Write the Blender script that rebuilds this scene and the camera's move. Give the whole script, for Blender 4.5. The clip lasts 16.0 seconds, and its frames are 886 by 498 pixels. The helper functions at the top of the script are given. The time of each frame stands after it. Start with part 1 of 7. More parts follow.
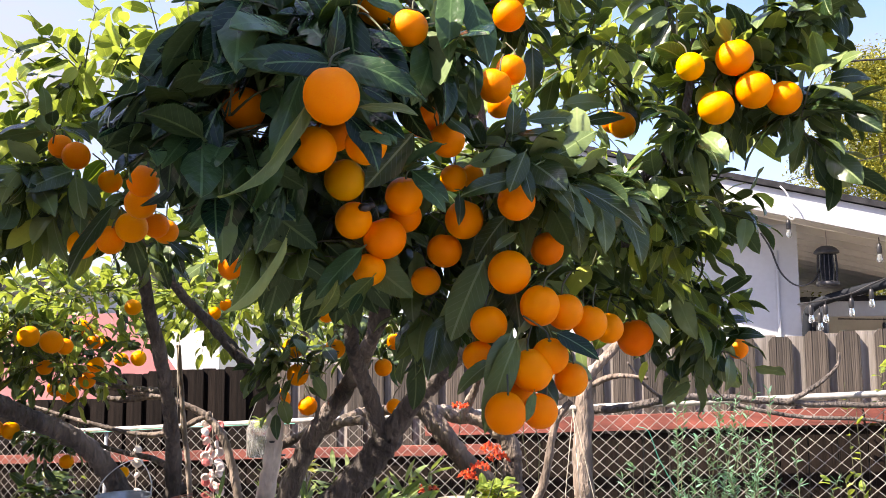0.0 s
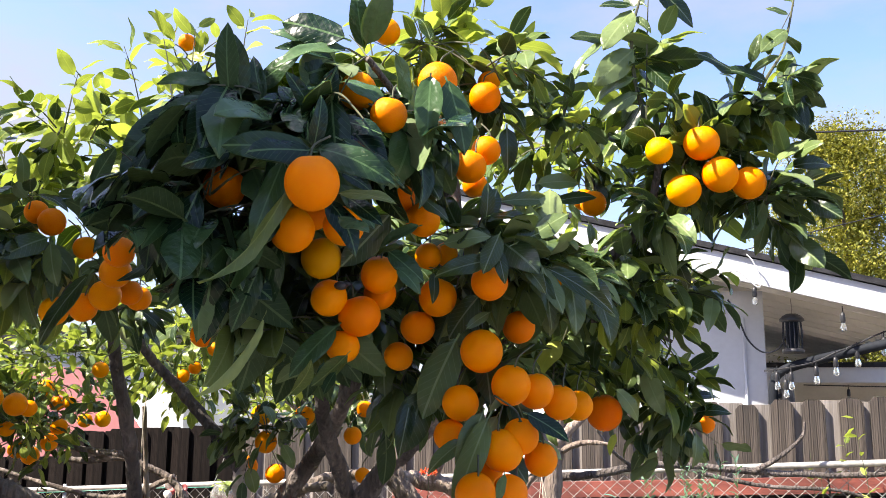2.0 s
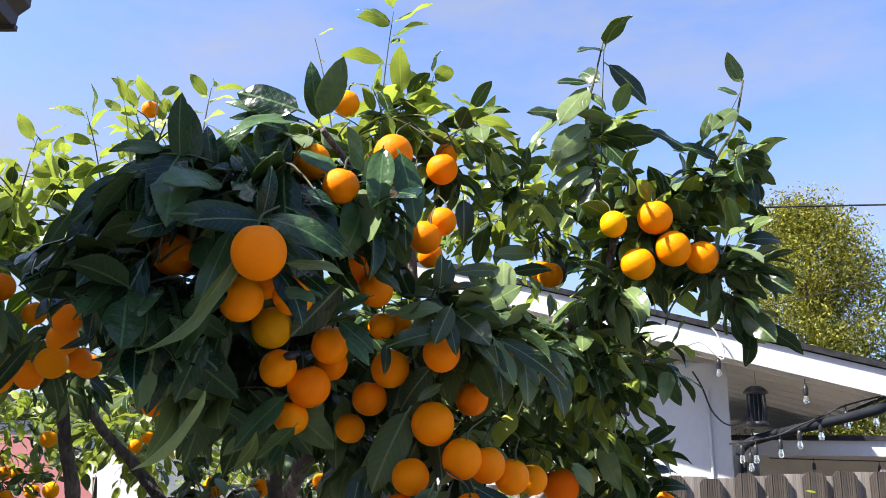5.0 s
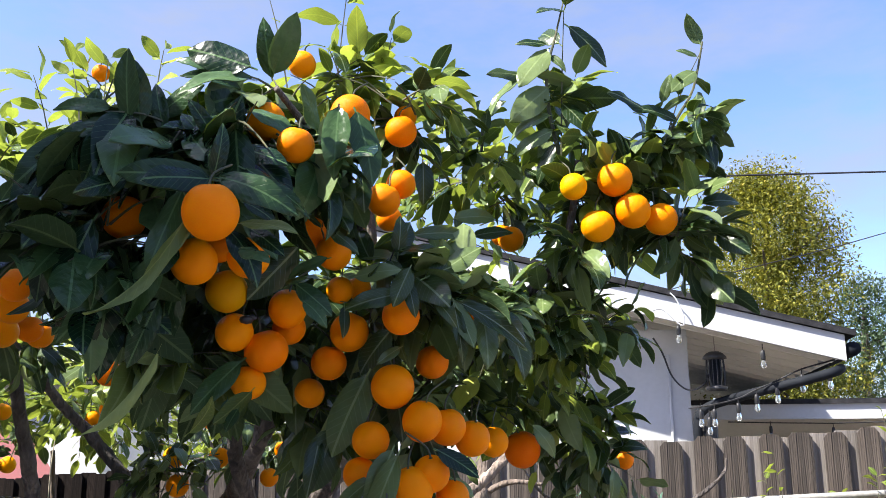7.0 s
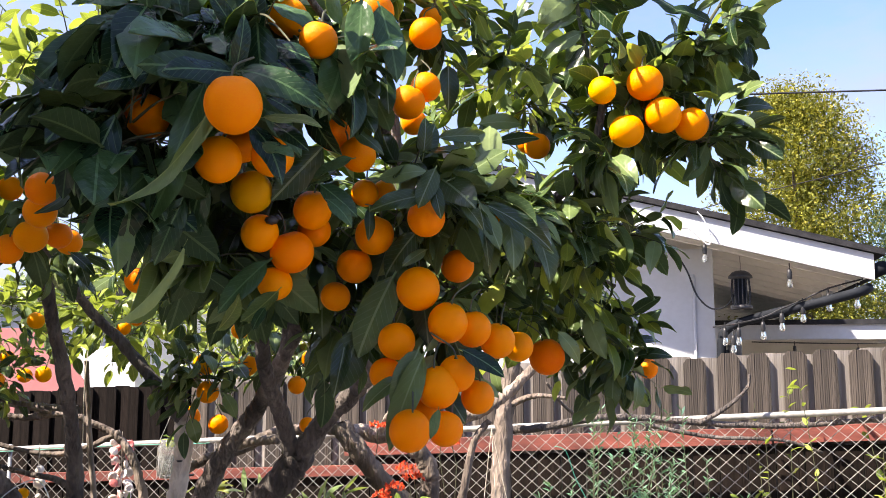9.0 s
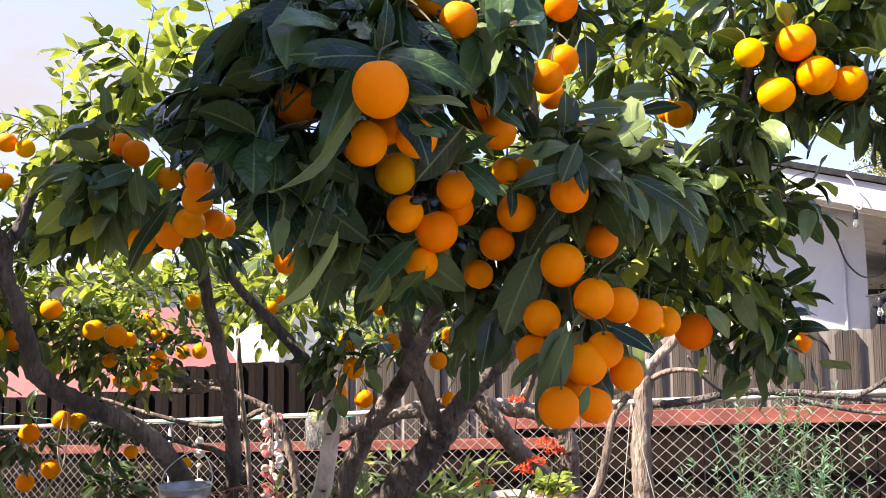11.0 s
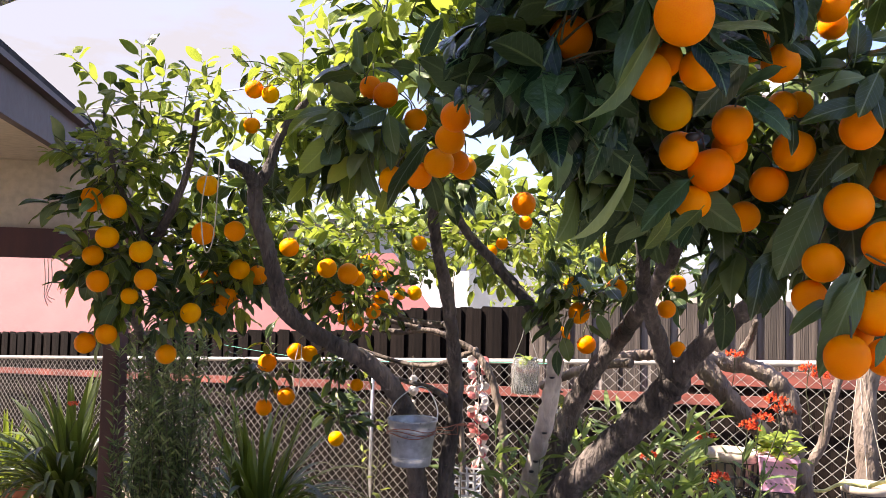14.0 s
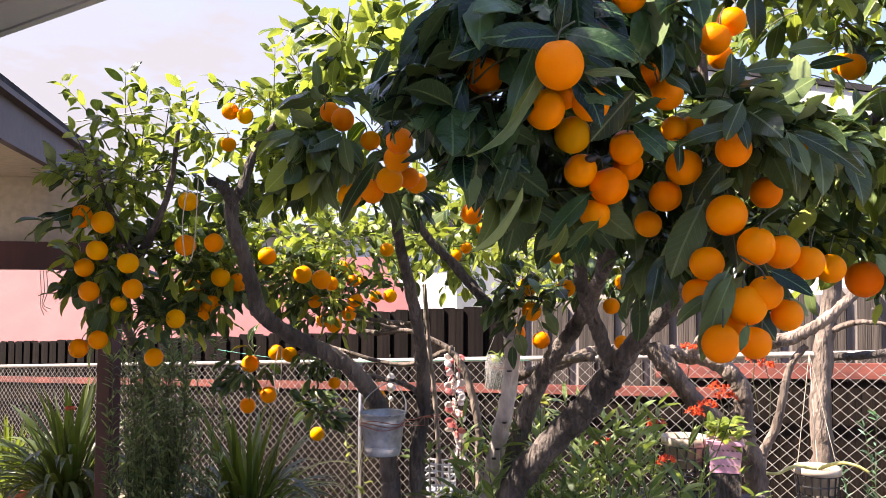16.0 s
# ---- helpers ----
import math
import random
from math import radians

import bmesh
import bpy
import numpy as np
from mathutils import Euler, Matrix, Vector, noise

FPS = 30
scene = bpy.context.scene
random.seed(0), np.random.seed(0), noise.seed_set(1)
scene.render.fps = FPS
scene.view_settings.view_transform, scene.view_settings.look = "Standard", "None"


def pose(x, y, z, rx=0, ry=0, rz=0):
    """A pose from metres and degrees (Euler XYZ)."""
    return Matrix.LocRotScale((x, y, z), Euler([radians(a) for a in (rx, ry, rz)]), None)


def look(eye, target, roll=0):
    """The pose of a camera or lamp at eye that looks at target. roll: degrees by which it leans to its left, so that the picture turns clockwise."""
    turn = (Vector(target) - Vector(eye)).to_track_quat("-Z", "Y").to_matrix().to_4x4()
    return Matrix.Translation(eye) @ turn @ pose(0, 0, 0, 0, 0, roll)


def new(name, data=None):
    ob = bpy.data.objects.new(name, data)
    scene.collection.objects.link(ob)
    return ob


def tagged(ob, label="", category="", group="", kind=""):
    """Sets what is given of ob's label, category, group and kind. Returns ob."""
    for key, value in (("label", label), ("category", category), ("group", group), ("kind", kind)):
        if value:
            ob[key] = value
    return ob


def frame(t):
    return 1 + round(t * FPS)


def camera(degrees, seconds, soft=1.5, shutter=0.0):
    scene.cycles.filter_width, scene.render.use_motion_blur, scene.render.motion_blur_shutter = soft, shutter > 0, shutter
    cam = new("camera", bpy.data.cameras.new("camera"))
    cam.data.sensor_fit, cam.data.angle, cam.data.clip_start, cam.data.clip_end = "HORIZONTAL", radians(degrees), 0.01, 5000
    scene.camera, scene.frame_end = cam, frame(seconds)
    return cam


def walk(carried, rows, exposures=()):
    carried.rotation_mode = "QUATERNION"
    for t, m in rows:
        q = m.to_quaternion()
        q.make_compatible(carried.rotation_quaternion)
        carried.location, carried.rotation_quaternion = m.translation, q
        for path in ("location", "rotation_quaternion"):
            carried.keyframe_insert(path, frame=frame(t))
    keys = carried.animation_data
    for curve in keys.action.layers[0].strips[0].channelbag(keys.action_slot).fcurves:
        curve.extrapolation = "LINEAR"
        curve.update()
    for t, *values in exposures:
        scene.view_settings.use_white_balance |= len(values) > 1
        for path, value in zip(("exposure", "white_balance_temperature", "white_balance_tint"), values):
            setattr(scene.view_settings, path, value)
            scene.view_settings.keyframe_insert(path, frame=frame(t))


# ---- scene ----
cam = camera(54.4, 16.0, 0.8)
PATH = [
    (0, (0.006, 0.053, 1.622), (0.0, 2.041, 1.838), -0.4),
    (0.5, (0.008, 0.045, 1.637), (0.033, 2.033, 1.857), -0.1),
    (1, (0.009, 0.037, 1.642), (0.058, 2.022, 1.884), 0.1),
    (1.5, (0.005, 0.029, 1.654), (0.066, 2.008, 1.939), 0.3),
    (2, (0.0, 0.024, 1.658), (0.061, 1.993, 2.001), 0.5),
    (2.5, (-0.003, 0.022, 1.659), (0.046, 1.979, 2.066), 0.6),
    (3, (-0.006, 0.029, 1.661), (0.034, 1.974, 2.123), 0.5),
    (3.2, (0.003, 0.027, 1.666), (0.037, 1.969, 2.141), 0.8),
    (5.5, (0.03, 0.021, 1.66), (0.192, 1.952, 2.158), 0.6),
    (6, (0.032, 0.023, 1.654), (0.224, 1.955, 2.137), 0.3),
    (6.5, (0.039, 0.031, 1.655), (0.244, 1.966, 2.117), 0.0),
    (7, (0.04, 0.04, 1.65), (0.251, 1.981, 2.085), -0.2),
    (7.5, (0.039, 0.053, 1.642), (0.248, 2.002, 2.041), -0.1),
    (8, (0.037, 0.061, 1.635), (0.242, 2.019, 1.987), 0.1),
    (8.2, (0.04, 0.059, 1.631), (0.241, 2.021, 1.963), 0.2),
    (10.3, (0.035, 0.062, 1.607), (0.026, 2.052, 1.808), -0.5),
    (10.5, (0.031, 0.061, 1.613), (-0.014, 2.05, 1.813), -0.5),
    (11, (0.014, 0.06, 1.622), (-0.124, 2.045, 1.824), -0.4),
    (11.5, (0.002, 0.059, 1.617), (-0.23, 2.035, 1.819), 0.0),
    (12, (-0.024, 0.063, 1.61), (-0.348, 2.028, 1.795), 0.5),
    (12.5, (-0.049, 0.07, 1.602), (-0.458, 2.021, 1.76), 1.0),
    (13, (-0.084, 0.081, 1.598), (-0.559, 2.02, 1.722), 1.3),
    (13.5, (-0.11, 0.082, 1.594), (-0.631, 2.01, 1.692), 1.5),
    (14, (-0.13, 0.05, 1.599), (-0.671, 1.973, 1.686), 1.5),
    (14.5, (-0.113, 0.008, 1.607), (-0.661, 1.929, 1.695), 1.4),
    (15, (-0.054, -0.053, 1.601), (-0.607, 1.867, 1.697), 1.3),
    (15.5, (-0.003, -0.116, 1.601), (-0.558, 1.803, 1.698), 1.0),
    (16, (0.034, -0.137, 1.605), (-0.5, 1.789, 1.695), 0.3),
]
EXPOSURES = [(0.0, 1.74, 7250, 16), (1.5, 1.7, 7100, 14), (3.0, 1.4, 6600, 10), (5.5, 1.28, 6450, 10), (7.0, 1.34, 6500, 10), (8.0, 1.48, 6800, 12), (10.5, 1.74, 7300, 17), (16.0, 1.74, 7300, 20)]
walk(cam, [(t, look(eye, target, roll)) for t, eye, target, roll in PATH], EXPOSURES)
# ---- light ----
SUN = Vector((-0.60, -0.19, 0.78)).normalized()
world = bpy.data.worlds.new("sky")
scene.world = world
world.use_nodes = True
wt = world.node_tree
wt.nodes.clear()
w_out = wt.nodes.new("ShaderNodeOutputWorld")
w_bg = wt.nodes.new("ShaderNodeBackground")
w_sky = wt.nodes.new("ShaderNodeTexSky")
w_sky.sky_type = "NISHITA"
w_sky.sun_disc = False
w_sky.sun_elevation = math.asin(SUN.z)
w_sky.sun_rotation = math.atan2(SUN.x, SUN.y)
w_sky.air_density, w_sky.dust_density, w_sky.ozone_density = 1.0, 1.6, 6.0
w_tc = wt.nodes.new("ShaderNodeTexCoord")
w_map = wt.nodes.new("ShaderNodeMapping")
w_map.inputs["Scale"].default_value = (1.2, 1.0, 3.2)
w_map.inputs["Rotation"].default_value = (0.25, 0.1, 0.4)
w_no = wt.nodes.new("ShaderNodeTexNoise")
w_no.inputs["Scale"].default_value, w_no.inputs["Detail"].default_value, w_no.inputs["Roughness"].default_value = 2.6, 8.0, 0.6
w_ramp = wt.nodes.new("ShaderNodeValToRGB")
w_ramp.color_ramp.elements[0].position, w_ramp.color_ramp.elements[1].position = 0.44, 0.74
w_ramp.color_ramp.elements[0].color, w_ramp.color_ramp.elements[1].color = (0.0, 0.0, 0.0, 1), (0.75, 0.75, 0.75, 1)
w_mix = wt.nodes.new("ShaderNodeMixRGB")
w_mix.inputs["Color2"].default_value = (1.82, 1.92, 2.22, 1)
wt.links.new(w_tc.outputs["Generated"], w_map.inputs["Vector"])
wt.links.new(w_map.outputs["Vector"], w_no.inputs["Vector"])
wt.links.new(w_no.outputs["Fac"], w_ramp.inputs["Fac"])
# thin high haze thickens towards the west side
w_sep = wt.nodes.new("ShaderNodeSeparateXYZ")
wt.links.new(w_tc.outputs["Generated"], w_sep.inputs["Vector"])
w_haze = wt.nodes.new("ShaderNodeMapRange")
w_haze.interpolation_type = "SMOOTHSTEP"
w_haze.inputs["From Min"].default_value, w_haze.inputs["From Max"].default_value = -0.12, -0.64
w_haze.inputs["To Min"].default_value, w_haze.inputs["To Max"].default_value = 0.0, 0.9
wt.links.new(w_sep.outputs["X"], w_haze.inputs["Value"])
w_add = wt.nodes.new("ShaderNodeMath")
w_add.use_clamp = True
w_low = wt.nodes.new("ShaderNodeMapRange")
w_low.interpolation_type = "SMOOTHSTEP"
w_low.inputs["From Min"].default_value, w_low.inputs["From Max"].default_value = 0.27, 0.46
w_low.inputs["To Min"].default_value, w_low.inputs["To Max"].default_value = 1.0, 0.08
wt.links.new(w_sep.outputs["Z"], w_low.inputs["Value"])
w_west = wt.nodes.new("ShaderNodeMath")
w_west.operation = "MULTIPLY"
wt.links.new(w_haze.outputs["Result"], w_west.inputs[0])
wt.links.new(w_low.outputs["Result"], w_west.inputs[1])
wt.links.new(w_west.outputs[0], w_add.inputs[0])
wt.links.new(w_ramp.outputs["Color"], w_add.inputs[1])
wt.links.new(w_add.outputs[0], w_mix.inputs["Fac"])
w_tint = wt.nodes.new("ShaderNodeMixRGB")
w_tint.blend_type = "MULTIPLY"
w_tint.inputs["Fac"].default_value = 1.0
w_tint.inputs["Color2"].default_value = (1.0, 0.95, 1.07, 1)
wt.links.new(w_sky.outputs["Color"], w_tint.inputs["Color1"])
wt.links.new(w_tint.outputs["Color"], w_mix.inputs["Color1"])
wt.links.new(w_mix.outputs["Color"], w_bg.inputs["Color"])
w_bg.inputs["Strength"].default_value = 0.13
wt.links.new(w_bg.outputs["Background"], w_out.inputs["Surface"])
sun_data = bpy.data.lights.new("sun", "SUN")
sun_data.energy, sun_data.angle, sun_data.color = 6.0, radians(0.6), (1.0, 0.95, 0.86)
sun_ob = new("sun", sun_data)
sun_ob.rotation_euler = (-SUN).to_track_quat("-Z", "Y").to_euler()

# ---- materials ----
def _nodes(name):
    m = bpy.data.materials.new(name)
    m.use_nodes = True
    nt = m.node_tree
    return m, nt, nt.nodes["Principled BSDF"]


def surface(name, c1, c2, scale=6.0, rough=0.6, metal=0.0, bump=0.2, bscale=40.0, stretch=(1, 1, 1), spec=0.5, stain=0.0, rvar=0.1, dist=0.004, vary=0.0, grit=0.62):
    """Two-scale noise surface: colour patches, fine grain relief, roughness variation and optional darker stains."""
    m, nt, bs = _nodes(name)
    tc = nt.nodes.new("ShaderNodeTexCoord")
    mp = nt.nodes.new("ShaderNodeMapping")
    mp.inputs["Scale"].default_value = stretch
    nt.links.new(tc.outputs["Object"], mp.inputs["Vector"])
    n1 = nt.nodes.new("ShaderNodeTexNoise")
    n1.inputs["Scale"].default_value, n1.inputs["Detail"].default_value = scale, 6.0
    n2 = nt.nodes.new("ShaderNodeTexNoise")
    n2.inputs["Scale"].default_value, n2.inputs["Detail"].default_value = bscale, 8.0
    for n in (n1, n2):
        nt.links.new(mp.outputs["Vector"], n.inputs["Vector"])
    ramp = nt.nodes.new("ShaderNodeValToRGB")
    ramp.color_ramp.elements[0].position, ramp.color_ramp.elements[1].position = 0.32, 0.68
    ramp.color_ramp.elements[0].color, ramp.color_ramp.elements[1].color = (*c1, 1), (*c2, 1)
    nt.links.new(n1.outputs["Fac"], ramp.inputs["Fac"])
    col = ramp.outputs["Color"]
    fine = nt.nodes.new("ShaderNodeMixRGB")
    fine.blend_type = "MULTIPLY"
    fine.inputs["Fac"].default_value = 0.55
    fr = nt.nodes.new("ShaderNodeValToRGB")
    fr.color_ramp.elements[0].position, fr.color_ramp.elements[1].position = 0.3, 0.62
    fr.color_ramp.elements[0].color = (grit, grit, grit, 1)
    nt.links.new(n2.outputs["Fac"], fr.inputs["Fac"])
    nt.links.new(col, fine.inputs["Color1"])
    nt.links.new(fr.outputs["Color"], fine.inputs["Color2"])
    col = fine.outputs["Color"]
    if stain:
        n3 = nt.nodes.new("ShaderNodeTexNoise")
        n3.inputs["Scale"].default_value, n3.inputs["Detail"].default_value = scale * 0.35, 3.0
        nt.links.new(tc.outputs["Object"], n3.inputs["Vector"])
        sr = nt.nodes.new("ShaderNodeValToRGB")
        sr.color_ramp.elements[0].position, sr.color_ramp.elements[1].position = 0.42, 0.60
        sr.color_ramp.elements[0].color = (1 - stain, 1 - stain, 1 - stain, 1)
        nt.links.new(n3.outputs["Fac"], sr.inputs["Fac"])
        mul = nt.nodes.new("ShaderNodeMixRGB")
        mul.blend_type = "MULTIPLY"
        mul.inputs["Fac"].default_value = 1.0
        nt.links.new(col, mul.inputs["Color1"])
        nt.links.new(sr.outputs["Color"], mul.inputs["Color2"])
        col = mul.outputs["Color"]
    if vary:
        oi = nt.nodes.new("ShaderNodeObjectInfo")
        hs = nt.nodes.new("ShaderNodeHueSaturation")
        mr = nt.nodes.new("ShaderNodeMapRange")
        mr.inputs["To Min"].default_value, mr.inputs["To Max"].default_value = 1 - vary, 1 + vary
        nt.links.new(oi.outputs["Random"], mr.inputs["Value"])
        nt.links.new(mr.outputs["Result"], hs.inputs["Value"])
        nt.links.new(col, hs.inputs["Color"])
        col = hs.outputs["Color"]
    nt.links.new(col, bs.inputs["Base Color"])
    rr = nt.nodes.new("ShaderNodeMapRange")
    rr.inputs["To Min"].default_value, rr.inputs["To Max"].default_value = max(0.02, rough - rvar), min(1, rough + rvar)
    nt.links.new(n2.outputs["Fac"], rr.inputs["Value"])
    nt.links.new(rr.outputs["Result"], bs.inputs["Roughness"])
    bs.inputs["Metallic"].default_value = metal
    bs.inputs["Specular IOR Level"].default_value = spec
    if bump:
        b = nt.nodes.new("ShaderNodeBump")
        b.inputs["Strength"].default_value, b.inputs["Distance"].default_value = bump, dist
        nt.links.new(n2.outputs["Fac"], b.inputs["Height"])
        nt.links.new(b.outputs["Normal"], bs.inputs["Normal"])
    return m


def leaf_material(name, dark, light, through_colour, island, gloss=0.38, thin=0.34, veins=0.5, spec=0.24):
    """Waxy leaf: lighter midrib and side veins along the blade, translucent when the sun is behind it."""
    m, nt, bs = _nodes(name)
    uv = nt.nodes.new("ShaderNodeUVMap")
    sep = nt.nodes.new("ShaderNodeSeparateXYZ")
    nt.links.new(uv.outputs["UV"], sep.inputs["Vector"])

    def math_node(op, a, b=None):
        n = nt.nodes.new("ShaderNodeMath")
        n.operation = op
        for k, v in enumerate((a, b)):
            if v is None:
                continue
            if isinstance(v, (int, float)):
                n.inputs[k].default_value = v
            else:
                nt.links.new(v, n.inputs[k])
        return n.outputs[0]

    across = math_node("ABSOLUTE", math_node("SUBTRACT", sep.outputs["X"], 0.5))
    rib = math_node("LESS_THAN", across, 0.022)
    slant = math_node("SUBTRACT", math_node("MULTIPLY", sep.outputs["Y"], 9.0), math_node("MULTIPLY", across, 7.0))
    side = math_node("LESS_THAN", math_node("FRACT", slant), 0.10)
    lines = math_node("MAXIMUM", rib, math_node("MULTIPLY", side, 0.35))
    if island:
        rnd = nt.nodes.new("ShaderNodeNewGeometry").outputs["Random Per Island"]
    else:
        rnd = nt.nodes.new("ShaderNodeObjectInfo").outputs["Random"]
    ramp = nt.nodes.new("ShaderNodeValToRGB")
    ramp.color_ramp.elements[0].color, ramp.color_ramp.elements[1].color = (*dark, 1), (*light, 1)
    ramp.color_ramp.elements[0].position, ramp.color_ramp.elements[1].position = 0.25, 0.82
    pale = ramp.color_ramp.elements.new(1.0)
    pale.color = (light[0] * 1.9, light[1] * 1.6, light[2] * 2.0, 1)
    nt.links.new(rnd, ramp.inputs["Fac"])
    tc = nt.nodes.new("ShaderNodeTexCoord")
    no = nt.nodes.new("ShaderNodeTexNoise")
    no.inputs["Scale"].default_value, no.inputs["Detail"].default_value = (6.0 if not island else 38.0), 5.0
    nt.links.new(tc.outputs["Object"], no.inputs["Vector"])
    mot = nt.nodes.new("ShaderNodeMixRGB")
    mot.blend_type = "OVERLAY"
    mot.inputs["Fac"].default_value = 0.35
    nt.links.new(ramp.outputs["Color"], mot.inputs["Color1"])
    nt.links.new(no.outputs["Fac"], mot.inputs["Color2"])
    vm = nt.nodes.new("ShaderNodeMixRGB")
    vm.inputs["Color2"].default_value = (light[0] * 1.9, light[1] * 1.7, light[2] * 1.9, 1)
    nt.links.new(math_node("MULTIPLY", lines, veins), vm.inputs["Fac"])
    nt.links.new(mot.outputs["Color"], vm.inputs["Color1"])
    nt.links.new(vm.outputs["Color"], bs.inputs["Base Color"])
    bs.inputs["Roughness"].default_value = gloss
    bs.inputs["Specular IOR Level"].default_value = spec
    b = nt.nodes.new("ShaderNodeBump")
    b.inputs["Strength"].default_value, b.inputs["Distance"].default_value = 0.42, 0.002
    pucker = nt.nodes.new("ShaderNodeTexNoise")
    pucker.inputs["Scale"].default_value, pucker.inputs["Detail"].default_value = (9.0 if not island else 60.0), 1.0
    nt.links.new(tc.outputs["Object"], pucker.inputs["Vector"])
    nt.links.new(math_node("ADD", math_node("MULTIPLY", lines, -1.3), math_node("MULTIPLY", pucker.outputs["Fac"], 2.2)), b.inputs["Height"])
    nt.links.new(b.outputs["Normal"], bs.inputs["Normal"])
    tr = nt.nodes.new("ShaderNodeBsdfTranslucent")
    tm = nt.nodes.new("ShaderNodeMixRGB")
    tm.blend_type = "MULTIPLY"
    tm.inputs["Fac"].default_value = 0.5
    tm.inputs["Color1"].default_value = (*through_colour, 1)
    hs = nt.nodes.new("ShaderNodeMapRange")
    hs.inputs["To Min"].default_value, hs.inputs["To Max"].default_value = 0.45, 1.25
    nt.links.new(rnd, hs.inputs["Value"])
    nt.links.new(hs.outputs["Result"], tm.inputs["Color2"])
    nt.links.new(tm.outputs["Color"], tr.inputs["Color"])
    mix = nt.nodes.new("ShaderNodeMixShader")
    mix.inputs["Fac"].default_value = thin
    nt.links.new(bs.outputs["BSDF"], mix.inputs[1])
    nt.links.new(tr.outputs["BSDF"], mix.inputs[2])
    nt.links.new(mix.outputs["Shader"], nt.nodes["Material Output"].inputs["Surface"])
    return m


def peel_material():
    m, nt, bs = _nodes("orange_peel")
    tc = nt.nodes.new("ShaderNodeTexCoord")
    vo = nt.nodes.new("ShaderNodeTexVoronoi")
    vo.inputs["Scale"].default_value = 620.0
    no = nt.nodes.new("ShaderNodeTexNoise")
    no.inputs["Scale"].default_value, no.inputs["Detail"].default_value = 22.0, 4.0
    for n in (vo, no):
        nt.links.new(tc.outputs["Object"], n.inputs["Vector"])
    ramp = nt.nodes.new("ShaderNodeValToRGB")
    ramp.color_ramp.elements[0].position, ramp.color_ramp.elements[1].position = 0.3, 0.75
    ramp.color_ramp.elements[0].color, ramp.color_ramp.elements[1].color = (0.94, 0.215, 0.0, 1), (0.98, 0.30, 0.0, 1)
    nt.links.new(no.outputs["Fac"], ramp.inputs["Fac"])
    oi = nt.nodes.new("ShaderNodeObjectInfo")
    hue = nt.nodes.new("ShaderNodeHueSaturation")
    mr = nt.nodes.new("ShaderNodeMapRange")
    mr.inputs["To Min"].default_value, mr.inputs["To Max"].default_value = 0.492, 0.512
    nt.links.new(oi.outputs["Random"], mr.inputs["Value"])
    nt.links.new(mr.outputs["Result"], hue.inputs["Hue"])
    nt.links.new(ramp.outputs["Color"], hue.inputs["Color"])
    # the object colour carries each fruit's tone, including sun-yellowed ones
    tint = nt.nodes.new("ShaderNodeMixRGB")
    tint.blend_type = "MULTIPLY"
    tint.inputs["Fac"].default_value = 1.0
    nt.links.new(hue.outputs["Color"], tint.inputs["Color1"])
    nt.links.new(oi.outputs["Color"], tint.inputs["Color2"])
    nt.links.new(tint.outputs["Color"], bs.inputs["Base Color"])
    bs.inputs["Roughness"].default_value = 0.42
    bs.inputs["Specular IOR Level"].default_value = 0.1
    bs.inputs["Subsurface Weight"].default_value = 0.12
    bs.inputs["Subsurface Radius"].default_value = (0.012, 0.004, 0.001)
    b = nt.nodes.new("ShaderNodeBump")
    b.inputs["Strength"].default_value, b.inputs["Distance"].default_value = 0.28, 0.0008
    nt.links.new(vo.outputs["Distance"], b.inputs["Height"])
    nt.links.new(b.outputs["Normal"], bs.inputs["Normal"])
    return m


def glass_material(name, tint=(0.9, 0.95, 0.95), rough=0.08):
    m, nt, bs = _nodes(name)
    bs.inputs["Base Color"].default_value = (*tint, 1)
    bs.inputs["Transmission Weight"].default_value = 0.9
    bs.inputs["Roughness"].default_value = rough
    bs.inputs["IOR"].default_value = 1.3
    return m


# Near leaves: same leaf as the mass, darkened for the shaded front crown.
M_LEAF_SHADED = leaf_material("shaded_citrus_leaf", (0.006, 0.021, 0.010), (0.044, 0.090, 0.030), (0.20, 0.32, 0.03), False, 0.24, 0.07, 0.9, 0.26)
# Mass leaves: lighter copy, with the sun on the rear crown in its colour.
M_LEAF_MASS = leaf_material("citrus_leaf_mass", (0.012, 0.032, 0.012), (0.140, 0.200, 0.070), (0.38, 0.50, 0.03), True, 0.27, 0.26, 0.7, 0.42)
M_LEAF_YOUNG = leaf_material("young_citrus_leaf", (0.080, 0.135, 0.020), (0.25, 0.31, 0.048), (0.38, 0.47, 0.06), True, 0.36, 0.38, 0.6, 0.35)
M_UNDER = leaf_material("leaf_underside", (0.024, 0.050, 0.020), (0.070, 0.115, 0.040), (0.30, 0.44, 0.05), False, 0.6, 0.12, 0.6)
M_UNDER_MASS = leaf_material("leaf_underside_mass", (0.035, 0.066, 0.030), (0.11, 0.17, 0.065), (0.30, 0.44, 0.05), True, 0.6, 0.14, 0.6)
M_LEAF_PALE = leaf_material("pale_citrus_leaf", (0.075, 0.115, 0.030), (0.150, 0.195, 0.050), (0.34, 0.42, 0.06), False, 0.42, 0.2, 0.6)
M_PEEL = peel_material()
M_CALYX = surface("dry_calyx", (0.05, 0.07, 0.02), (0.12, 0.11, 0.04), 60, 0.8)
M_BARK = surface("citrus_bark", (0.080, 0.064, 0.056), (0.29, 0.24, 0.212), 11, 0.85, bump=1.0, bscale=70, stretch=(1, 1, 0.3), stain=0.5, dist=0.04, grit=0.25)
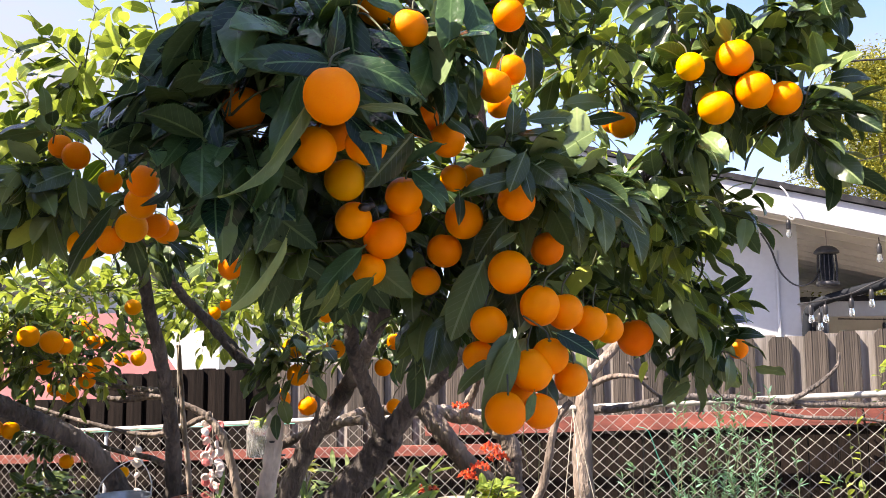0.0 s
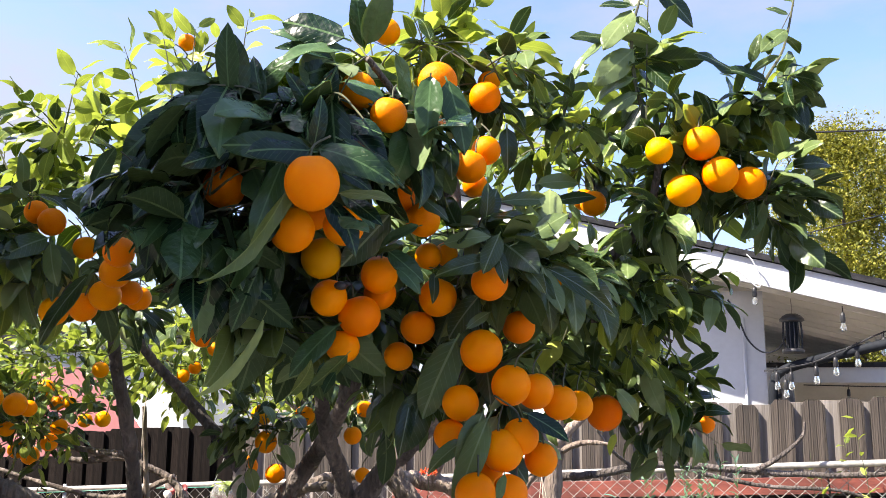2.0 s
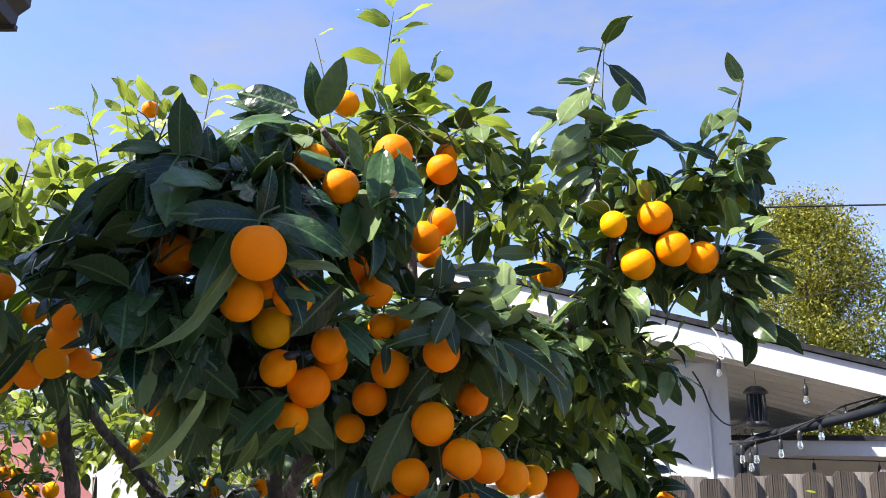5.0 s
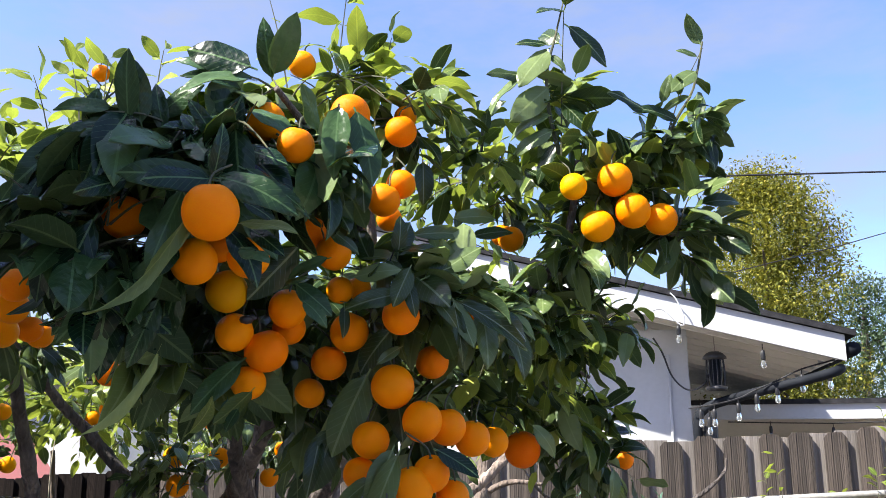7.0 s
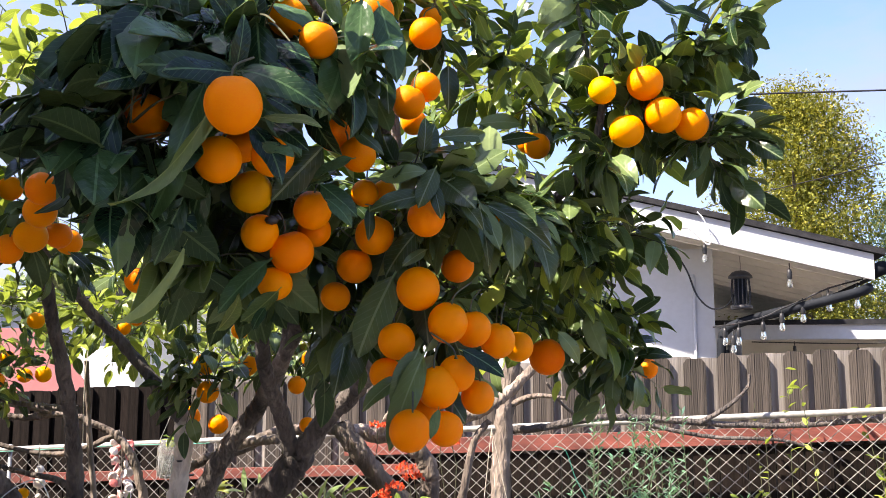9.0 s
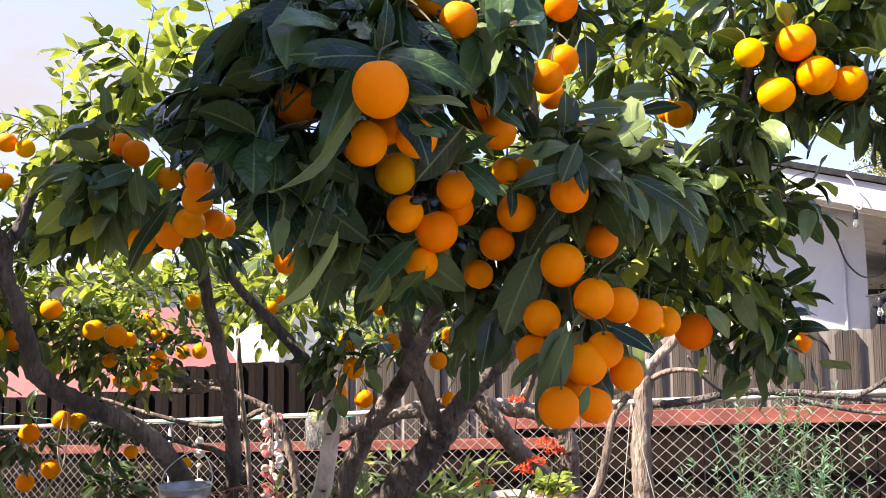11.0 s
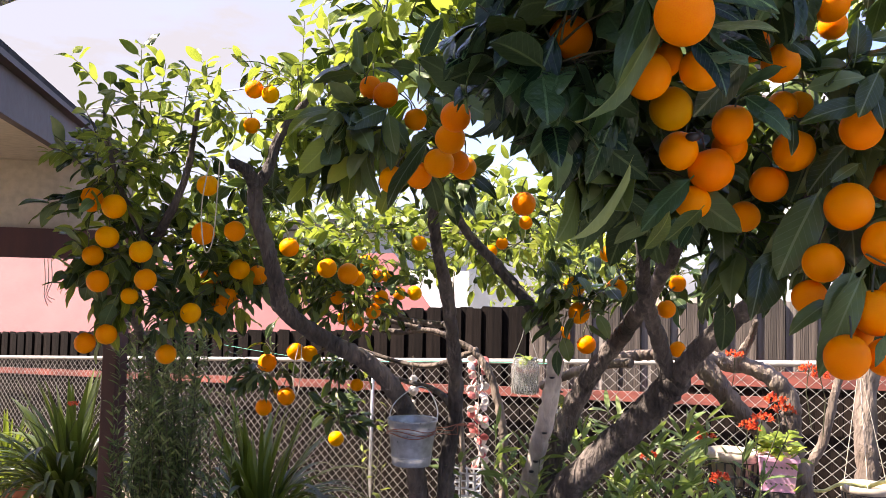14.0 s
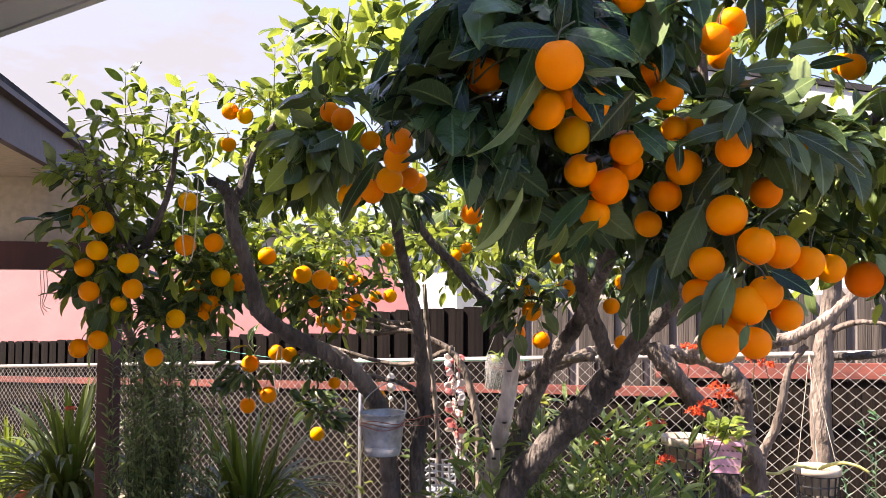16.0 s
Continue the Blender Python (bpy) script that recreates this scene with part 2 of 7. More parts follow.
# Pale bark, raised further in colour since the sun misses this trunk here.
M_BARK_SUNLIT = surface("sunlit_pale_bark", (0.62, 0.52, 0.46), (0.86, 0.78, 0.70), 11, 0.85, bump=1.0, bscale=40, stretch=(1, 1, 0.4), stain=0.4, dist=0.02, grit=0.4)
M_DEAD = surface("dead_wood", (0.15, 0.108, 0.082), (0.40, 0.32, 0.26), 9, 0.85, bump=1.0, bscale=44, stretch=(1, 1, 0.3), stain=0.6, dist=0.03, grit=0.22)
M_TWIG = surface("green_twig", (0.05, 0.06, 0.03), (0.12, 0.12, 0.06), 30, 0.7)
M_BOARD = surface("weathered_fence_wood", (0.018, 0.013, 0.010), (0.150, 0.118, 0.096), 2.0, 0.85, bump=1.0, bscale=9, stretch=(14, 14, 0.3), stain=0.45, vary=0.35, dist=0.010, grit=0.15)
# Back boards: paler than the front boards.
M_BOARD_PALE = surface("pale_fence_wood", (0.20, 0.175, 0.155), (0.38, 0.34, 0.31), 2.6, 0.85, bump=0.7, bscale=12, stretch=(14, 14, 0.35), stain=0.3, vary=0.2, dist=0.005)
M_RED = surface("faded_red_rail_paint", (0.15, 0.036, 0.027), (0.29, 0.075, 0.054), 5, 0.75, bump=0.4, bscale=30, stretch=(1, 1, 4), stain=0.4)
M_GALV = surface("galvanised_steel", (0.52, 0.54, 0.57), (0.72, 0.74, 0.77), 26, 0.34, metal=0.7, bump=0.1, bscale=70, rvar=0.14)
M_PAIL = surface("pail_steel", (0.42, 0.45, 0.49), (0.62, 0.65, 0.69), 22, 0.32, metal=0.55, bump=0.1, bscale=60, rvar=0.12, stain=0.15)
M_WIRE = surface("galvanised_wire", (0.26, 0.25, 0.23), (0.42, 0.40, 0.37), 30, 0.6, metal=0.2, bump=0.0)
M_WHITE = surface("white_house_paint", (0.50, 0.51, 0.53), (0.56, 0.57, 0.59), 2.2, 0.55, bump=0.05, bscale=26, stain=0.06, grit=0.9)
M_SOFFIT = surface("cream_soffit_paint", (0.72, 0.69, 0.63), (0.80, 0.77, 0.71), 2.5, 0.7, bump=0.1, bscale=24, stain=0.08, grit=0.9)
M_SHINGLE = surface("grey_roof_shingle", (0.016, 0.016, 0.019), (0.042, 0.042, 0.047), 14, 0.9, bump=0.6, bscale=120, stain=0.2, spec=0.2)
M_BROWN = surface("brown_trim_paint", (0.050, 0.030, 0.033), (0.085, 0.052, 0.056), 4, 0.6, bump=0.25, bscale=30, stain=0.2)
M_POST = surface("redbrown_post_paint", (0.075, 0.026, 0.022), (0.12, 0.046, 0.038), 5, 0.65, bump=0.3, bscale=34, stretch=(1, 1, 0.2), stain=0.25)
M_PATIO = surface("patio_ceiling_paint", (0.58, 0.47, 0.33), (0.70, 0.58, 0.43), 1.6, 0.75, bump=0.2, bscale=26, stain=0.25)
M_STUCCO = surface("pale_stucco", (0.60, 0.56, 0.50), (0.70, 0.66, 0.60), 2.0, 0.85, bump=0.6, bscale=60, stain=0.1)
# Only for the added bounce slabs; kept pale to throw light upwards.
M_BOUNCE_SLAB = surface("bounce_slab_concrete", (0.42, 0.40, 0.36), (0.54, 0.51, 0.47), 2.0, 0.9, bump=0.4, bscale=50, stain=0.15)
M_PINK = surface("faded_pink_roofing", (0.135, 0.021, 0.025), (0.200, 0.039, 0.041), 1.3, 0.75, bump=0.3, bscale=30, stain=0.2)
# Stained wood, its albedo pushed unnaturally low to hold the shade behind plants.
M_STAINED_SHADED = surface("shaded_stained_fence_wood", (0.007, 0.0045, 0.0035), (0.022, 0.015, 0.012), 2.6, 0.9, bump=0.9, bscale=16, stretch=(14, 14, 0.35), stain=0.35, vary=0.3, dist=0.006, grit=0.3, spec=0.12)
M_BLACK = surface("black_plastic", (0.012, 0.012, 0.014), (0.03, 0.03, 0.034), 20, 0.45, bump=0.1)
# Dark paint, lowered again in albedo to put the downspout in shade.
M_DARKMETAL = surface("shaded_dark_gutter_paint", (0.009, 0.011, 0.015), (0.018, 0.021, 0.027), 8, 0.75, bump=0.1, spec=0.12)
M_BULB = glass_material("bulb_glass")
M_JAR = glass_material("jar_glass", (0.88, 0.90, 0.89), 0.12)
M_SOIL = surface("garden_soil", (0.12, 0.095, 0.07), (0.24, 0.20, 0.15), 5, 0.95, bump=0.8, bscale=30, dist=0.02)
M_STRAP = leaf_material("strap_leaf", (0.008, 0.020, 0.007), (0.060, 0.092, 0.026), (0.30, 0.40, 0.04), True, 0.36, 0.26, 0.15, 0.45)
M_MILK = leaf_material("milkweed_leaf", (0.06, 0.11, 0.038), (0.20, 0.27, 0.10), (0.44, 0.58, 0.09), True, 0.4, 0.28, 0.5)
M_HERB = leaf_material("grey_green_herb", (0.09, 0.15, 0.05), (0.26, 0.34, 0.13), (0.25, 0.34, 0.10), True, 0.6, 0.2, 0.1)
M_FERN = leaf_material("feathery_green", (0.05, 0.12, 0.07), (0.10, 0.22, 0.13), (0.20, 0.40, 0.14), True, 0.6, 0.25, 0.1)
M_WILLOW = leaf_material("yellow_green_foliage", (0.055, 0.072, 0.013), (0.23, 0.235, 0.036), (0.36, 0.35, 0.03), True, 0.6, 0.22, 0.1)
M_DARKTREE = leaf_material("dark_tree_foliage", (0.03, 0.06, 0.03), (0.08, 0.12, 0.06), (0.12, 0.2, 0.06), True, 0.6, 0.2, 0.1)
M_FLOWER = surface("red_orange_petal", (0.50, 0.025, 0.010), (0.82, 0.12, 0.015), 60, 0.6, bump=0.1)
M_TERRA = surface("terracotta", (0.30, 0.11, 0.07), (0.42, 0.17, 0.11), 9, 0.8, stain=0.25)
M_PINKPOT = surface("pink_plastic", (0.82, 0.40, 0.56), (0.88, 0.48, 0.64), 8, 0.45, bump=0.05)
M_CREAM = surface("cream_plastic", (0.50, 0.42, 0.33), (0.60, 0.52, 0.42), 8, 0.5, bump=0.1, stain=0.15)
M_TWINE = surface("pale_twine", (0.50, 0.44, 0.34), (0.68, 0.61, 0.50), 40, 0.9, bump=0.3, bscale=200)
M_COPPER = surface("copper_wire", (0.30, 0.10, 0.06), (0.45, 0.17, 0.10), 30, 0.45, metal=0.5, bump=0.0)
M_SHELL = surface("painted_shell", (0.72, 0.60, 0.52), (0.84, 0.76, 0.70), 20, 0.5, bump=0.2)
M_SHELLRED = surface("red_petal_shell", (0.50, 0.10, 0.10), (0.66, 0.22, 0.20), 20, 0.5, bump=0.2)
M_GREENWIRE = surface("green_garden_tie", (0.03, 0.30, 0.22), (0.05, 0.42, 0.30), 20, 0.6, bump=0.0)

# ---- mesh helpers ----
class Build:
    def __init__(self):
        self.v, self.f = [], []

    def add(self, verts, faces):
        o = len(self.v)
        self.v += [tuple(p) for p in verts]
        self.f += [tuple(i + o for i in f) for f in faces]
        return self

    def box(self, c, s, m=None, bevel=0.0):
        x, y, z = (a / 2 for a in s)
        b = min(bevel, x * 0.9, y * 0.9, z * 0.9)
        pts = []
        if b:
            ring = [(-x, -y + b), (-x + b, -y), (x - b, -y), (x, -y + b), (x, y - b), (x - b, y), (-x + b, y), (-x, y - b)]
            pts = [(p, q, -z) for p, q in ring] + [(p, q, z) for p, q in ring]
            n = 8
        else:
            ring = [(-x, -y), (x, -y), (x, y), (-x, y)]
            pts = [(p, q, -z) for p, q in ring] + [(p, q, z) for p, q in ring]
            n = 4
        faces = [tuple(range(n))[::-1], tuple(range(n, 2 * n))] + [(i, (i + 1) % n, n + (i + 1) % n, n + i) for i in range(n)]
        c = Vector(c)
        rot = m if m is not None else Matrix.Identity(3)
        return self.add([c + rot @ Vector(p) for p in pts], faces)

    def tube(self, pts, radii, n=8, close=True, wob=0.0, seed=0):
        rg = random.Random(seed)
        pts = [Vector(p) for p in pts]
        if isinstance(radii, (int, float)):
            radii = [radii] * len(pts)
        ref = None
        verts, faces = [], []
        for i, p in enumerate(pts):
            d = (pts[min(i + 1, len(pts) - 1)] - pts[max(i - 1, 0)]).normalized()
            if ref is None:
                ref = d.orthogonal().normalized()
            ref = (ref - d * ref.dot(d)).normalized()
            other = d.cross(ref)
            for k in range(n):
                a = 2 * math.pi * k / n
                r = radii[i] * (1 + wob * rg.uniform(-1, 1))
                verts.append(p + ref * math.cos(a) * r + other * math.sin(a) * r)
        for i in range(len(pts) - 1):
            for k in range(n):
                faces.append((i * n + k, i * n + (k + 1) % n, (i + 1) * n + (k + 1) % n, (i + 1) * n + k))
        if close:
            faces += [tuple(range(n))[::-1], tuple(range((len(pts) - 1) * n, len(pts) * n))]
        return self.add(verts, faces)

    def lathe(self, prof, n=24, at=(0, 0, 0)):
        at = Vector(at)
        verts, faces = [], []
        for r, z in prof:
            for k in range(n):
                a = 2 * math.pi * k / n
                verts.append(at + Vector((r * math.cos(a), r * math.sin(a), z)))
        for i in range(len(prof) - 1):
            for k in range(n):
                faces.append((i * n + k, i * n + (k + 1) % n, (i + 1) * n + (k + 1) % n, (i + 1) * n + k))
        return self.add(verts, faces)

    def mesh(self, name, mat, smooth=False):
        me = bpy.data.meshes.new(name)
        me.from_pydata(self.v, [], self.f)
        me.materials.append(mat)
        if smooth:
            me.polygons.foreach_set("use_smooth", [True] * len(me.polygons))
        me.update()
        return me


def part(name, b, mat, parent, label="", smooth=False):
    ob = new(name, b if isinstance(b, bpy.types.Mesh) else b.mesh(name, mat, smooth))
    ob.parent = parent
    if label:
        tagged(ob, label)
    return ob


def thing(name, label, category, group="", kind="", at=(0, 0, 0)):
    ob = new(name)
    ob.empty_display_size = 0.1
    ob.location = at
    return tagged(ob, label, category, group, kind)


def solid(name, b, mat, label, category, group="", kind="", smooth=False):
    return tagged(new(name, b.mesh(name, mat, smooth)), label, category, group, kind)


def smooth_line(pts, steps=6):
    """A curve through the points."""
    pts = [Vector(p) for p in pts]
    out = []
    for i in range(len(pts) - 1):
        a, b, c, d = pts[max(i - 1, 0)], pts[i], pts[i + 1], pts[min(i + 2, len(pts) - 1)]
        for k in range(steps):
            t = k / steps
            out.append(0.5 * ((2 * b) + (c - a) * t + (2 * a - 5 * b + 4 * c - d) * t * t + (3 * b - a - 3 * c + d) * t * t * t))
    return out + [pts[-1]]


def limb(pts, r0, r1, n=10, seed=0, steps=9, wob=0.06):
    line = smooth_line(pts, steps)
    rg = random.Random(seed)
    m = len(line) - 1
    rad = [(r0 + (r1 - r0) * i / m) * (1 + 0.07 * rg.uniform(-1, 1)) for i in range(m + 1)]
    line = [p + Vector((rg.uniform(-1, 1), rg.uniform(-1, 1), rg.uniform(-1, 1))) * rad[i] * 0.09 for i, p in enumerate(line)]
    return Build().tube(line, rad, n, wob=wob, seed=seed)


def leaf_mesh_data(fold, curl, twist, wid, rows=9, wave=0.0, cols=5, stalk=True):
    """A blade along y: folded at the midrib, cupped, curled at the tip, with a wavy edge."""
    s = np.linspace(0, 1, rows)
    half = wid * 1.78 * s ** 0.58 * (1 - s) ** 0.74
    half[0], half[-1] = 0.012, 0.002
    v, uv = [], []
    for i in range(rows):
        bend = -curl * s[i] ** 2
        for j in range(cols):
            k = 2 * j / (cols - 1) - 1
            a = twist * s[i]
            x = k * half[i] * math.cos(fold)
            z = abs(k) ** 0.8 * half[i] * math.sin(fold) - 0.22 * half[i] * k * k + wave * k * math.sin(s[i] * 9.0 + 1.3 * k)
            v.append((x * math.cos(a) - z * math.sin(a), s[i] * (1 - 0.25 * curl * s[i]), x * math.sin(a) + z * math.cos(a) + bend))
            uv.append((0.5 + 0.5 * k * half[i] / wid, s[i]))
    f = []
    for i in range(rows - 1):
        for k in range(cols - 1):
            o = i * cols + k
            f.append((o, o + 1, o + cols + 1, o + cols))
    if stalk:
        o = len(v)
        v += [(-0.012, -0.10, 0.0), (0.012, -0.10, 0.0), (0.012, 0.01, 0.0), (-0.012, 0.01, 0.0)]
        uv += [(0.5, 0)] * 4
        f.append((o, o + 1, o + 2, o + 3))
    return np.array(v), np.array(f), np.array(uv)


LEAVES = [leaf_mesh_data(0.26, 0.22, 0.1, 0.31, wave=0.022), leaf_mesh_data(0.46, 0.38, -0.25, 0.30, wave=0.03), leaf_mesh_data(0.12, 0.14, 0.2, 0.33, wave=0.035),
          leaf_mesh_data(0.62, 0.28, 0.35, 0.30, wave=0.02), leaf_mesh_data(0.22, 0.50, -0.2, 0.32, wave=0.04)]


def strap_mesh_data(droop, wid, rows=13):
    """A long channelled strap along y that rises, arches over and hangs; even in width up to its pointed tip."""
    v, uv = [], []
    y = z = 0.0
    for i in range(rows):
        s = i / (rows - 1)
        a = droop * s ** 1.5
        if i:
            y += math.cos(a) / (rows - 1)
            z -= math.sin(a) / (rows - 1)
        half = wid * min(1.0, 0.7 + s) * (1 - max(0.0, (s - 0.62) / 0.38) ** 1.8) + 0.001
        for k in (-1, 0, 1):
            v.append((k * half, y + 0.35 * half * abs(k) * math.sin(a), z + 0.35 * half * abs(k) * math.cos(a)))
            uv.append((0.5 + 0.5 * k, s))
    f = [(3 * i + k, 3 * i + k + 1, 3 * i + k + 4, 3 * i + k + 3) for i in range(rows - 1) for k in (0, 1)]
    return np.array(v), np.array(f), np.array(uv)


STRAP = [strap_mesh_data(d, w) for d, w in ((0.35, 0.021), (0.9, 0.023), (1.7, 0.024), (2.3, 0.025), (2.8, 0.024))]
NARROW = [leaf_mesh_data(0.2, 0.3, 0.2, 0.15, 5, cols=3), leaf_mesh_data(0.3, 0.1, -0.2, 0.12, 5, cols=3)]
TINY = [leaf_mesh_data(0.2, 0.3, 0.2, 0.26, 3, cols=3, stalk=False), leaf_mesh_data(0.3, 0.1, -0.2, 0.20, 3, cols=3, stalk=False)]


def mesh_of(name, shapes, picks, mats, mat, under=None):
    """One joined mesh of many leaves: picks are indices of shapes, mats their 4 x 4 matrices; under is the paler lower skin."""
    vs, fs, uvs, skin, o = [], [], [], [], 0
    for k, m in zip(picks, mats):
        v, f, uv = shapes[k]
        m = np.asarray(m)
        for low in ((0, 1) if under else (0,)):
            vs.append((v - (0, 0, 0.012 * low)) @ m[:3, :3].T + m[:3, 3])
            g = f[:, ::-1] if low else f
            fs.append(g + o)
            uvs.append(uv[g.ravel()])
            skin.append(np.full(len(g), low))
            o += len(v)
    me = bpy.data.meshes.new(name)
    v, f, uv = np.concatenate(vs), np.concatenate(fs), np.concatenate(uvs)
    me.from_pydata(v.tolist(), [], f.tolist())
    layer = me.uv_layers.new(name="UVMap")
    layer.data.foreach_set("uv", uv.astype(np.float32).ravel())
    me.polygons.foreach_set("use_smooth", [True] * len(me.polygons))
    me.materials.append(mat)
    if under:
        me.materials.append(under)
        me.polygons.foreach_set("material_index", np.concatenate(skin).astype(np.int32))
    me.update()
    return me


def frame_of(base, way, normal, size, width=1.0):
    y = Vector(way).normalized()
    z = Vector(normal)
    z = z - y * z.dot(y)
    if z.length < 1e-4:
        z = y.orthogonal()
    z.normalize()
    x = y.cross(z)
    m = Matrix((x * size * width, y * size, z * size)).transposed().to_4x4()
    m.translation = base
    return m


# ---- ground ----
U, V = Vector((0.9415, -0.3371, 0)), Vector((0.3371, 0.9415, 0))
F0 = Vector((1.17, 4.774, 0))


def on_fence(s, back, z):
    return F0 + U * s + V * back + Vector((0, 0, z))


def ground_height(x, y):
    s = (Vector((x, y, 0)) - F0).dot(U)
    return 0.055 * 6 * math.tanh(s / 6) + 0.015 * noise.noise((x * 1.7, y * 1.7, 0))


gx = [-400, -150, -60, -30, -18] + [-12 + 0.5 * i for i in range(49)] + [18, 30, 60, 150, 400]
gb = Build()
gb.v = [(x, y + 4, ground_height(x, y + 4)) for y in gx for x in gx]
gn = len(gx)
gb.f = [(j * gn + i, j * gn + i + 1, (j + 1) * gn + i + 1, (j + 1) * gn + i) for j in range(gn - 1) for i in range(gn - 1)]
solid("ground", gb, M_SOIL, "brown garden soil sloping gently along the fence", "ground", kind="structure", smooth=True)

# ---- chain link fence ----
def rail_z(s):
    return 1.285 + 0.064 * s


link = thing("chain_link_fence", "galvanised chain link fence with a steel top rail", "fence")
S0, S1, PITCH = -10.2, 3.6, 0.0785
part("top_rail", Build().tube([on_fence(s, 0, rail_z(s)) for s in np.linspace(S0, S1, 24)], 0.017, 10), M_WIRE, link, smooth=True)
for s in (-3.72, 3.3):
    part("post", Build().tube([on_fence(s, 0.02, rail_z(s) - 1.32), on_fence(s, 0.02, rail_z(s) + 0.03)], 0.013, 10), M_GALV, link, smooth=True)
wires = Build()
HT = 1.2
for fam in (-1, 1):
    k = 0
    s = S0
    while s < S1:
        # each wire zigzags gently where it hooks its neighbour
        pts = []
        steps = 12
        for i in range(steps + 1):
            d = HT * i / steps
            ss = s + fam * d * 1.14
            if S0 <= ss <= S1:
                pts.append(on_fence(ss, fam * 0.0025, rail_z(ss) - d + 0.012))
        if len(pts) > 1:
            wires.tube([pts[0], pts[-1]], 0.0021, 4, close=False)
        s += PITCH
part("wire_mesh", wires, M_WIRE, link).update_tag()
tagged(link.children[-1], kind="stuff")

# ---- wooden fence rails (boards at the end of the file) ----
def top_z(s):
    """Top of the boards; the far panels are lower."""
    return 1.617 + 0.055 * s - (0.155 if s < -3.86 else 0.0)


wood = thing("wooden_fence", "weathered grey wooden board fence with dog-eared tops and red rails", "fence")
RISE = Matrix.Rotation(math.atan2(U.y, U.x), 3, "Z") @ Matrix.Rotation(-math.atan(0.055), 3, "Y")


def rail(s0, s1, z0, h, back):
    mid = (s0 + s1) / 2
    part("rail", Build().box(on_fence(mid, back, z0 + 0.055 * mid), (s1 - s0, 0.04, h), RISE, 0.004), M_RED, wood, "faded red painted rail")


rail(-1.45, 1.0, 1.175, 0.085, 0.205)
rail(1.004, 4.4, 1.178, 0.085, 0.205)
rail(-5.2, -0.95, 1.045, 0.06, 0.20)
rail(-10.0, -5.204, 1.045, 0.06, 0.20)

# added slab, mostly hidden: bounces sunlight up under the white house's eave
solid("pavement", Build().box(on_fence(2.0, 4.2, -0.02), (11.0, 7.2, 0.16), Matrix.Rotation(math.atan2(U.y, U.x), 3, "Z")), M_BOUNCE_SLAB, "added pale slab behind the fence, bounces sun up to the soffit", "pavement", kind="structure")

# added slab out of view: warm bounce from below for leaves and oranges
solid("pavement", Build().box(Vector((0.6, -1.9, 0.06)), (12.0, 7.2, 0.10), Matrix.Rotation(math.atan2(U.y, U.x), 3, "Z")), M_BOUNCE_SLAB, "unseen pale slab under the camera, bounces sun onto the crown", "pavement", kind="structure")

# ---- white house beyond the fence ----
E0 = Vector((3.471, 5.706, 0))


def house_at(s, back, z):
    return E0 + U * s + V * back + Vector((0, 0, z))


YAW = Matrix.Rotation(math.atan2(U.y, U.x), 3, "Z")
PITCHED = YAW @ Matrix.Rotation(math.atan(0.277), 3, "Y")
house = thing("white_house", "white painted house with an open porch eave and dark shingle roof", "house")


def rake(s):
    return 2.2 - 0.277 * s


def slab(s0, s1, b0, b1, z0, z1):
    """A roof-parallel slab between two distances along the rake and two depths."""
    v = []
    for lift in (z0, z1):
        for s, b in ((s0, b0), (s1, b0), (s1, b1), (s0, b1)):
            v.append(house_at(s, b, rake(s) + lift))
    return Build().add(v, [(3, 2, 1, 0), (4, 5, 6, 7), (0, 1, 5, 4), (1, 2, 6, 5), (2, 3, 7, 6), (3, 0, 4, 7)])


part("rake_board", slab(-3.6, 0.0, 0.0, 0.04, -0.015, 0.165), M_WHITE, house, "white rake board")
part("roof", slab(-3.6, 0.07, -0.03, 8.6, 0.172, 0.215), M_SHINGLE, house, "dark grey shingle roof")
part("soffit", slab(-3.6, 0.0, 0.042, 8.6, 0.135, 0.168), M_SOFFIT, house, "cream soffit")
for i in range(18):
    part("rafter", slab(-3.6, -0.02 - 0.02 * (i % 2), 0.40 + 0.45 * i, 0.445 + 0.45 * i, 0.0, 0.132), M_SOFFIT, house)
part("eave_board", slab(-0.018, 0.0, 0.042, 8.6, 0.02, 0.13), M_WHITE, house)
gut = Build().tube([house_at(0.055, 0.02, 2.27), house_at(0.055, 8.6, 2.27)], 0.05, 10)
part("gutter", gut, M_DARKMETAL, house, "dark gutter along the eave", True)
WC = Vector((2.660, 6.528, 0))
wl = Build().box(WC - U * 1.3 + V * 0.08 + Vector((0, 0, 1.25)), (2.6, 0.16, 2.5), YAW)
part("wall", wl, M_WHITE, house, "white painted wall")
part("side_wall", Build().box(WC - U * 2.5 + V * 3.85 + Vector((0, 0, 1.25)), (0.16, 7.3, 2.5), YAW), M_WHITE, house)
part("back_wall", Build().box(WC - U * 1.0 + V * 7.55 + Vector((0, 0, 1.225)), (3.2, 0.16, 2.45), YAW), M_SOFFIT, house)
part("conduit", Build().tube([WC - U * 0.15 - V * 0.012 + Vector((0, 0, z)) for z in (0.3, 1.5, 2.3)], 0.012, 8), M_WHITE, house, smooth=True)
dp = smooth_line([house_at(-0.02, 0.12, 2.14), (3.368, 5.750, 2.102), (3.141, 5.920, 2.033), (2.929, 6.100, 1.974), (2.733, 6.270, 1.908), (2.653, 6.330, 1.848), (2.626, 6.330, 1.770), (2.620, 6.330, 1.688)], 5) + [Vector((2.620, 6.33, 0.3))]
part("downspout", Build().tube(dp, 0.034, 12), M_DARKMETAL, house, "dark curved downspout", True)
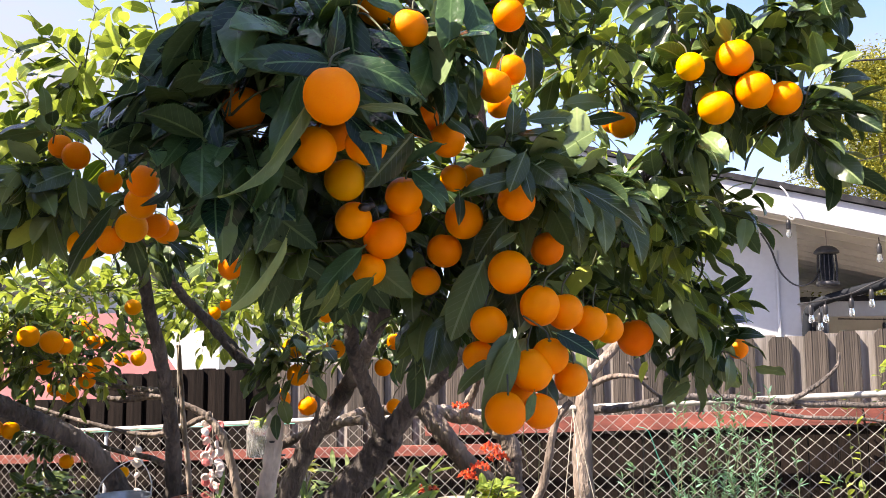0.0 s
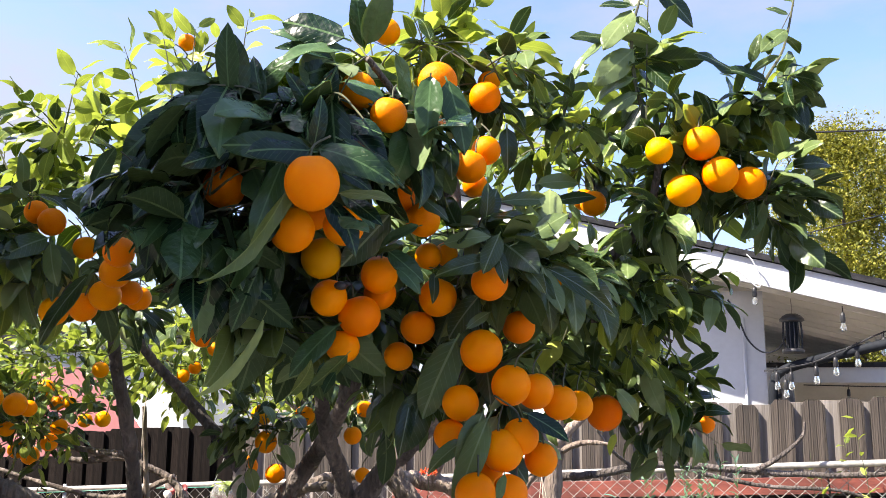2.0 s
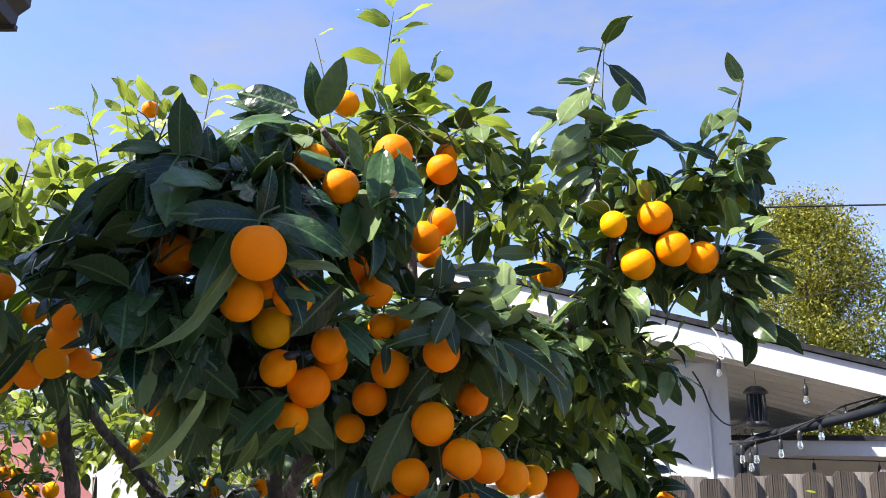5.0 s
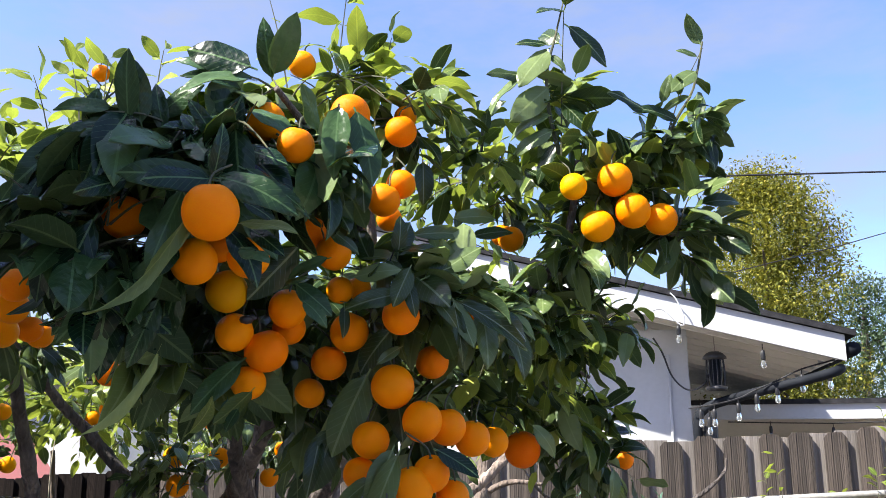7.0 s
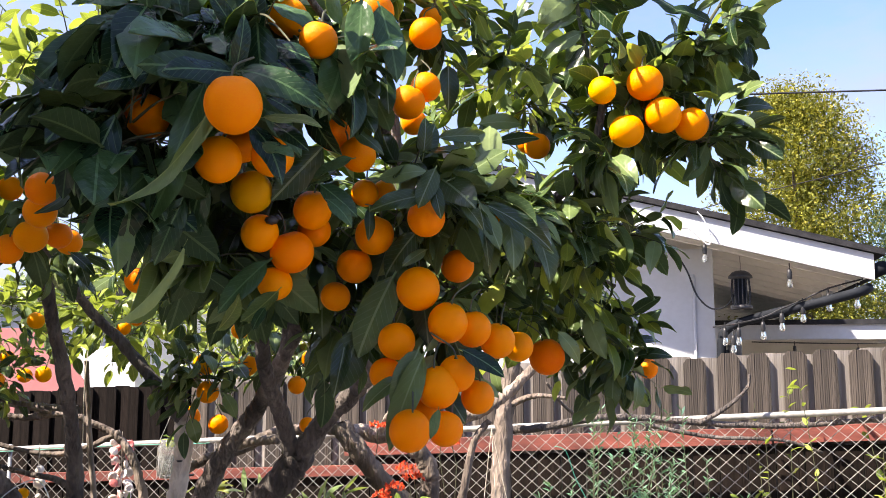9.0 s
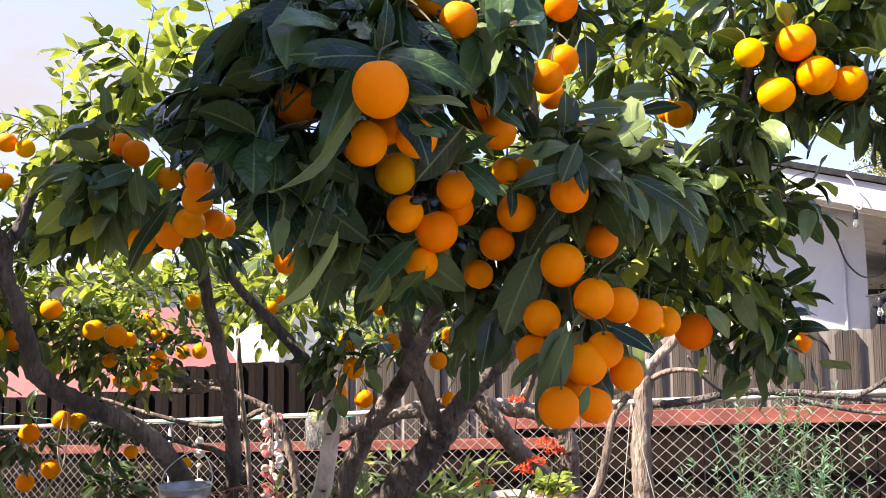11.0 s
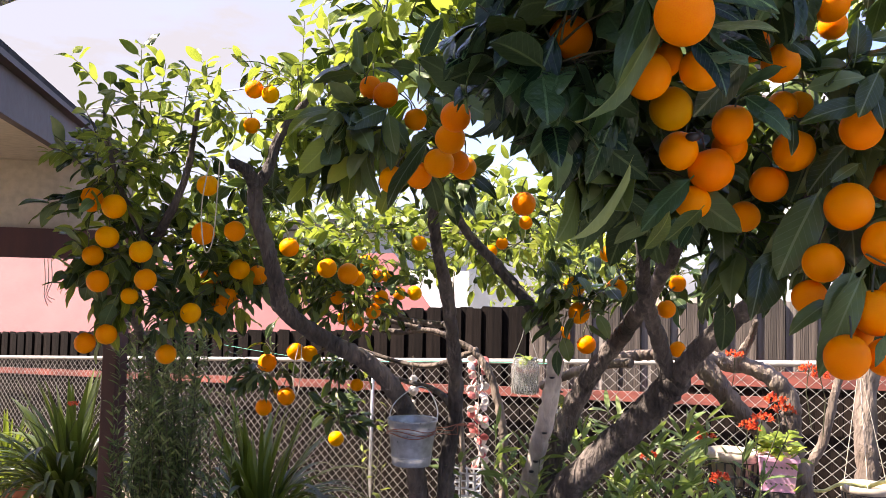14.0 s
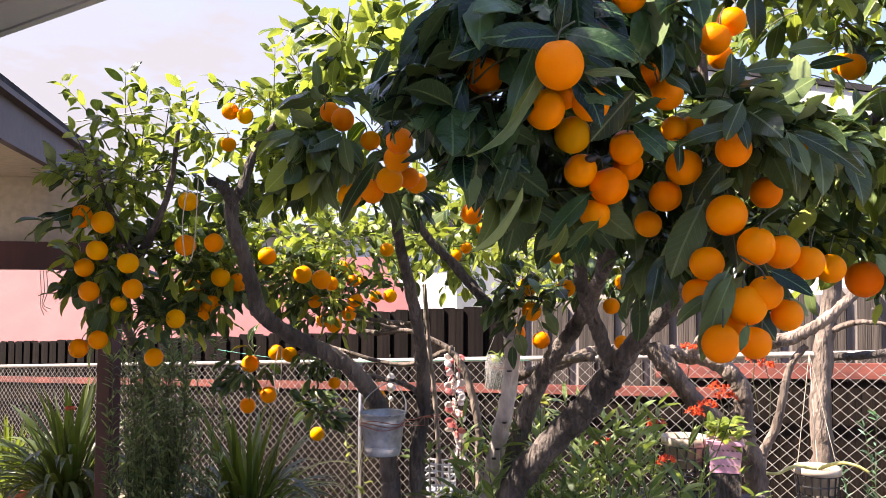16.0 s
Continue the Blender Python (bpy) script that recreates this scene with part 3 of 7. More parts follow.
# lower porch roof further back
LP = Vector((4.02, 8.70, 0))


def porch_box(s, b, z, size):
    return Build().box(LP + U * s + V * b + Vector((0, 0, z)), size, YAW)


porch = thing("back_porch", "low white porch with a dark flat roof behind the house", "porch")
part("fascia", porch_box(2.6, 0.0, 1.93, (6.4, 0.04, 0.15)), M_WHITE, porch, "white fascia")
part("roof", porch_box(2.6, 1.6, 2.03, (6.5, 3.3, 0.05)), M_SHINGLE, porch, "dark roof edge")
part("ceiling_board", porch_box(2.6, 1.6, 1.96, (6.3, 3.1, 0.03)), M_SOFFIT, porch)
part("wall", porch_box(2.6, 3.1, 0.97, (6.3, 0.12, 1.945)), M_SOFFIT, porch, "beige back wall")
for s in (-0.4, 2.6, 5.4):
    part("post", porch_box(s, 0.1, 0.95, (0.1, 0.1, 1.9)), M_WHITE, porch)

# ---- patio roof on the near side ----
R0, RW = Vector((-2.306, 2.33, 0)), Vector((-0.450, 0.893, 0))
RL = Vector((-0.893, -0.450, 0))
TURNR = Matrix((RW, -RL, Vector((0, 0, 1)))).transposed()
patio = thing("patio_cover", "low patio roof with brown fascia, beam and cream ceiling boards", "patio roof")


def patio_at(a, left, z):
    return R0 + RW * a + RL * left + Vector((0, 0, z))


part("fascia", Build().box(patio_at(0.3, 0.02, 2.225), (5.2, 0.035, 0.16), TURNR, 0.004), M_BROWN, patio, "purplish brown painted fascia")
part("drip_edge", Build().box(patio_at(0.3, -0.005, 2.318), (5.2, 0.06, 0.022), TURNR), M_BROWN, patio)
part("roof", Build().box(patio_at(0.3, 1.95, 2.345), (5.2, 3.95, 0.03), TURNR), M_SHINGLE, patio, "dark shingle roof edge")
for i in range(9):
    part("ceiling_board", Build().box(patio_at(0.3, 0.27 + 0.44 * i, 2.165 + 0.004 * (i % 2)), (5.2, 0.432, 0.02), TURNR), M_PATIO, patio)
PB = Vector((-2.81, 3.64, 0))
part("beam", Build().box(PB + RL * 1.9 + Vector((0, 0, 1.755)), (0.09, 4.0, 0.14), TURNR, 0.004), M_POST, patio, "dark brown beam")
part("gable_panel", Build().box(PB + RL * 1.9 + RW * 0.02 + Vector((0, 0, 1.99)), (0.03, 4.0, 0.325), TURNR), M_PATIO, patio)
part("post", Build().box(PB + Vector((0.045, 0, 0.70)), (0.086, 0.086, 1.94), TURNR @ Matrix.Rotation(0.5, 3, "Z"), 0.006), M_POST, patio, "red-brown painted wooden post")
for k in range(3):
    p = PB + RL * (0.26 + 0.015 * k) - RW * 0.05 + Vector((0, 0, 1.68))
    part("string", Build().tube(smooth_line([p, p + Vector((0.01, 0, -0.10)), p + Vector((-0.012 + 0.01 * k, 0, -0.17)), p + Vector((0.03, 0, -0.19 - 0.015 * k))], 4), 0.0022, 5), M_TWINE, patio, "loose hanging string")
# the house that the camera stands beside: deep eave overhead, added unseen wall behind
HE = Vector((-1.525, 1.886, 0))
HD, HB = Vector((0.9293, -0.3693, 0)), Vector((-0.3693, -0.9293, 0))
HROT = Matrix((HD, -HB, Vector((0, 0, 1)))).transposed()
home = thing("house", "house with a deep white boarded eave and an added unseen stucco wall", "house")
for i in range(17):
    part("eave_board", Build().box(HE - HD * 1.75 + HB * (0.08 + 0.132 * i) + Vector((0, 0, 2.413)), (4.06, 0.126, 0.018), HROT), M_WHITE, home)
part("fascia", Build().box(HE - HD * 1.75 + Vector((0, 0, 2.449)), (4.06, 0.025, 0.10), HROT), M_WHITE, home)
part("roof", Build().box(HE - HD * 1.75 + HB * 2.2 + Vector((0, 0, 2.524)), (4.1, 4.5, 0.04), HROT), M_SHINGLE, home)
# end of the brown box gutter under the roof edge over the patio
gt = Build()
prof = [(-0.050, 0.0), (0.050, 0.0), (0.053, 0.030), (0.074, 0.052), (0.074, 0.100), (0.066, 0.100), (0.066, 0.056), (-0.050, 0.056)]
gt.v = [(-0.818 + x, y + 0.10 * x, 2.55 + z) for y in (1.715, -4.4) for x, z in prof]
gt.f = [tuple(range(8))[::-1], tuple(range(8, 16))] + [(i, (i + 1) % 8, 8 + (i + 1) % 8, 8 + i) for i in range(8)]
part("gutter", gt, M_BROWN, home, "dark brown box gutter")
part("gutter_cap", Build().box((-0.818, 1.717, 2.548), (0.112, 0.012, 0.012), Matrix.Rotation(-0.10, 3, "Z")), M_BROWN, home)
part("fascia", Build().box((-0.88, -1.52, 2.60), (0.022, 5.9, 0.16)), M_BROWN, home, "brown fascia behind the gutter")
# unseen roof slab, its pitch and reach set to shade the near crown
rf = Build()
rf.v = [(x, y, z) for y in (-4.5, 1.69) for x, z in ((-0.72, 2.70), (-0.72, 2.79), (-2.3, 3.15), (-2.3, 3.06))]
rf.f = [(0, 1, 2, 3), (7, 6, 5, 4), (0, 4, 5, 1), (1, 5, 6, 2), (2, 6, 7, 3), (3, 7, 4, 0)]
part("roof", rf, M_SHINGLE, home, "dark shingle roof edge")
# unseen wall, set well back to let skylight reach the crown from behind
part("wall", Build().box(Vector((-1.915, 2.392, 0)) + HD * 1.6 + HB * 6.2 + Vector((0, 0, 1.35)), (12.0, 0.2, 3.0), HROT), M_STUCCO, home, "added unseen pale stucco wall")

# ---- pink roofed building and white house to the far side ----
shed = thing("pink_roofed_shed", "faded pink sheet roofed shed behind the fence", "shed")
pk = Build()
pk.v = [(-2.35, 8.2, 1.14), (-9.25, 8.5, 0.875), (-10.0, 9.5, 1.91), (-3.2, 9.0, 1.95), (-2.35, 8.2, 1.11), (-9.25, 8.5, 0.845), (-10.0, 9.5, 1.88), (-3.2, 9.0, 1.92)]
pk.f = [(0, 1, 2, 3), (7, 6, 5, 4), (0, 4, 5, 1), (1, 5, 6, 2), (2, 6, 7, 3), (3, 7, 4, 0)]
part("roof", pk, M_PINK, shed, "faded pink roof sheet")
part("wall", Build().box(on_fence(-7.2, 1.15, 0.35), (5.6, 0.9, 0.9), Matrix.Rotation(math.atan2(U.y, U.x), 3, "Z")), M_BOARD, shed)
part("trim", Build().tube([Vector((-9.25, 8.47, 0.850)), Vector((-2.36, 8.17, 1.115))], 0.016, 6), M_BROWN, shed)
nb = thing("neighbour_house", "pale neighbouring house with a dark low roof", "house")
part("wall", Build().box((-3.9, 11.3, 1.15), (3.6, 2.0, 2.3), Matrix.Rotation(-0.34, 3, "Z")), M_WHITE, nb, "pale lavender white wall")
part("roof", Build().box((-3.9, 11.3, 2.36), (4.0, 2.5, 0.12), Matrix.Rotation(-0.34, 3, "Z")), M_SHINGLE, nb)
part("window", Build().box((-4.6, 10.55, 1.45), (0.9, 0.05, 0.8), Matrix.Rotation(-0.34, 3, "Z")), M_DARKMETAL, nb)

# ---- foliage engine ----
OPEN = Vector((0.0, 0.0, 1.63))
FRUIT = []


def fruit_clear(p, slack=0.010):
    """Whether a leaf point stays out of the open side of every fruit."""
    for c, r in FRUIT:
        to = OPEN - c
        far = to.length
        to /= far
        q = p - c
        along = q.dot(to)
        if -0.5 * r < along < 0.85 and (q - to * along).length < (r + slack) * (1 - along / far):
            return False
        if q.length < r:
            return False
    return True


def crown_limits(p, q):
    """Whether a leaf of the house side of the big crown stays under its rounded top and over its ragged hem."""
    for a in (p, q):
        if a.y > 1.68:
            continue
        k = 1.3 / a.y
        x, z = a.x * k, 1.64 + (a.z - 1.64) * k
        if z > np.interp(x, (-0.56, -0.45, -0.36, -0.28, -0.18, -0.11, -0.04, 0.0, 0.09, 0.16, 0.3), (1.96, 2.05, 2.14, 2.13, 2.19, 2.20, 2.17, 2.15, 2.09, 2.3, 2.6)):
            return False
        if z < np.interp(x, (-0.58, -0.42, -0.37, -0.30, -0.15, -0.10, -0.05, -0.02, 0.08, 0.3), (1.76, 1.77, 1.79, 1.67, 1.68, 1.70, 1.71, 1.60, 1.54, 1.50)):
            return False
    return True


class Crown:
    def __init__(self, seed):
        self.rg = random.Random(seed)
        self.leaves, self.twigs = [], Build()

    def sprig(self, p, d, length, n, size, droop=0.5, young=0.0, keep=1.0, up=0.7):
        rg = self.rg
        p, d = Vector(p), Vector(d).normalized()
        tip = p + d * length + Vector((0, 0, -0.12 * length * droop))
        mid = (p + tip) / 2 + Vector((0, 0, 0.08 * length))
        line = smooth_line([p, mid, tip], 3)
        had = len(self.leaves)
        spin = rg.uniform(0, 6.28)
        a = d.orthogonal().normalized()
        b = d.cross(a)
        for i in range(n):
            s = (i + 0.8) / n
            at = line[min(int(s * (len(line) - 1) + 0.5), len(line) - 1)]
            spin += 2.4 + rg.uniform(-0.4, 0.4)
            side = a * math.cos(spin) + b * math.sin(spin)
            way = side + d * (0.45 + 0.6 * s) + Vector((rg.gauss(0, 0.2), rg.gauss(0, 0.2), -droop * rg.uniform(0.1, 1.6)))
            way.normalize()
            nrm = Vector((0, 0, up)) + side * 0.25 + Vector((rg.gauss(0, 0.38), rg.gauss(0, 0.38), rg.gauss(0, 0.2)))
            sz = size * rg.uniform(0.62, 1.15)
            base = at + way * 0.012
            ok = all(fruit_clear(base + way * sz * q) for q in (0.1, 0.5, 0.95))
            if (ok or rg.random() < (0.0 if base.y < 1.9 else 0.22)) and (base + way * sz).y > 0.62 and crown_limits(base, base + way * sz):
                self.leaves.append((base, frame_of(base, way, nrm, sz, rg.uniform(0.88, 1.28)), rg.randrange(len(LEAVES)), rg.random() < young))
        if len(self.leaves) > had:
            self.twigs.tube(line, [0.0024 - 0.0014 * i / (len(line) - 1) for i in range(len(line))], 4, close=False)

    def blade(self, base, tip, normal, width=1.0, k=0, pale=False):
        """One clearly seen leaf from its base to its tip."""
        base, tip = Vector(base), Vector(tip)
        way = tip - base
        self.leaves.append((base, frame_of(base, way, normal, way.length, width), k, pale))

    def lobe(self, c, r, sprigs, size, droop=0.5, young=0.0, leaves=7, length=0.16, up=0.7, lift=0.2):
        rg = self.rg
        c = Vector(c)
        for _ in range(sprigs):
            while True:
                q = Vector((rg.uniform(-1, 1), rg.uniform(-1, 1), rg.uniform(-1, 1)))
                if 0.15 < q.length < 1:
                    break
            p = c + Vector((q.x * r[0], q.y * r[1], q.z * r[2]))
            d = q.normalized() + Vector((rg.gauss(0, 0.4), rg.gauss(0, 0.4) - 0.15, rg.gauss(0, 0.35) + lift))
            self.sprig(p - d.normalized() * length * 0.5, d, length * rg.uniform(0.7, 1.25), leaves, size, droop, young, up=up)

    def make(self, tree, singles):
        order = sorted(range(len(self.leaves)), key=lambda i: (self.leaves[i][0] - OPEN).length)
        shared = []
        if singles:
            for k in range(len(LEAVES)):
                shared.append((mesh_of("leaf", LEAVES, [k], [np.eye(4)], M_LEAF_SHADED, M_UNDER), mesh_of("leaf", LEAVES, [k], [np.eye(4)], M_LEAF_PALE)))
        # the nearest leaves wear the darker copy, shading the front of the crown in colour
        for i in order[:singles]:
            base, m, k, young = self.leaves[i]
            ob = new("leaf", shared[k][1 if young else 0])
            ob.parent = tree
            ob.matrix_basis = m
        for flag, name, mat in ((False, "foliage", M_LEAF_MASS), (True, "young_foliage", M_LEAF_YOUNG)):
            rest = [self.leaves[i] for i in order[singles:] if self.leaves[i][3] == flag]
            if rest:
                ob = part(name, mesh_of(name, LEAVES, [x[2] for x in rest], [x[1] for x in rest], mat, None if flag else M_UNDER_MASS), mat, tree)
                tagged(ob, "fresh yellow-green leaves" if flag else "dense dark green leaves", kind="stuff")
        tagged(part("twig", self.twigs, M_TWIG, tree), "thin green twigs", kind="stuff")


# ---- oranges ----
ob_sphere = bmesh.new()
bmesh.ops.create_uvsphere(ob_sphere, u_segments=28, v_segments=18, radius=1.0)
for v in ob_sphere.verts:
    pole = max(0.0, v.co.z - 0.86)
    v.co.z -= 0.55 * pole * pole * 6
    v.co.z += -0.02 * max(0.0, -v.co.z - 0.9)
ORANGE_MESH = bpy.data.meshes.new("peel")
ob_sphere.to_mesh(ORANGE_MESH)
ob_sphere.free()
ORANGE_MESH.materials.append(M_PEEL)
ORANGE_MESH.polygons.foreach_set("use_smooth", [True] * len(ORANGE_MESH.polygons))
cal = Build()
cal.lathe([(0.0, 0.90), (0.10, 0.905), (0.13, 0.93), (0.05, 0.97), (0.035, 1.02), (0.0, 1.02)], 8)
CALYX_MESH = cal.mesh("calyx", M_CALYX, True)
fruit_rg = random.Random(5)


def orange(x, y, z, r, tree_name="dark-leaved orange tree", tone=(1, 1, 1), stem=0.05):
    """One orange hanging from its stalk."""
    at = Vector((x, y, z))
    FRUIT.append((at, r))
    ob = thing("orange", "ripe bright orange fruit hanging from a " + tree_name, "orange", "oranges on the " + tree_name, at=at)
    m = Euler((fruit_rg.uniform(-0.5, 0.5), fruit_rg.uniform(-0.5, 0.5), fruit_rg.uniform(0, 6.28))).to_matrix().to_4x4()
    peel = part("peel", ORANGE_MESH, M_PEEL, ob)
    tall = fruit_rg.uniform(0.95, 1.04)
    peel.matrix_basis = m @ Matrix.Diagonal((r, r, r * tall, 1))
    peel.color = (*tone, 1)
    cx = part("calyx", CALYX_MESH, M_CALYX, peel, "dry brownish calyx")
    cx.matrix_basis = Matrix.Diagonal((1, 1, 1 / tall, 1))
    top = m @ Vector((0, 0, r * 0.97))
    bend = Vector((fruit_rg.uniform(-1, 1), fruit_rg.uniform(0.2, 1.2), 0)) * stem
    part("stalk", Build().tube(smooth_line([top, top + bend * 0.15 + Vector((0, 0, 0.35 * stem)), top + bend * 0.8 + Vector((0, 0, 0.8 * stem))], 3), 0.0016, 5), M_TWIG, ob)
    return ob


# peel tones; the two raised greens at z above 2.1 stand for strong sun
TONES = {(-0.154, 1.881): (0.62, 0.92, 1.0), (0.189, 1.789): (0.93, 0.78, 1.0), (0.254, 1.654): (1.0, 0.9, 1.0), (0.441, 1.63): (0.95, 0.74, 1.0), (-0.441, 1.609): (0.9, 1.25, 1.0), (0.501, 2.171): (1.0, 1.35, 1.0), (0.591, 2.189): (1.0, 1.15, 1.0), (-0.168, 1.952): (0.95, 0.85, 1.0)}
for x, y, z, r in [
    (-0.135, 1.1, 1.929, 0.0356),
    (-0.185, 1.285, 1.903, 0.0337),
    (-0.168, 1.38, 1.952, 0.0309),
    (-0.111, 1.308, 1.915, 0.0315),
    (-0.154, 1.407, 1.881, 0.0331),
    (-0.142, 1.43, 1.819, 0.0299),
    (-0.062, 1.456, 1.862, 0.0312),
    (-0.093, 1.45, 1.792, 0.0356),
    (-0.063, 1.52, 1.838, 0.0287),
    (-0.12, 1.46, 1.742, 0.0285),
    (-0.033, 1.5, 2.002, 0.0295),
    (0.01, 1.478, 1.962, 0.0297),
    (0.021, 1.56, 1.912, 0.0244),
    (0.055, 1.62, 1.926, 0.0223),
    (0.039, 1.556, 1.837, 0.0339),
    (0.004, 1.59, 1.786, 0.0317),
    (-0.031, 1.65, 1.736, 0.0278),
    (0.124, 1.466, 1.854, 0.0316),
    (-0.301, 1.34, 1.98, 0.0332),
    (0.275, 1.6, 1.874, 0.0244),
]:
    orange(x, y, z, r, "dark-leaved orange tree", TONES.get((x, z), (1, 1, 1)))
for x, y, z, r in [
    (0.189, 1.6, 1.789, 0.0303),
    (0.113, 1.5, 1.739, 0.0367),
    (0.162, 1.49, 1.682, 0.0334),
    (0.207, 1.52, 1.673, 0.0321),
    (0.254, 1.55, 1.654, 0.0307),
    (0.078, 1.51, 1.652, 0.0314),
    (0.174, 1.457, 1.599, 0.0298),
    (0.143, 1.45, 1.577, 0.0341),
    (0.213, 1.5, 1.56, 0.0278),
    (0.097, 1.414, 1.512, 0.0323),
    (0.154, 1.44, 1.513, 0.0284),
    (0.061, 1.527, 1.597, 0.028),
    (0.441, 2.05, 1.63, 0.0419),
    (0.324, 1.75, 1.648, 0.0295),
    (0.123, 1.5, 1.544, 0.0272),
]:
    orange(x, y, z, r, "dark-leaved orange tree", TONES.get((x, z), (1, 1, 1)))
for x, y, z, r in [
    (0.097, 1.588, 2.088, 0.0319),
    (0.133, 1.65, 2.138, 0.029),
    (0.111, 1.65, 2.068, 0.0249),
    (0.033, 1.48, 2.211, 0.0355),
    (-0.068, 1.7, 2.403, 0.0283),
    (-0.098, 1.343, 2.142, 0.0309),
    (-0.044, 1.25, 2.072, 0.0277),
    (0.135, 1.7, 2.265, 0.0327),
    (0.147, 1.75, 2.316, 0.0241),
    (0.501, 1.74, 2.171, 0.0287),
    (0.591, 1.74, 2.189, 0.0373),
    (0.627, 1.74, 2.122, 0.037),
    (0.695, 1.76, 2.11, 0.0351),
    (0.553, 1.75, 2.089, 0.0357),
    (0.405, 1.95, 2.105, 0.0302),
    (0.394, 2, 2.125, 0.0269),
    (-0.644, 2.3, 2.625, 0.0235),
    (0.76, 2.3, 1.602, 0.0263),
]:
    orange(x, y, z, r, "dark-leaved orange tree", TONES.get((x, z), (1, 1, 1)))
for x, y, z, r in [
    (-0.559, 1.64, 1.926, 0.0295),
    (-0.591, 1.72, 1.898, 0.0309),
    (-0.636, 1.8, 1.861, 0.0324),
    (-0.69, 1.83, 1.839, 0.0293),
    (-0.756, 1.846, 1.832, 0.0297),
    (-0.785, 1.867, 2.026, 0.0292),
    (-0.834, 1.9, 2.054, 0.0259),
    (-0.723, 1.9, 1.976, 0.0256),
    (-0.632, 2, 1.878, 0.0292),
    (-0.637, 1.95, 1.885, 0.0285),
    (-0.505, 2.09, 1.803, 0.0287),
    (-0.592, 2.6, 1.797, 0.0205),
    (-0.346, 2.6, 1.707, 0.0251),
    (-0.441, 2.586, 1.609, 0.0317),
    (-0.423, 2.56, 1.533, 0.0313),
    (-0.489, 2.65, 1.458, 0.0307),
    (-0.415, 2.7, 1.434, 0.0294),
    (-0.32, 2.6, 1.607, 0.03),
    (-0.179, 2.6, 1.551, 0.0263),
    (-0.151, 2.7, 1.626, 0.0257),
    (-0.147, 2.6, 1.438, 0.0229),
    (-0.786, 3, 1.727, 0.0238),
    (-0.746, 3, 1.755, 0.0217),
]:
    orange(x, y, z, r, "dark-leaved orange tree", TONES.get((x, z), (1, 1, 1)))
# green x1.28: direct sun on these fruit, put into the peel colour
for x, y, z, r in [
    (-1.279, 2.714, 1.65, 0.0332),
    (-1.172, 2.636, 1.632, 0.0338),
    (-1.355, 3.28, 1.686, 0.031),
    (-1.413, 2.7, 1.717, 0.0333),
    (-1.204, 2.8, 1.618, 0.0264),
    (-0.957, 2.705, 1.737, 0.0253),
    (-1.226, 3.1, 1.554, 0.0291),
    (-1.253, 3.1, 1.5, 0.0291),
    (-1.383, 3.26, 1.445, 0.0329),
    (-1.404, 3.2, 1.469, 0.0324),
    (-1.235, 3.55, 1.568, 0.0308),
    (-1.286, 3.5, 1.564, 0.0281),
    (-1.357, 3, 1.548, 0.0264),
    (-1.279, 3.2, 1.631, 0.0259),
    (-1.272, 3.3, 1.632, 0.0244),
    (-1.502, 2.53, 1.637, 0.0332),
    (-1.475, 2.6, 1.62, 0.0322),
    (-1.638, 2.59, 1.601, 0.036),
    (-1.548, 2.55, 1.544, 0.0317),
    (-1.567, 2.36, 1.499, 0.0311),
    (-1.496, 2.297, 1.737, 0.0337),
    (-1.374, 2.262, 1.742, 0.0298),
    (-1.447, 2.23, 1.87, 0.0312),
    (-1.656, 2.375, 1.370, 0.0314),
]:
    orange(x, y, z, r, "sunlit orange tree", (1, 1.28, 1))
for x, y, z, r in [
    (-1.581, 2.9, 1.307, 0.0336),
    (-1.471, 2.9, 1.353, 0.0314),
    (-1.439, 2.95, 1.343, 0.0299),
    (-1.502, 2.9, 1.191, 0.0313),
    (-1.589, 2.9, 1.146, 0.0295),
    (-1.428, 3.2, 0.997, 0.0299),
    (-1.402, 2.4, 2.185, 0.0287),
    (-1.347, 2.4, 2.167, 0.0269),
    (-1.406, 2.4, 2.074, 0.0252),
    (-1.612, 2.6, 1.512, 0.0305),
    (-1.271, 3, 1.234, 0.024),
    (-1.19, 3.3, 1.154, 0.0218),
]:
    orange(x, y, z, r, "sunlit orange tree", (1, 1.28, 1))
# same sun-yellowed peel tone
for x, y, z, r in [
    (-1.813, 2.2, 1.827, 0.0355),
    (-1.733, 2.2, 1.807, 0.0352),
    (-1.752, 2.2, 1.718, 0.0336),
    (-1.637, 2.2, 1.677, 0.0331),
    (-1.778, 2.2, 1.588, 0.0319),
    (-1.618, 2.2, 1.597, 0.0314),
    (-1.837, 2.25, 1.665, 0.031),
    (-1.851, 2.25, 1.403, 0.0309),
    (-1.778, 2.25, 1.432, 0.0307),
    (-1.74, 2.3, 1.546, 0.026),
]:
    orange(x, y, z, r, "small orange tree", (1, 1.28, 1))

dry = thing("dried_flower_end", "blackened dry stem end stuck to an orange", "twig", at=(-0.121, 1.405, 1.835))
part("cap", Build().lathe([(0.0, -0.006), (0.008, -0.004), (0.0115, 0.001), (0.010, 0.005), (0.004, 0.008), (0.0, 0.008)], 12), M_BLACK, dry, smooth=True)
part("tip", Build().tube([(0.002, 0, 0.002), (0.010, -0.004, 0.006), (0.015, -0.004, 0.002)], [0.005, 0.004, 0.0025], 7), M_BLACK, dry, smooth=True)

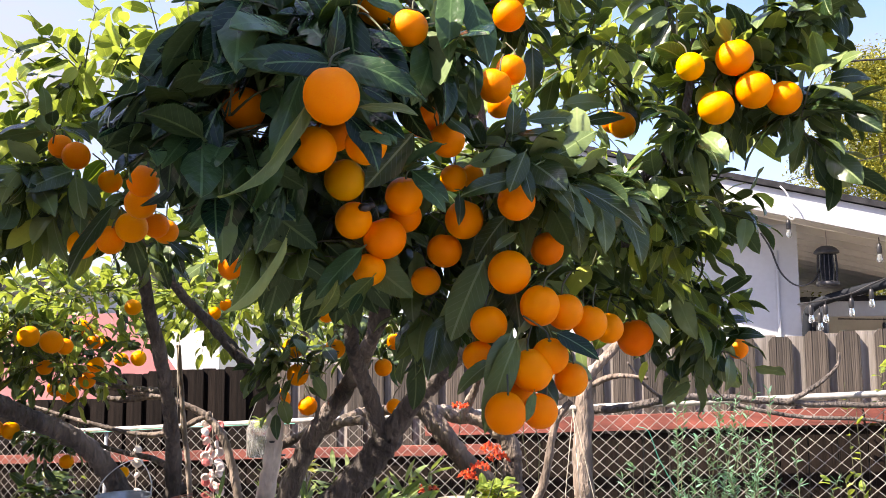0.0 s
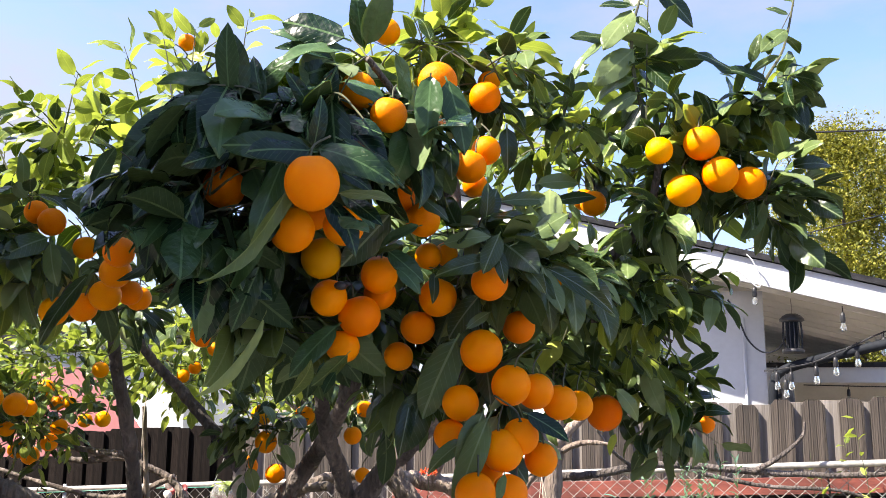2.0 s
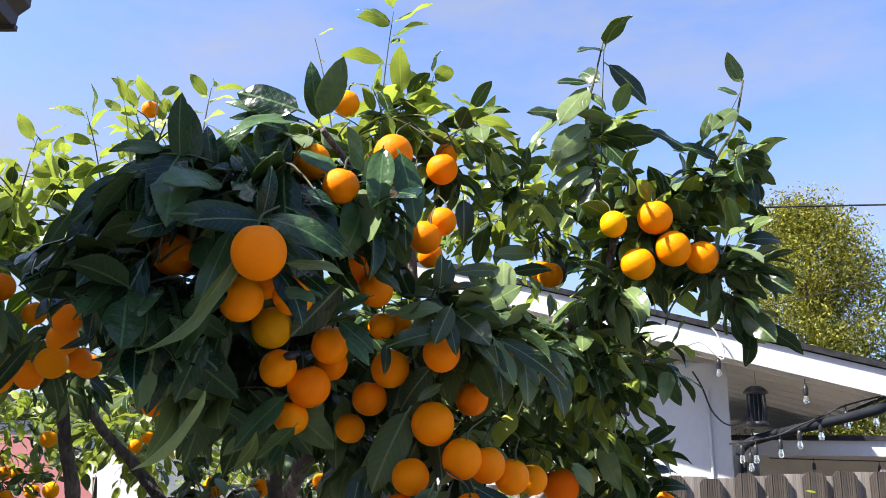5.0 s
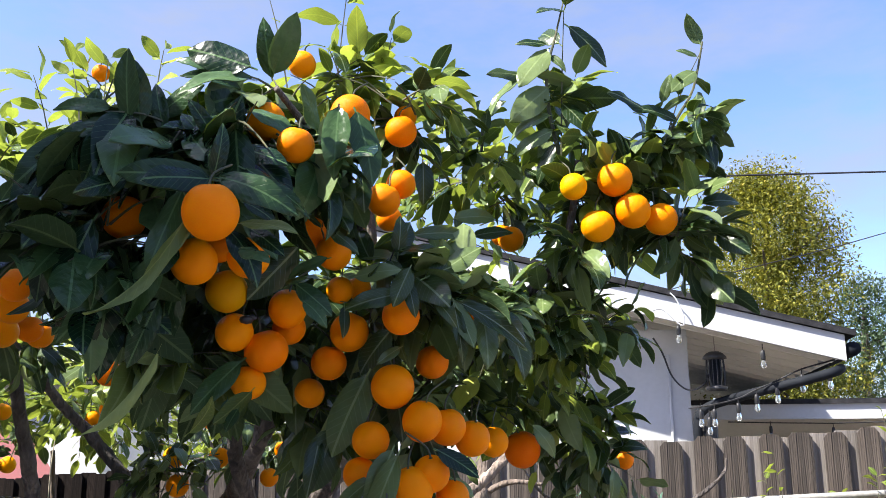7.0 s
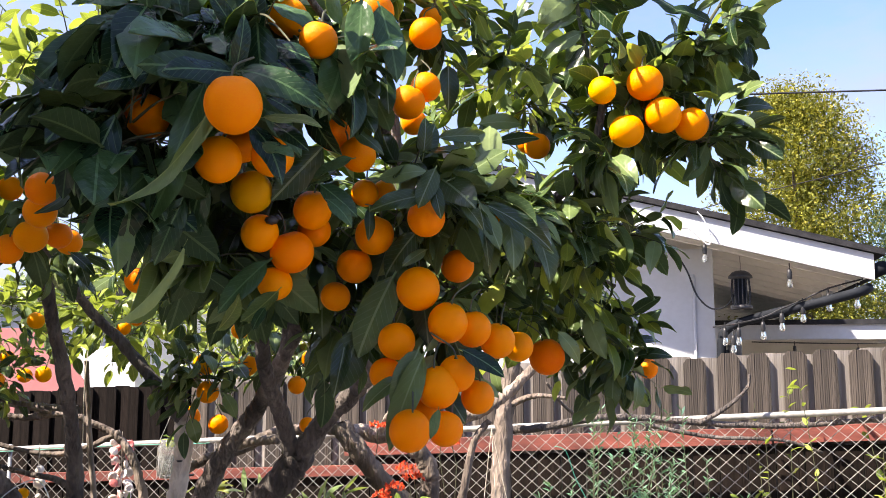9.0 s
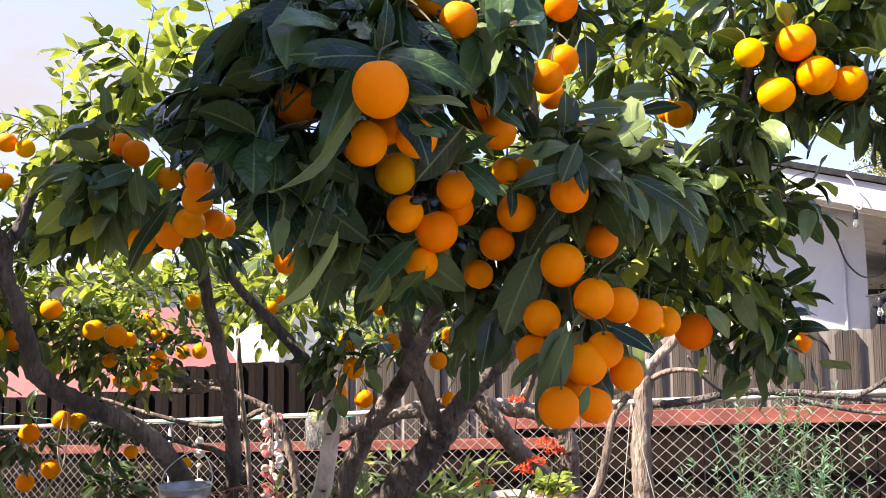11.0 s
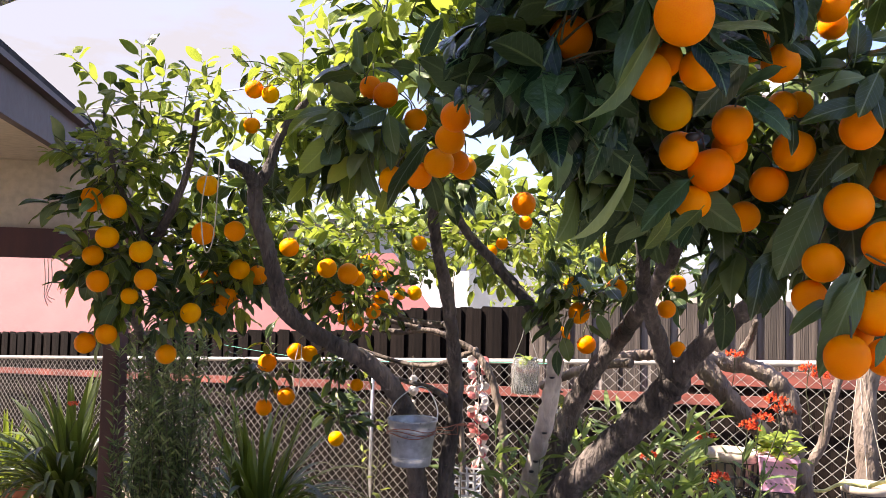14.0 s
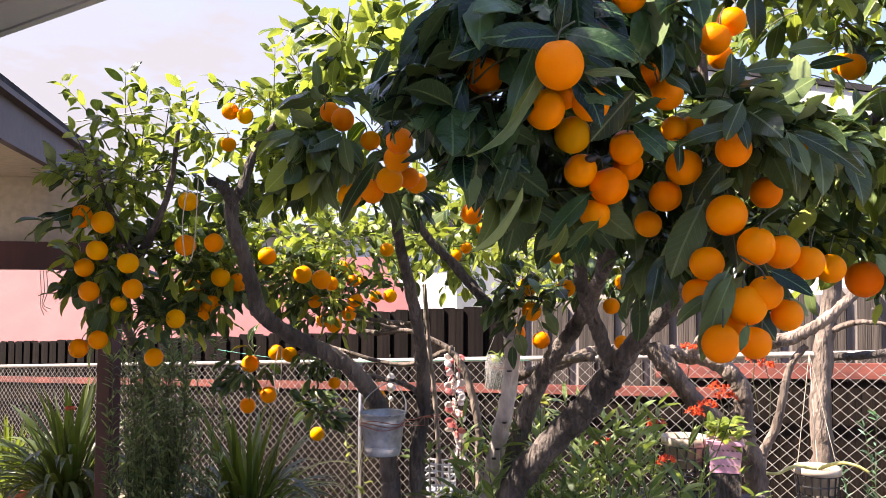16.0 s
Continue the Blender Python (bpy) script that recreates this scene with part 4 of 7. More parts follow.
# ---- main orange tree ----
tree = thing("orange_tree", "old orange tree with dark glossy leaves and grey forked trunks", "tree")
part("trunk", limb([(-0.56, 2.72, -0.02), (-0.57, 2.68, 0.5), (-0.498, 2.62, 0.932), (-0.387, 2.55, 1.098), (-0.274, 2.48, 1.217), (-0.198, 2.42, 1.311), (-0.146, 2.38, 1.378)], 0.050, 0.036, 16, 1), M_BARK, tree, "thick leaning grey trunk", True)
part("limb", limb([(-0.153, 2.38, 1.368), (-0.084, 2.33, 1.469), (-0.006, 2.26, 1.544), (0.054, 2.1, 1.626), (0.083, 1.97, 1.71), (0.10, 1.87, 1.80), (0.09, 1.78, 1.98), (0.07, 1.75, 2.15)], 0.030, 0.008, 14, 2), M_BARK, tree, smooth=True)
part("limb", limb([(-0.164, 2.4, 1.344), (-0.187, 2.34, 1.463), (-0.210, 2.3, 1.531), (-0.226, 2.22, 1.607), (-0.226, 2.15, 1.681), (-0.227, 2.05, 1.749), (-0.22, 1.85, 1.88), (-0.24, 1.6, 2.02)], 0.024, 0.010, 14, 3), M_BARK, tree, smooth=True)
part("trunk", limb([(-0.60, 3.0, -0.02), (-0.60, 2.97, 0.5), (-0.587, 2.9, 0.881), (-0.525, 2.85, 1.075), (-0.461, 2.8, 1.240), (-0.384, 2.72, 1.369), (-0.301, 2.65, 1.476), (-0.237, 2.5, 1.564), (-0.192, 2.38, 1.639), (-0.149, 2.3, 1.717), (-0.125, 2.22, 1.774), (-0.11, 2.12, 1.86)], 0.042, 0.013, 14, 4), M_BARK, tree, "second grey trunk", True)
part("limb", limb([(-0.240, 2.5, 1.559), (-0.200, 2.4, 1.640), (-0.183, 2.32, 1.718), (-0.186, 2.2, 1.781), (-0.26, 2.05, 1.92), (-0.36, 1.95, 2.02)], 0.016, 0.007, 10, 5), M_BARK, tree, smooth=True)
part("limb", limb([(0.08, 2.0, 1.66), (0.22, 1.95, 1.80), (0.38, 1.9, 1.93), (0.50, 1.85, 2.05), (0.53, 1.80, 2.25)], 0.018, 0.007, 10, 6), M_BARK, tree, smooth=True)
part("limb", limb([(-0.23, 1.85, 1.88), (-0.36, 1.6, 1.97), (-0.44, 1.4, 2.03)], 0.014, 0.006, 8, 7), M_BARK, tree, smooth=True)
part("limb", limb([(0.09, 1.78, 1.98), (0.02, 1.5, 2.10), (-0.08, 1.3, 2.18)], 0.013, 0.005, 8, 8), M_BARK, tree, smooth=True)
part("limb", limb([(0.22, 1.95, 1.80), (0.45, 2.05, 1.85), (0.62, 2.1, 1.80)], 0.013, 0.005, 8, 9), M_BARK, tree, smooth=True)
part("trunk", limb([(-0.66, 2.95, -0.02), (-0.65, 2.92, 0.5), (-0.619, 2.86, 0.888), (-0.579, 2.78, 1.055), (-0.528, 2.7, 1.230), (-0.503, 2.65, 1.366), (-0.501, 2.6, 1.469)], 0.036, 0.022, 14, 10), M_BARK_SUNLIT, tree, "pale weathered trunk with small holes, coloured brighter as if sunlit", True)
part("limb", limb([(-0.501, 2.6, 1.457), (-0.584, 2.62, 1.559), (-0.695, 2.64, 1.680), (-0.762, 2.6, 1.754), (-0.790, 2.5, 1.831), (-0.80, 2.35, 1.94)], 0.021, 0.010, 10, 11), M_BARK, tree, smooth=True)
for x, y, z in [(-0.507, 2.66, 1.337), (-0.497, 2.78, 1.283), (-0.537, 2.73, 1.160), (-0.571, 2.78, 1.062), (-0.585, 2.79, 1.028)]:
    part("bark_hole", Build().lathe([(0.0, -0.004), (0.007, -0.003), (0.009, 0.002), (0.0, 0.003)], 8, (x, y - 0.036, z)), M_BLACK, tree)

crown = Crown(11)
crown.lobe((-0.338, 1.300, 1.929), (0.088, 0.120, 0.088), 32, 0.115, droop=0.8, leaves=8, length=0.1)
crown.lobe((-0.180, 1.300, 2.079), (0.173, 0.140, 0.043), 34, 0.12, droop=0.4, leaves=8, length=0.09, lift=0.05)
crown.lobe((-0.095, 1.450, 2.226), (0.069, 0.100, 0.049), 10, 0.11, droop=0.1, leaves=7, length=0.09)
crown.lobe((-0.100, 1.400, 2.130), (0.100, 0.100, 0.050), 18, 0.09, droop=0.3, leaves=7, length=0.08, lift=0.0)
crown.lobe((0.010, 1.500, 2.110), (0.080, 0.100, 0.060), 12, 0.085, droop=0.3, leaves=7, length=0.08, lift=0.0)
crown.lobe((-0.790, 2.300, 1.890), (0.090, 0.120, 0.070), 6, 0.09, droop=0.7, leaves=7, length=0.1)
crown.lobe((0.752, 1.800, 2.084), (0.055, 0.060, 0.060), 11, 0.1, droop=0.5, leaves=7, length=0.09)
crown.lobe((0.684, 1.860, 2.282), (0.090, 0.060, 0.040), 9, 0.09, droop=0.4, young=0.2, leaves=7, length=0.09)
crown.lobe((0.506, 1.800, 2.050), (0.060, 0.060, 0.040), 7, 0.09, droop=0.6, leaves=7, length=0.09)
crown.lobe((0.154, 1.680, 1.670), (0.070, 0.030, 0.060), 9, 0.10, droop=1.1, leaves=6, length=0.08)
crown.lobe((-0.357, 1.350, 2.117), (0.063, 0.100, 0.036), 8, 0.11, droop=0.2, leaves=7, length=0.09)
crown.lobe((-0.197, 1.600, 1.834), (0.092, 0.120, 0.113), 22, 0.12, droop=1.3, leaves=7, length=0.1)
crown.lobe((-0.251, 1.500, 1.801), (0.057, 0.100, 0.105), 14, 0.13, droop=1.5, leaves=6, length=0.1)
crown.lobe((0.125, 1.650, 1.913), (0.202, 0.150, 0.074), 42, 0.095, droop=0.6, leaves=8, length=0.1)
crown.lobe((-0.016, 1.800, 1.744), (0.103, 0.120, 0.080), 14, 0.11, droop=1.0, leaves=6, length=0.1)
crown.lobe((0.497, 2.000, 1.883), (0.180, 0.200, 0.167), 32, 0.09, young=0.35, droop=0.6, leaves=9, length=0.12)
crown.lobe((0.632, 2.100, 1.613), (0.067, 0.100, 0.067), 12, 0.085, droop=0.8, length=0.1)
crown.lobe((0.634, 1.880, 2.169), (0.194, 0.120, 0.090), 26, 0.09, young=0.25, droop=0.4, leaves=8, length=0.1)
crown.lobe((0.540, 1.850, 2.332), (0.065, 0.100, 0.116), 5, 0.085, droop=0.2, leaves=8, length=0.1, young=0.3)
crown.lobe((0.757, 1.880, 2.337), (0.066, 0.100, 0.093), 5, 0.075, droop=0.2, leaves=8, length=0.1, young=0.3)
crown.lobe((0.346, 1.950, 2.246), (0.133, 0.200, 0.067), 12, 0.085, droop=0.4, young=0.3, length=0.1)
crown.lobe((-0.003, 1.750, 2.389), (0.085, 0.120, 0.061), 14, 0.085, droop=0.3, young=0.7, length=0.1)
crown.lobe((0.140, 1.700, 2.312), (0.082, 0.120, 0.082), 14, 0.085, droop=0.4, young=0.2, length=0.1)
crown.sprig((0.487, 1.780, 2.246), (0.05, 0.00, 1.00), 0.360, 3, 0.105, droop=0.2)
crown.lobe((0.478, 1.800, 2.433), (0.057, 0.060, 0.064), 1, 0.1, droop=0.3, leaves=6, length=0.07)
crown.sprig((0.701, 1.800, 2.214), (0.38, 0.00, 0.92), 0.347, 4, 0.085, droop=0.1)
crown.lobe((0.769, 1.820, 2.344), (0.071, 0.080, 0.071), 3, 0.09, droop=0.3, leaves=6, length=0.07)
crown.sprig((-0.002, 1.800, 2.357), (0.08, 0.00, 1.00), 0.333, 13, 0.085, droop=0.3, young=1)
crown.sprig((-0.094, 1.700, 2.339), (-0.21, 0.00, 0.98), 0.221, 6, 0.05, droop=0.2, young=1)
crown.sprig((0.097, 1.800, 2.348), (0.12, 0.00, 0.99), 0.178, 10, 0.075, droop=0.2, young=1)
crown.sprig((0.312, 1.900, 2.257), (0.23, 0.00, 0.97), 0.133, 9, 0.09, droop=0.2)
crown.sprig((-0.554, 1.900, 2.305), (-0.18, 0.00, 0.98), 0.165, 7, 0.06, droop=0.2, young=1)
crown.sprig((-0.421, 1.600, 2.215), (0.10, 0.00, 1.00), 0.163, 6, 0.085, droop=0.1)
crown.lobe((-0.799, 1.950, 1.985), (0.152, 0.200, 0.125), 30, 0.1, young=0.2, droop=0.8, leaves=8, length=0.12)
crown.lobe((-0.650, 2.320, 2.580), (0.080, 0.080, 0.060), 5, 0.06, droop=0.2, young=0.9, leaves=7, length=0.09)
crown.lobe((-0.872, 2.200, 2.286), (0.188, 0.200, 0.101), 16, 0.085, droop=0.3, young=0.75, leaves=8, length=0.12)
crown.lobe((-1.041, 2.200, 2.169), (0.086, 0.200, 0.086), 8, 0.08, droop=0.3, young=0.6, leaves=8, length=0.12)
crown.sprig((-0.874, 2.100, 2.298), (0.14, 0.00, 0.99), 0.159, 7, 0.07, droop=0.2, young=1)
crown.sprig((-1.043, 2.200, 2.213), (-0.51, 0.00, 0.86), 0.156, 7, 0.06, droop=0.2, young=1)
crown.lobe((-0.433, 2.550, 1.571), (0.081, 0.080, 0.097), 19, 0.0738, droop=0.8, length=0.1)
crown.lobe((-0.309, 2.600, 1.619), (0.066, 0.080, 0.083), 9, 0.0738, droop=0.8, length=0.1)
crown.lobe((-0.722, 2.900, 1.826), (0.281, 0.300, 0.131), 38, 0.0697, droop=0.3, young=0.65, length=0.14)
crown.lobe((-0.149, 2.700, 1.652), (0.173, 0.200, 0.069), 19, 0.0697, droop=0.5, length=0.1)
crown.lobe((0.274, 2.500, 2.317), (0.312, 0.300, 0.164), 36, 0.0697, droop=0.3, young=0.75, length=0.14)
crown.lobe((0.688, 2.700, 1.889), (0.227, 0.300, 0.192), 26, 0.0656, droop=0.3, young=0.7, length=0.14)
crown.lobe((-0.009, 2.900, 2.047), (0.302, 0.300, 0.226), 30, 0.0697, droop=0.3, young=0.65, length=0.14)
crown.blade((-0.143, 1.130, 1.980), (-0.249, 1.080, 1.982), (-0.12, -0.8, 0.1), 0.85, 0)
crown.blade((-0.142, 1.120, 1.977), (-0.206, 1.050, 1.965), (0.12, -0.8, 0.38), 0.95, 2)
crown.blade((-0.139, 1.130, 1.982), (-0.119, 1.100, 2.049), (0.36, -0.8, 0.17), 0.8, 1)
crown.blade((-0.148, 1.160, 2.013), (-0.196, 1.200, 2.085), (-0.06, -0.8, 0.45), 1, 0)
crown.blade((-0.129, 1.120, 1.979), (-0.038, 1.060, 1.956), (0.18, -0.8, 0.24), 0.85, 4)
crown.blade((-0.105, 1.180, 2.011), (-0.003, 1.200, 1.965), (0.42, -0.8, 0.52), 0.684, 0)
crown.blade((-0.183, 1.160, 1.972), (-0.217, 1.120, 1.857), (0, -0.8, 0.31), 0.576, 2)
crown.blade((-0.220, 1.220, 1.896), (-0.258, 1.200, 1.799), (0.24, -0.8, 0.1), 1, 1)
crown.blade((-0.254, 1.250, 1.893), (-0.323, 1.160, 1.782), (0.48, -0.8, 0.38), 0.612, 0)
crown.blade((-0.206, 1.300, 1.884), (-0.243, 1.300, 1.755), (0.06, -0.8, 0.17), 0.684, 4)
crown.blade((-0.230, 1.280, 1.846), (-0.264, 1.260, 1.748), (0.3, -0.8, 0.45), 0.8, 0)
crown.blade((-0.304, 1.200, 1.939), (-0.341, 1.160, 1.820), (-0.12, -0.8, 0.24), 0.72, 2)
crown.blade((-0.346, 1.250, 1.958), (-0.366, 1.200, 1.850), (0.12, -0.8, 0.52), 0.85, 1)
crown.blade((-0.354, 1.250, 2.076), (-0.416, 1.200, 1.994), (0.36, -0.8, 0.31), 0.95, 0)
crown.blade((-0.284, 1.200, 2.071), (-0.337, 1.140, 2.057), (-0.06, -0.8, 0.1), 0.8, 4)
crown.blade((-0.423, 1.300, 2.018), (-0.432, 1.280, 1.967), (0.18, -0.8, 0.38), 1, 0)
crown.blade((-0.252, 1.150, 1.983), (-0.299, 1.100, 1.954), (0.42, -0.8, 0.17), 0.85, 2)
crown.blade((-0.105, 1.180, 1.964), (-0.058, 1.160, 1.944), (0, -0.8, 0.45), 0.95, 1)
crown.blade((-0.107, 1.200, 1.951), (-0.054, 1.160, 1.894), (0.24, -0.8, 0.24), 0.8, 0)
crown.blade((-0.125, 1.200, 1.928), (-0.067, 1.150, 1.880), (0.48, -0.8, 0.52), 1, 4)
crown.blade((-0.083, 1.250, 1.999), (-0.007, 1.280, 1.985), (0.06, -0.8, 0.31), 0.85, 0)
crown.blade((-0.045, 1.400, 1.953), (-0.119, 1.380, 1.863), (0.3, -0.8, 0.1), 0.95, 2)
crown.blade((0.002, 1.380, 1.931), (-0.065, 1.360, 1.906), (-0.12, -0.8, 0.38), 0.8, 1)
crown.blade((-0.046, 1.400, 1.893), (0.015, 1.380, 1.846), (0.12, -0.8, 0.17), 1, 0)
crown.blade((-0.007, 1.350, 2.155), (0.018, 1.330, 2.070), (0.36, -0.8, 0.45), 0.85, 4)
crown.blade((0.056, 1.500, 2.110), (0.060, 1.480, 2.039), (-0.06, -0.8, 0.24), 0.95, 0)
crown.blade((0.002, 1.420, 1.991), (0.056, 1.400, 1.950), (0.18, -0.8, 0.52), 0.8, 2)
crown.blade((0.115, 1.420, 1.882), (0.036, 1.380, 1.864), (0.42, -0.8, 0.31), 1, 1)
crown.blade((0.132, 1.420, 1.904), (0.145, 1.400, 1.845), (0, -0.8, 0.1), 0.85, 0)
crown.blade((0.118, 1.450, 1.916), (0.110, 1.480, 1.980), (0.24, -0.8, 0.38), 0.95, 4)
crown.blade((0.163, 1.450, 1.916), (0.238, 1.500, 1.958), (0.48, -0.8, 0.17), 0.8, 0)
crown.blade((0.198, 1.500, 1.938), (0.268, 1.500, 1.990), (0.06, -0.8, 0.45), 1, 2)
crown.blade((0.254, 1.800, 2.110), (0.359, 1.800, 2.134), (0.3, -0.8, 0.24), 0.85, 1)
crown.blade((0.294, 1.800, 2.073), (0.386, 1.800, 2.101), (-0.12, -0.8, 0.52), 0.95, 0)
crown.blade((0.270, 1.500, 1.873), (0.372, 1.500, 1.838), (0.12, -0.8, 0.31), 0.8, 4)
crown.blade((0.264, 1.500, 1.873), (0.281, 1.450, 1.773), (0.36, -0.8, 0.1), 1, 0)
crown.blade((0.212, 1.450, 1.876), (0.243, 1.420, 1.800), (-0.06, -0.8, 0.38), 0.85, 2)
crown.blade((0.175, 1.420, 1.876), (0.217, 1.400, 1.835), (0.18, -0.8, 0.17), 0.95, 1)
crown.blade((0.030, 1.500, 1.875), (0.035, 1.480, 1.820), (0.42, -0.8, 0.45), 0.8, 0)
crown.blade((0.109, 1.500, 1.834), (0.043, 1.500, 1.760), (0, -0.8, 0.24), 1, 4)
crown.blade((0.126, 1.500, 1.805), (0.085, 1.480, 1.780), (0.24, -0.8, 0.52), 0.85, 0)
crown.blade((0.078, 1.600, 1.729), (-0.008, 1.550, 1.638), (0.48, -0.8, 0.31), 0.95, 2)
crown.blade((-0.008, 1.550, 1.653), (-0.022, 1.500, 1.568), (0.06, -0.8, 0.1), 0.8, 1)
crown.blade((0.111, 1.450, 1.636), (0.072, 1.420, 1.548), (0.3, -0.8, 0.38), 1, 0)
crown.blade((0.118, 1.430, 1.627), (0.052, 1.380, 1.491), (-0.12, -0.8, 0.17), 0.612, 4)
crown.blade((0.180, 1.420, 1.636), (0.243, 1.380, 1.605), (0.12, -0.8, 0.45), 0.95, 0)
crown.blade((0.137, 1.360, 1.547), (0.128, 1.360, 1.501), (0.36, -0.8, 0.24), 0.8, 2)
crown.blade((0.079, 1.450, 1.591), (0.015, 1.430, 1.552), (-0.06, -0.8, 0.52), 1, 1)
crown.blade((0.216, 1.520, 1.589), (0.258, 1.520, 1.560), (0.18, -0.8, 0.31), 0.85, 0)
crown.blade((0.435, 1.900, 1.681), (0.500, 1.880, 1.627), (0.42, -0.8, 0.1), 0.95, 4)
crown.blade((-0.126, 1.400, 1.770), (-0.199, 1.360, 1.697), (0, -0.8, 0.38), 0.8, 0)
crown.blade((-0.146, 1.420, 1.714), (-0.139, 1.400, 1.668), (0.24, -0.8, 0.17), 1, 2)
crown.blade((-0.558, 1.800, 1.829), (-0.499, 1.780, 1.797), (0.48, -0.8, 0.45), 0.85, 1)
crown.blade((-0.621, 1.66, 1.883), (-0.713, 1.62, 1.759), (0.3, -0.3, 0.9), 0.6, 0)
crown.blade((-0.269, 1.200, 2.084), (-0.276, 1.160, 2.178), (-0.12, -0.8, 0.1), 0.8, 0)
crown.blade((-0.257, 1.220, 2.088), (-0.272, 1.185, 2.178), (0.12, -0.8, 0.42), 0.95, 2)
crown.blade((-0.305, 1.240, 2.115), (-0.380, 1.210, 2.117), (0.36, -0.8, 0.18), 0.85, 1)
crown.blade((-0.274, 1.260, 2.088), (-0.371, 1.235, 2.093), (-0.06, -0.8, 0.5), 1, 0)
crown.blade((-0.375, 1.280, 2.065), (-0.395, 1.160, 1.976), (0.18, -0.8, 0.26), 0.8, 4)
crown.blade((-0.376, 1.200, 2.001), (-0.395, 1.185, 1.952), (0.42, -0.8, 0.58), 0.95, 0)
crown.blade((-0.301, 1.220, 2.047), (-0.399, 1.210, 2.040), (0, -0.8, 0.34), 0.85, 2)
crown.blade((-0.161, 1.240, 2.047), (-0.289, 1.235, 2.044), (0.24, -0.8, 0.1), 1, 1)
crown.blade((-0.163, 1.260, 2.031), (-0.230, 1.160, 2.002), (0.48, -0.8, 0.42), 0.8, 0)
crown.blade((-0.158, 1.280, 2.046), (-0.138, 1.185, 2.097), (0.06, -0.8, 0.18), 0.95, 4)
crown.blade((-0.155, 1.200, 2.038), (-0.198, 1.210, 2.117), (0.3, -0.8, 0.5), 0.85, 0)
crown.blade((-0.110, 1.220, 2.178), (-0.212, 1.235, 2.221), (-0.12, -0.8, 0.26), 1, 2)
crown.blade((-0.111, 1.240, 2.168), (-0.193, 1.160, 2.152), (0.12, -0.8, 0.58), 0.8, 1)
crown.blade((-0.080, 1.260, 2.188), (-0.042, 1.185, 2.242), (0.36, -0.8, 0.34), 0.95, 0)
crown.blade((-0.086, 1.280, 2.191), (-0.096, 1.210, 2.238), (-0.06, -0.8, 0.1), 0.85, 4)
crown.blade((-0.130, 1.200, 2.006), (-0.049, 1.235, 2.019), (0.18, -0.8, 0.42), 1, 0)
crown.blade((-0.013, 1.220, 2.085), (-0.023, 1.160, 2.130), (0.42, -0.8, 0.18), 0.8, 2)
crown.blade((0.017, 1.240, 2.127), (0.012, 1.185, 2.027), (0, -0.8, 0.5), 0.95, 1)
crown.blade((0.043, 1.260, 2.129), (0.077, 1.210, 2.016), (0.24, -0.8, 0.26), 0.85, 0)
crown.blade((-0.113, 1.280, 2.134), (-0.041, 1.235, 2.116), (0.48, -0.8, 0.58), 1, 4)
crown.blade((-0.149, 1.200, 2.055), (-0.178, 1.160, 2.106), (0.06, -0.8, 0.34), 0.8, 0)
crown.blade((-0.119, 1.220, 2.055), (-0.051, 1.185, 2.029), (0.3, -0.8, 0.1), 0.95, 2)
crown.blade((-0.229, 1.240, 2.083), (-0.245, 1.210, 2.150), (-0.12, -0.8, 0.42), 0.85, 1)
crown.blade((-0.339, 1.260, 2.086), (-0.327, 1.235, 2.147), (0.12, -0.8, 0.18), 1, 0)
# long shoots standing above the crown, leaf by leaf
crown.twigs.tube(smooth_line([(0.498, 1.8, 2.228), (0.469, 1.79, 2.340), (0.461, 1.78, 2.441), (0.480, 1.77, 2.524), (0.502, 1.77, 2.614)], 4), [0.0055 * (1 - 0.045 * i) for i in range(17)], 6, close=False)
crown.twigs.tube(smooth_line([(0.722, 1.82, 2.276), (0.760, 1.8, 2.355), (0.800, 1.79, 2.425), (0.825, 1.78, 2.536)], 4), [0.0045 * (1 - 0.045 * i) for i in range(13)], 6, close=False)
crown.twigs.tube(smooth_line([(0.330, 1.9, 2.256), (0.333, 1.9, 2.318), (0.337, 1.9, 2.382)], 4), [0.004 * (1 - 0.045 * i) for i in range(9)], 6, close=False)
crown.blade((0.515, 1.780, 2.557), (0.613, 1.771, 2.476), (-0.21, -0.85, 0.48), 0.95, 0)
crown.blade((0.505, 1.780, 2.594), (0.431, 1.721, 2.582), (-0.38, -0.63, 0.4), 0.8, 0)
crown.blade((0.462, 1.780, 2.511), (0.392, 1.770, 2.520), (-0.22, -0.63, 0.39), 0.85, 0)
crown.blade((0.464, 1.780, 2.498), (0.385, 1.742, 2.407), (-0.19, -0.43, 0.22), 1.0, 2)
crown.blade((0.409, 1.780, 2.434), (0.325, 1.742, 2.431), (0.24, -0.8, 0.42), 0.7, 2)
crown.blade((0.400, 1.780, 2.424), (0.306, 1.750, 2.358), (-0.33, -0.6, 0.67), 0.75, 1)
crown.blade((0.498, 1.780, 2.393), (0.533, 1.731, 2.443), (-0.2, -0.76, 0.86), 1.25, 4)
crown.blade((0.462, 1.780, 2.407), (0.373, 1.738, 2.321), (0.27, -0.9, 0.4), 1.0, 2)
crown.blade((0.481, 1.780, 2.389), (0.574, 1.744, 2.369), (0.28, -0.65, 0.49), 0.7, 3)
crown.blade((0.493, 1.780, 2.373), (0.553, 1.732, 2.297), (-0.04, -0.78, 0.38), 1.05, 0)
crown.blade((0.471, 1.780, 2.484), (0.495, 1.748, 2.444), (-0.36, -0.59, 0.4), 1.0, 3)
crown.blade((0.464, 1.780, 2.343), (0.367, 1.776, 2.313), (0.16, -0.83, 0.67), 0.9, 1)
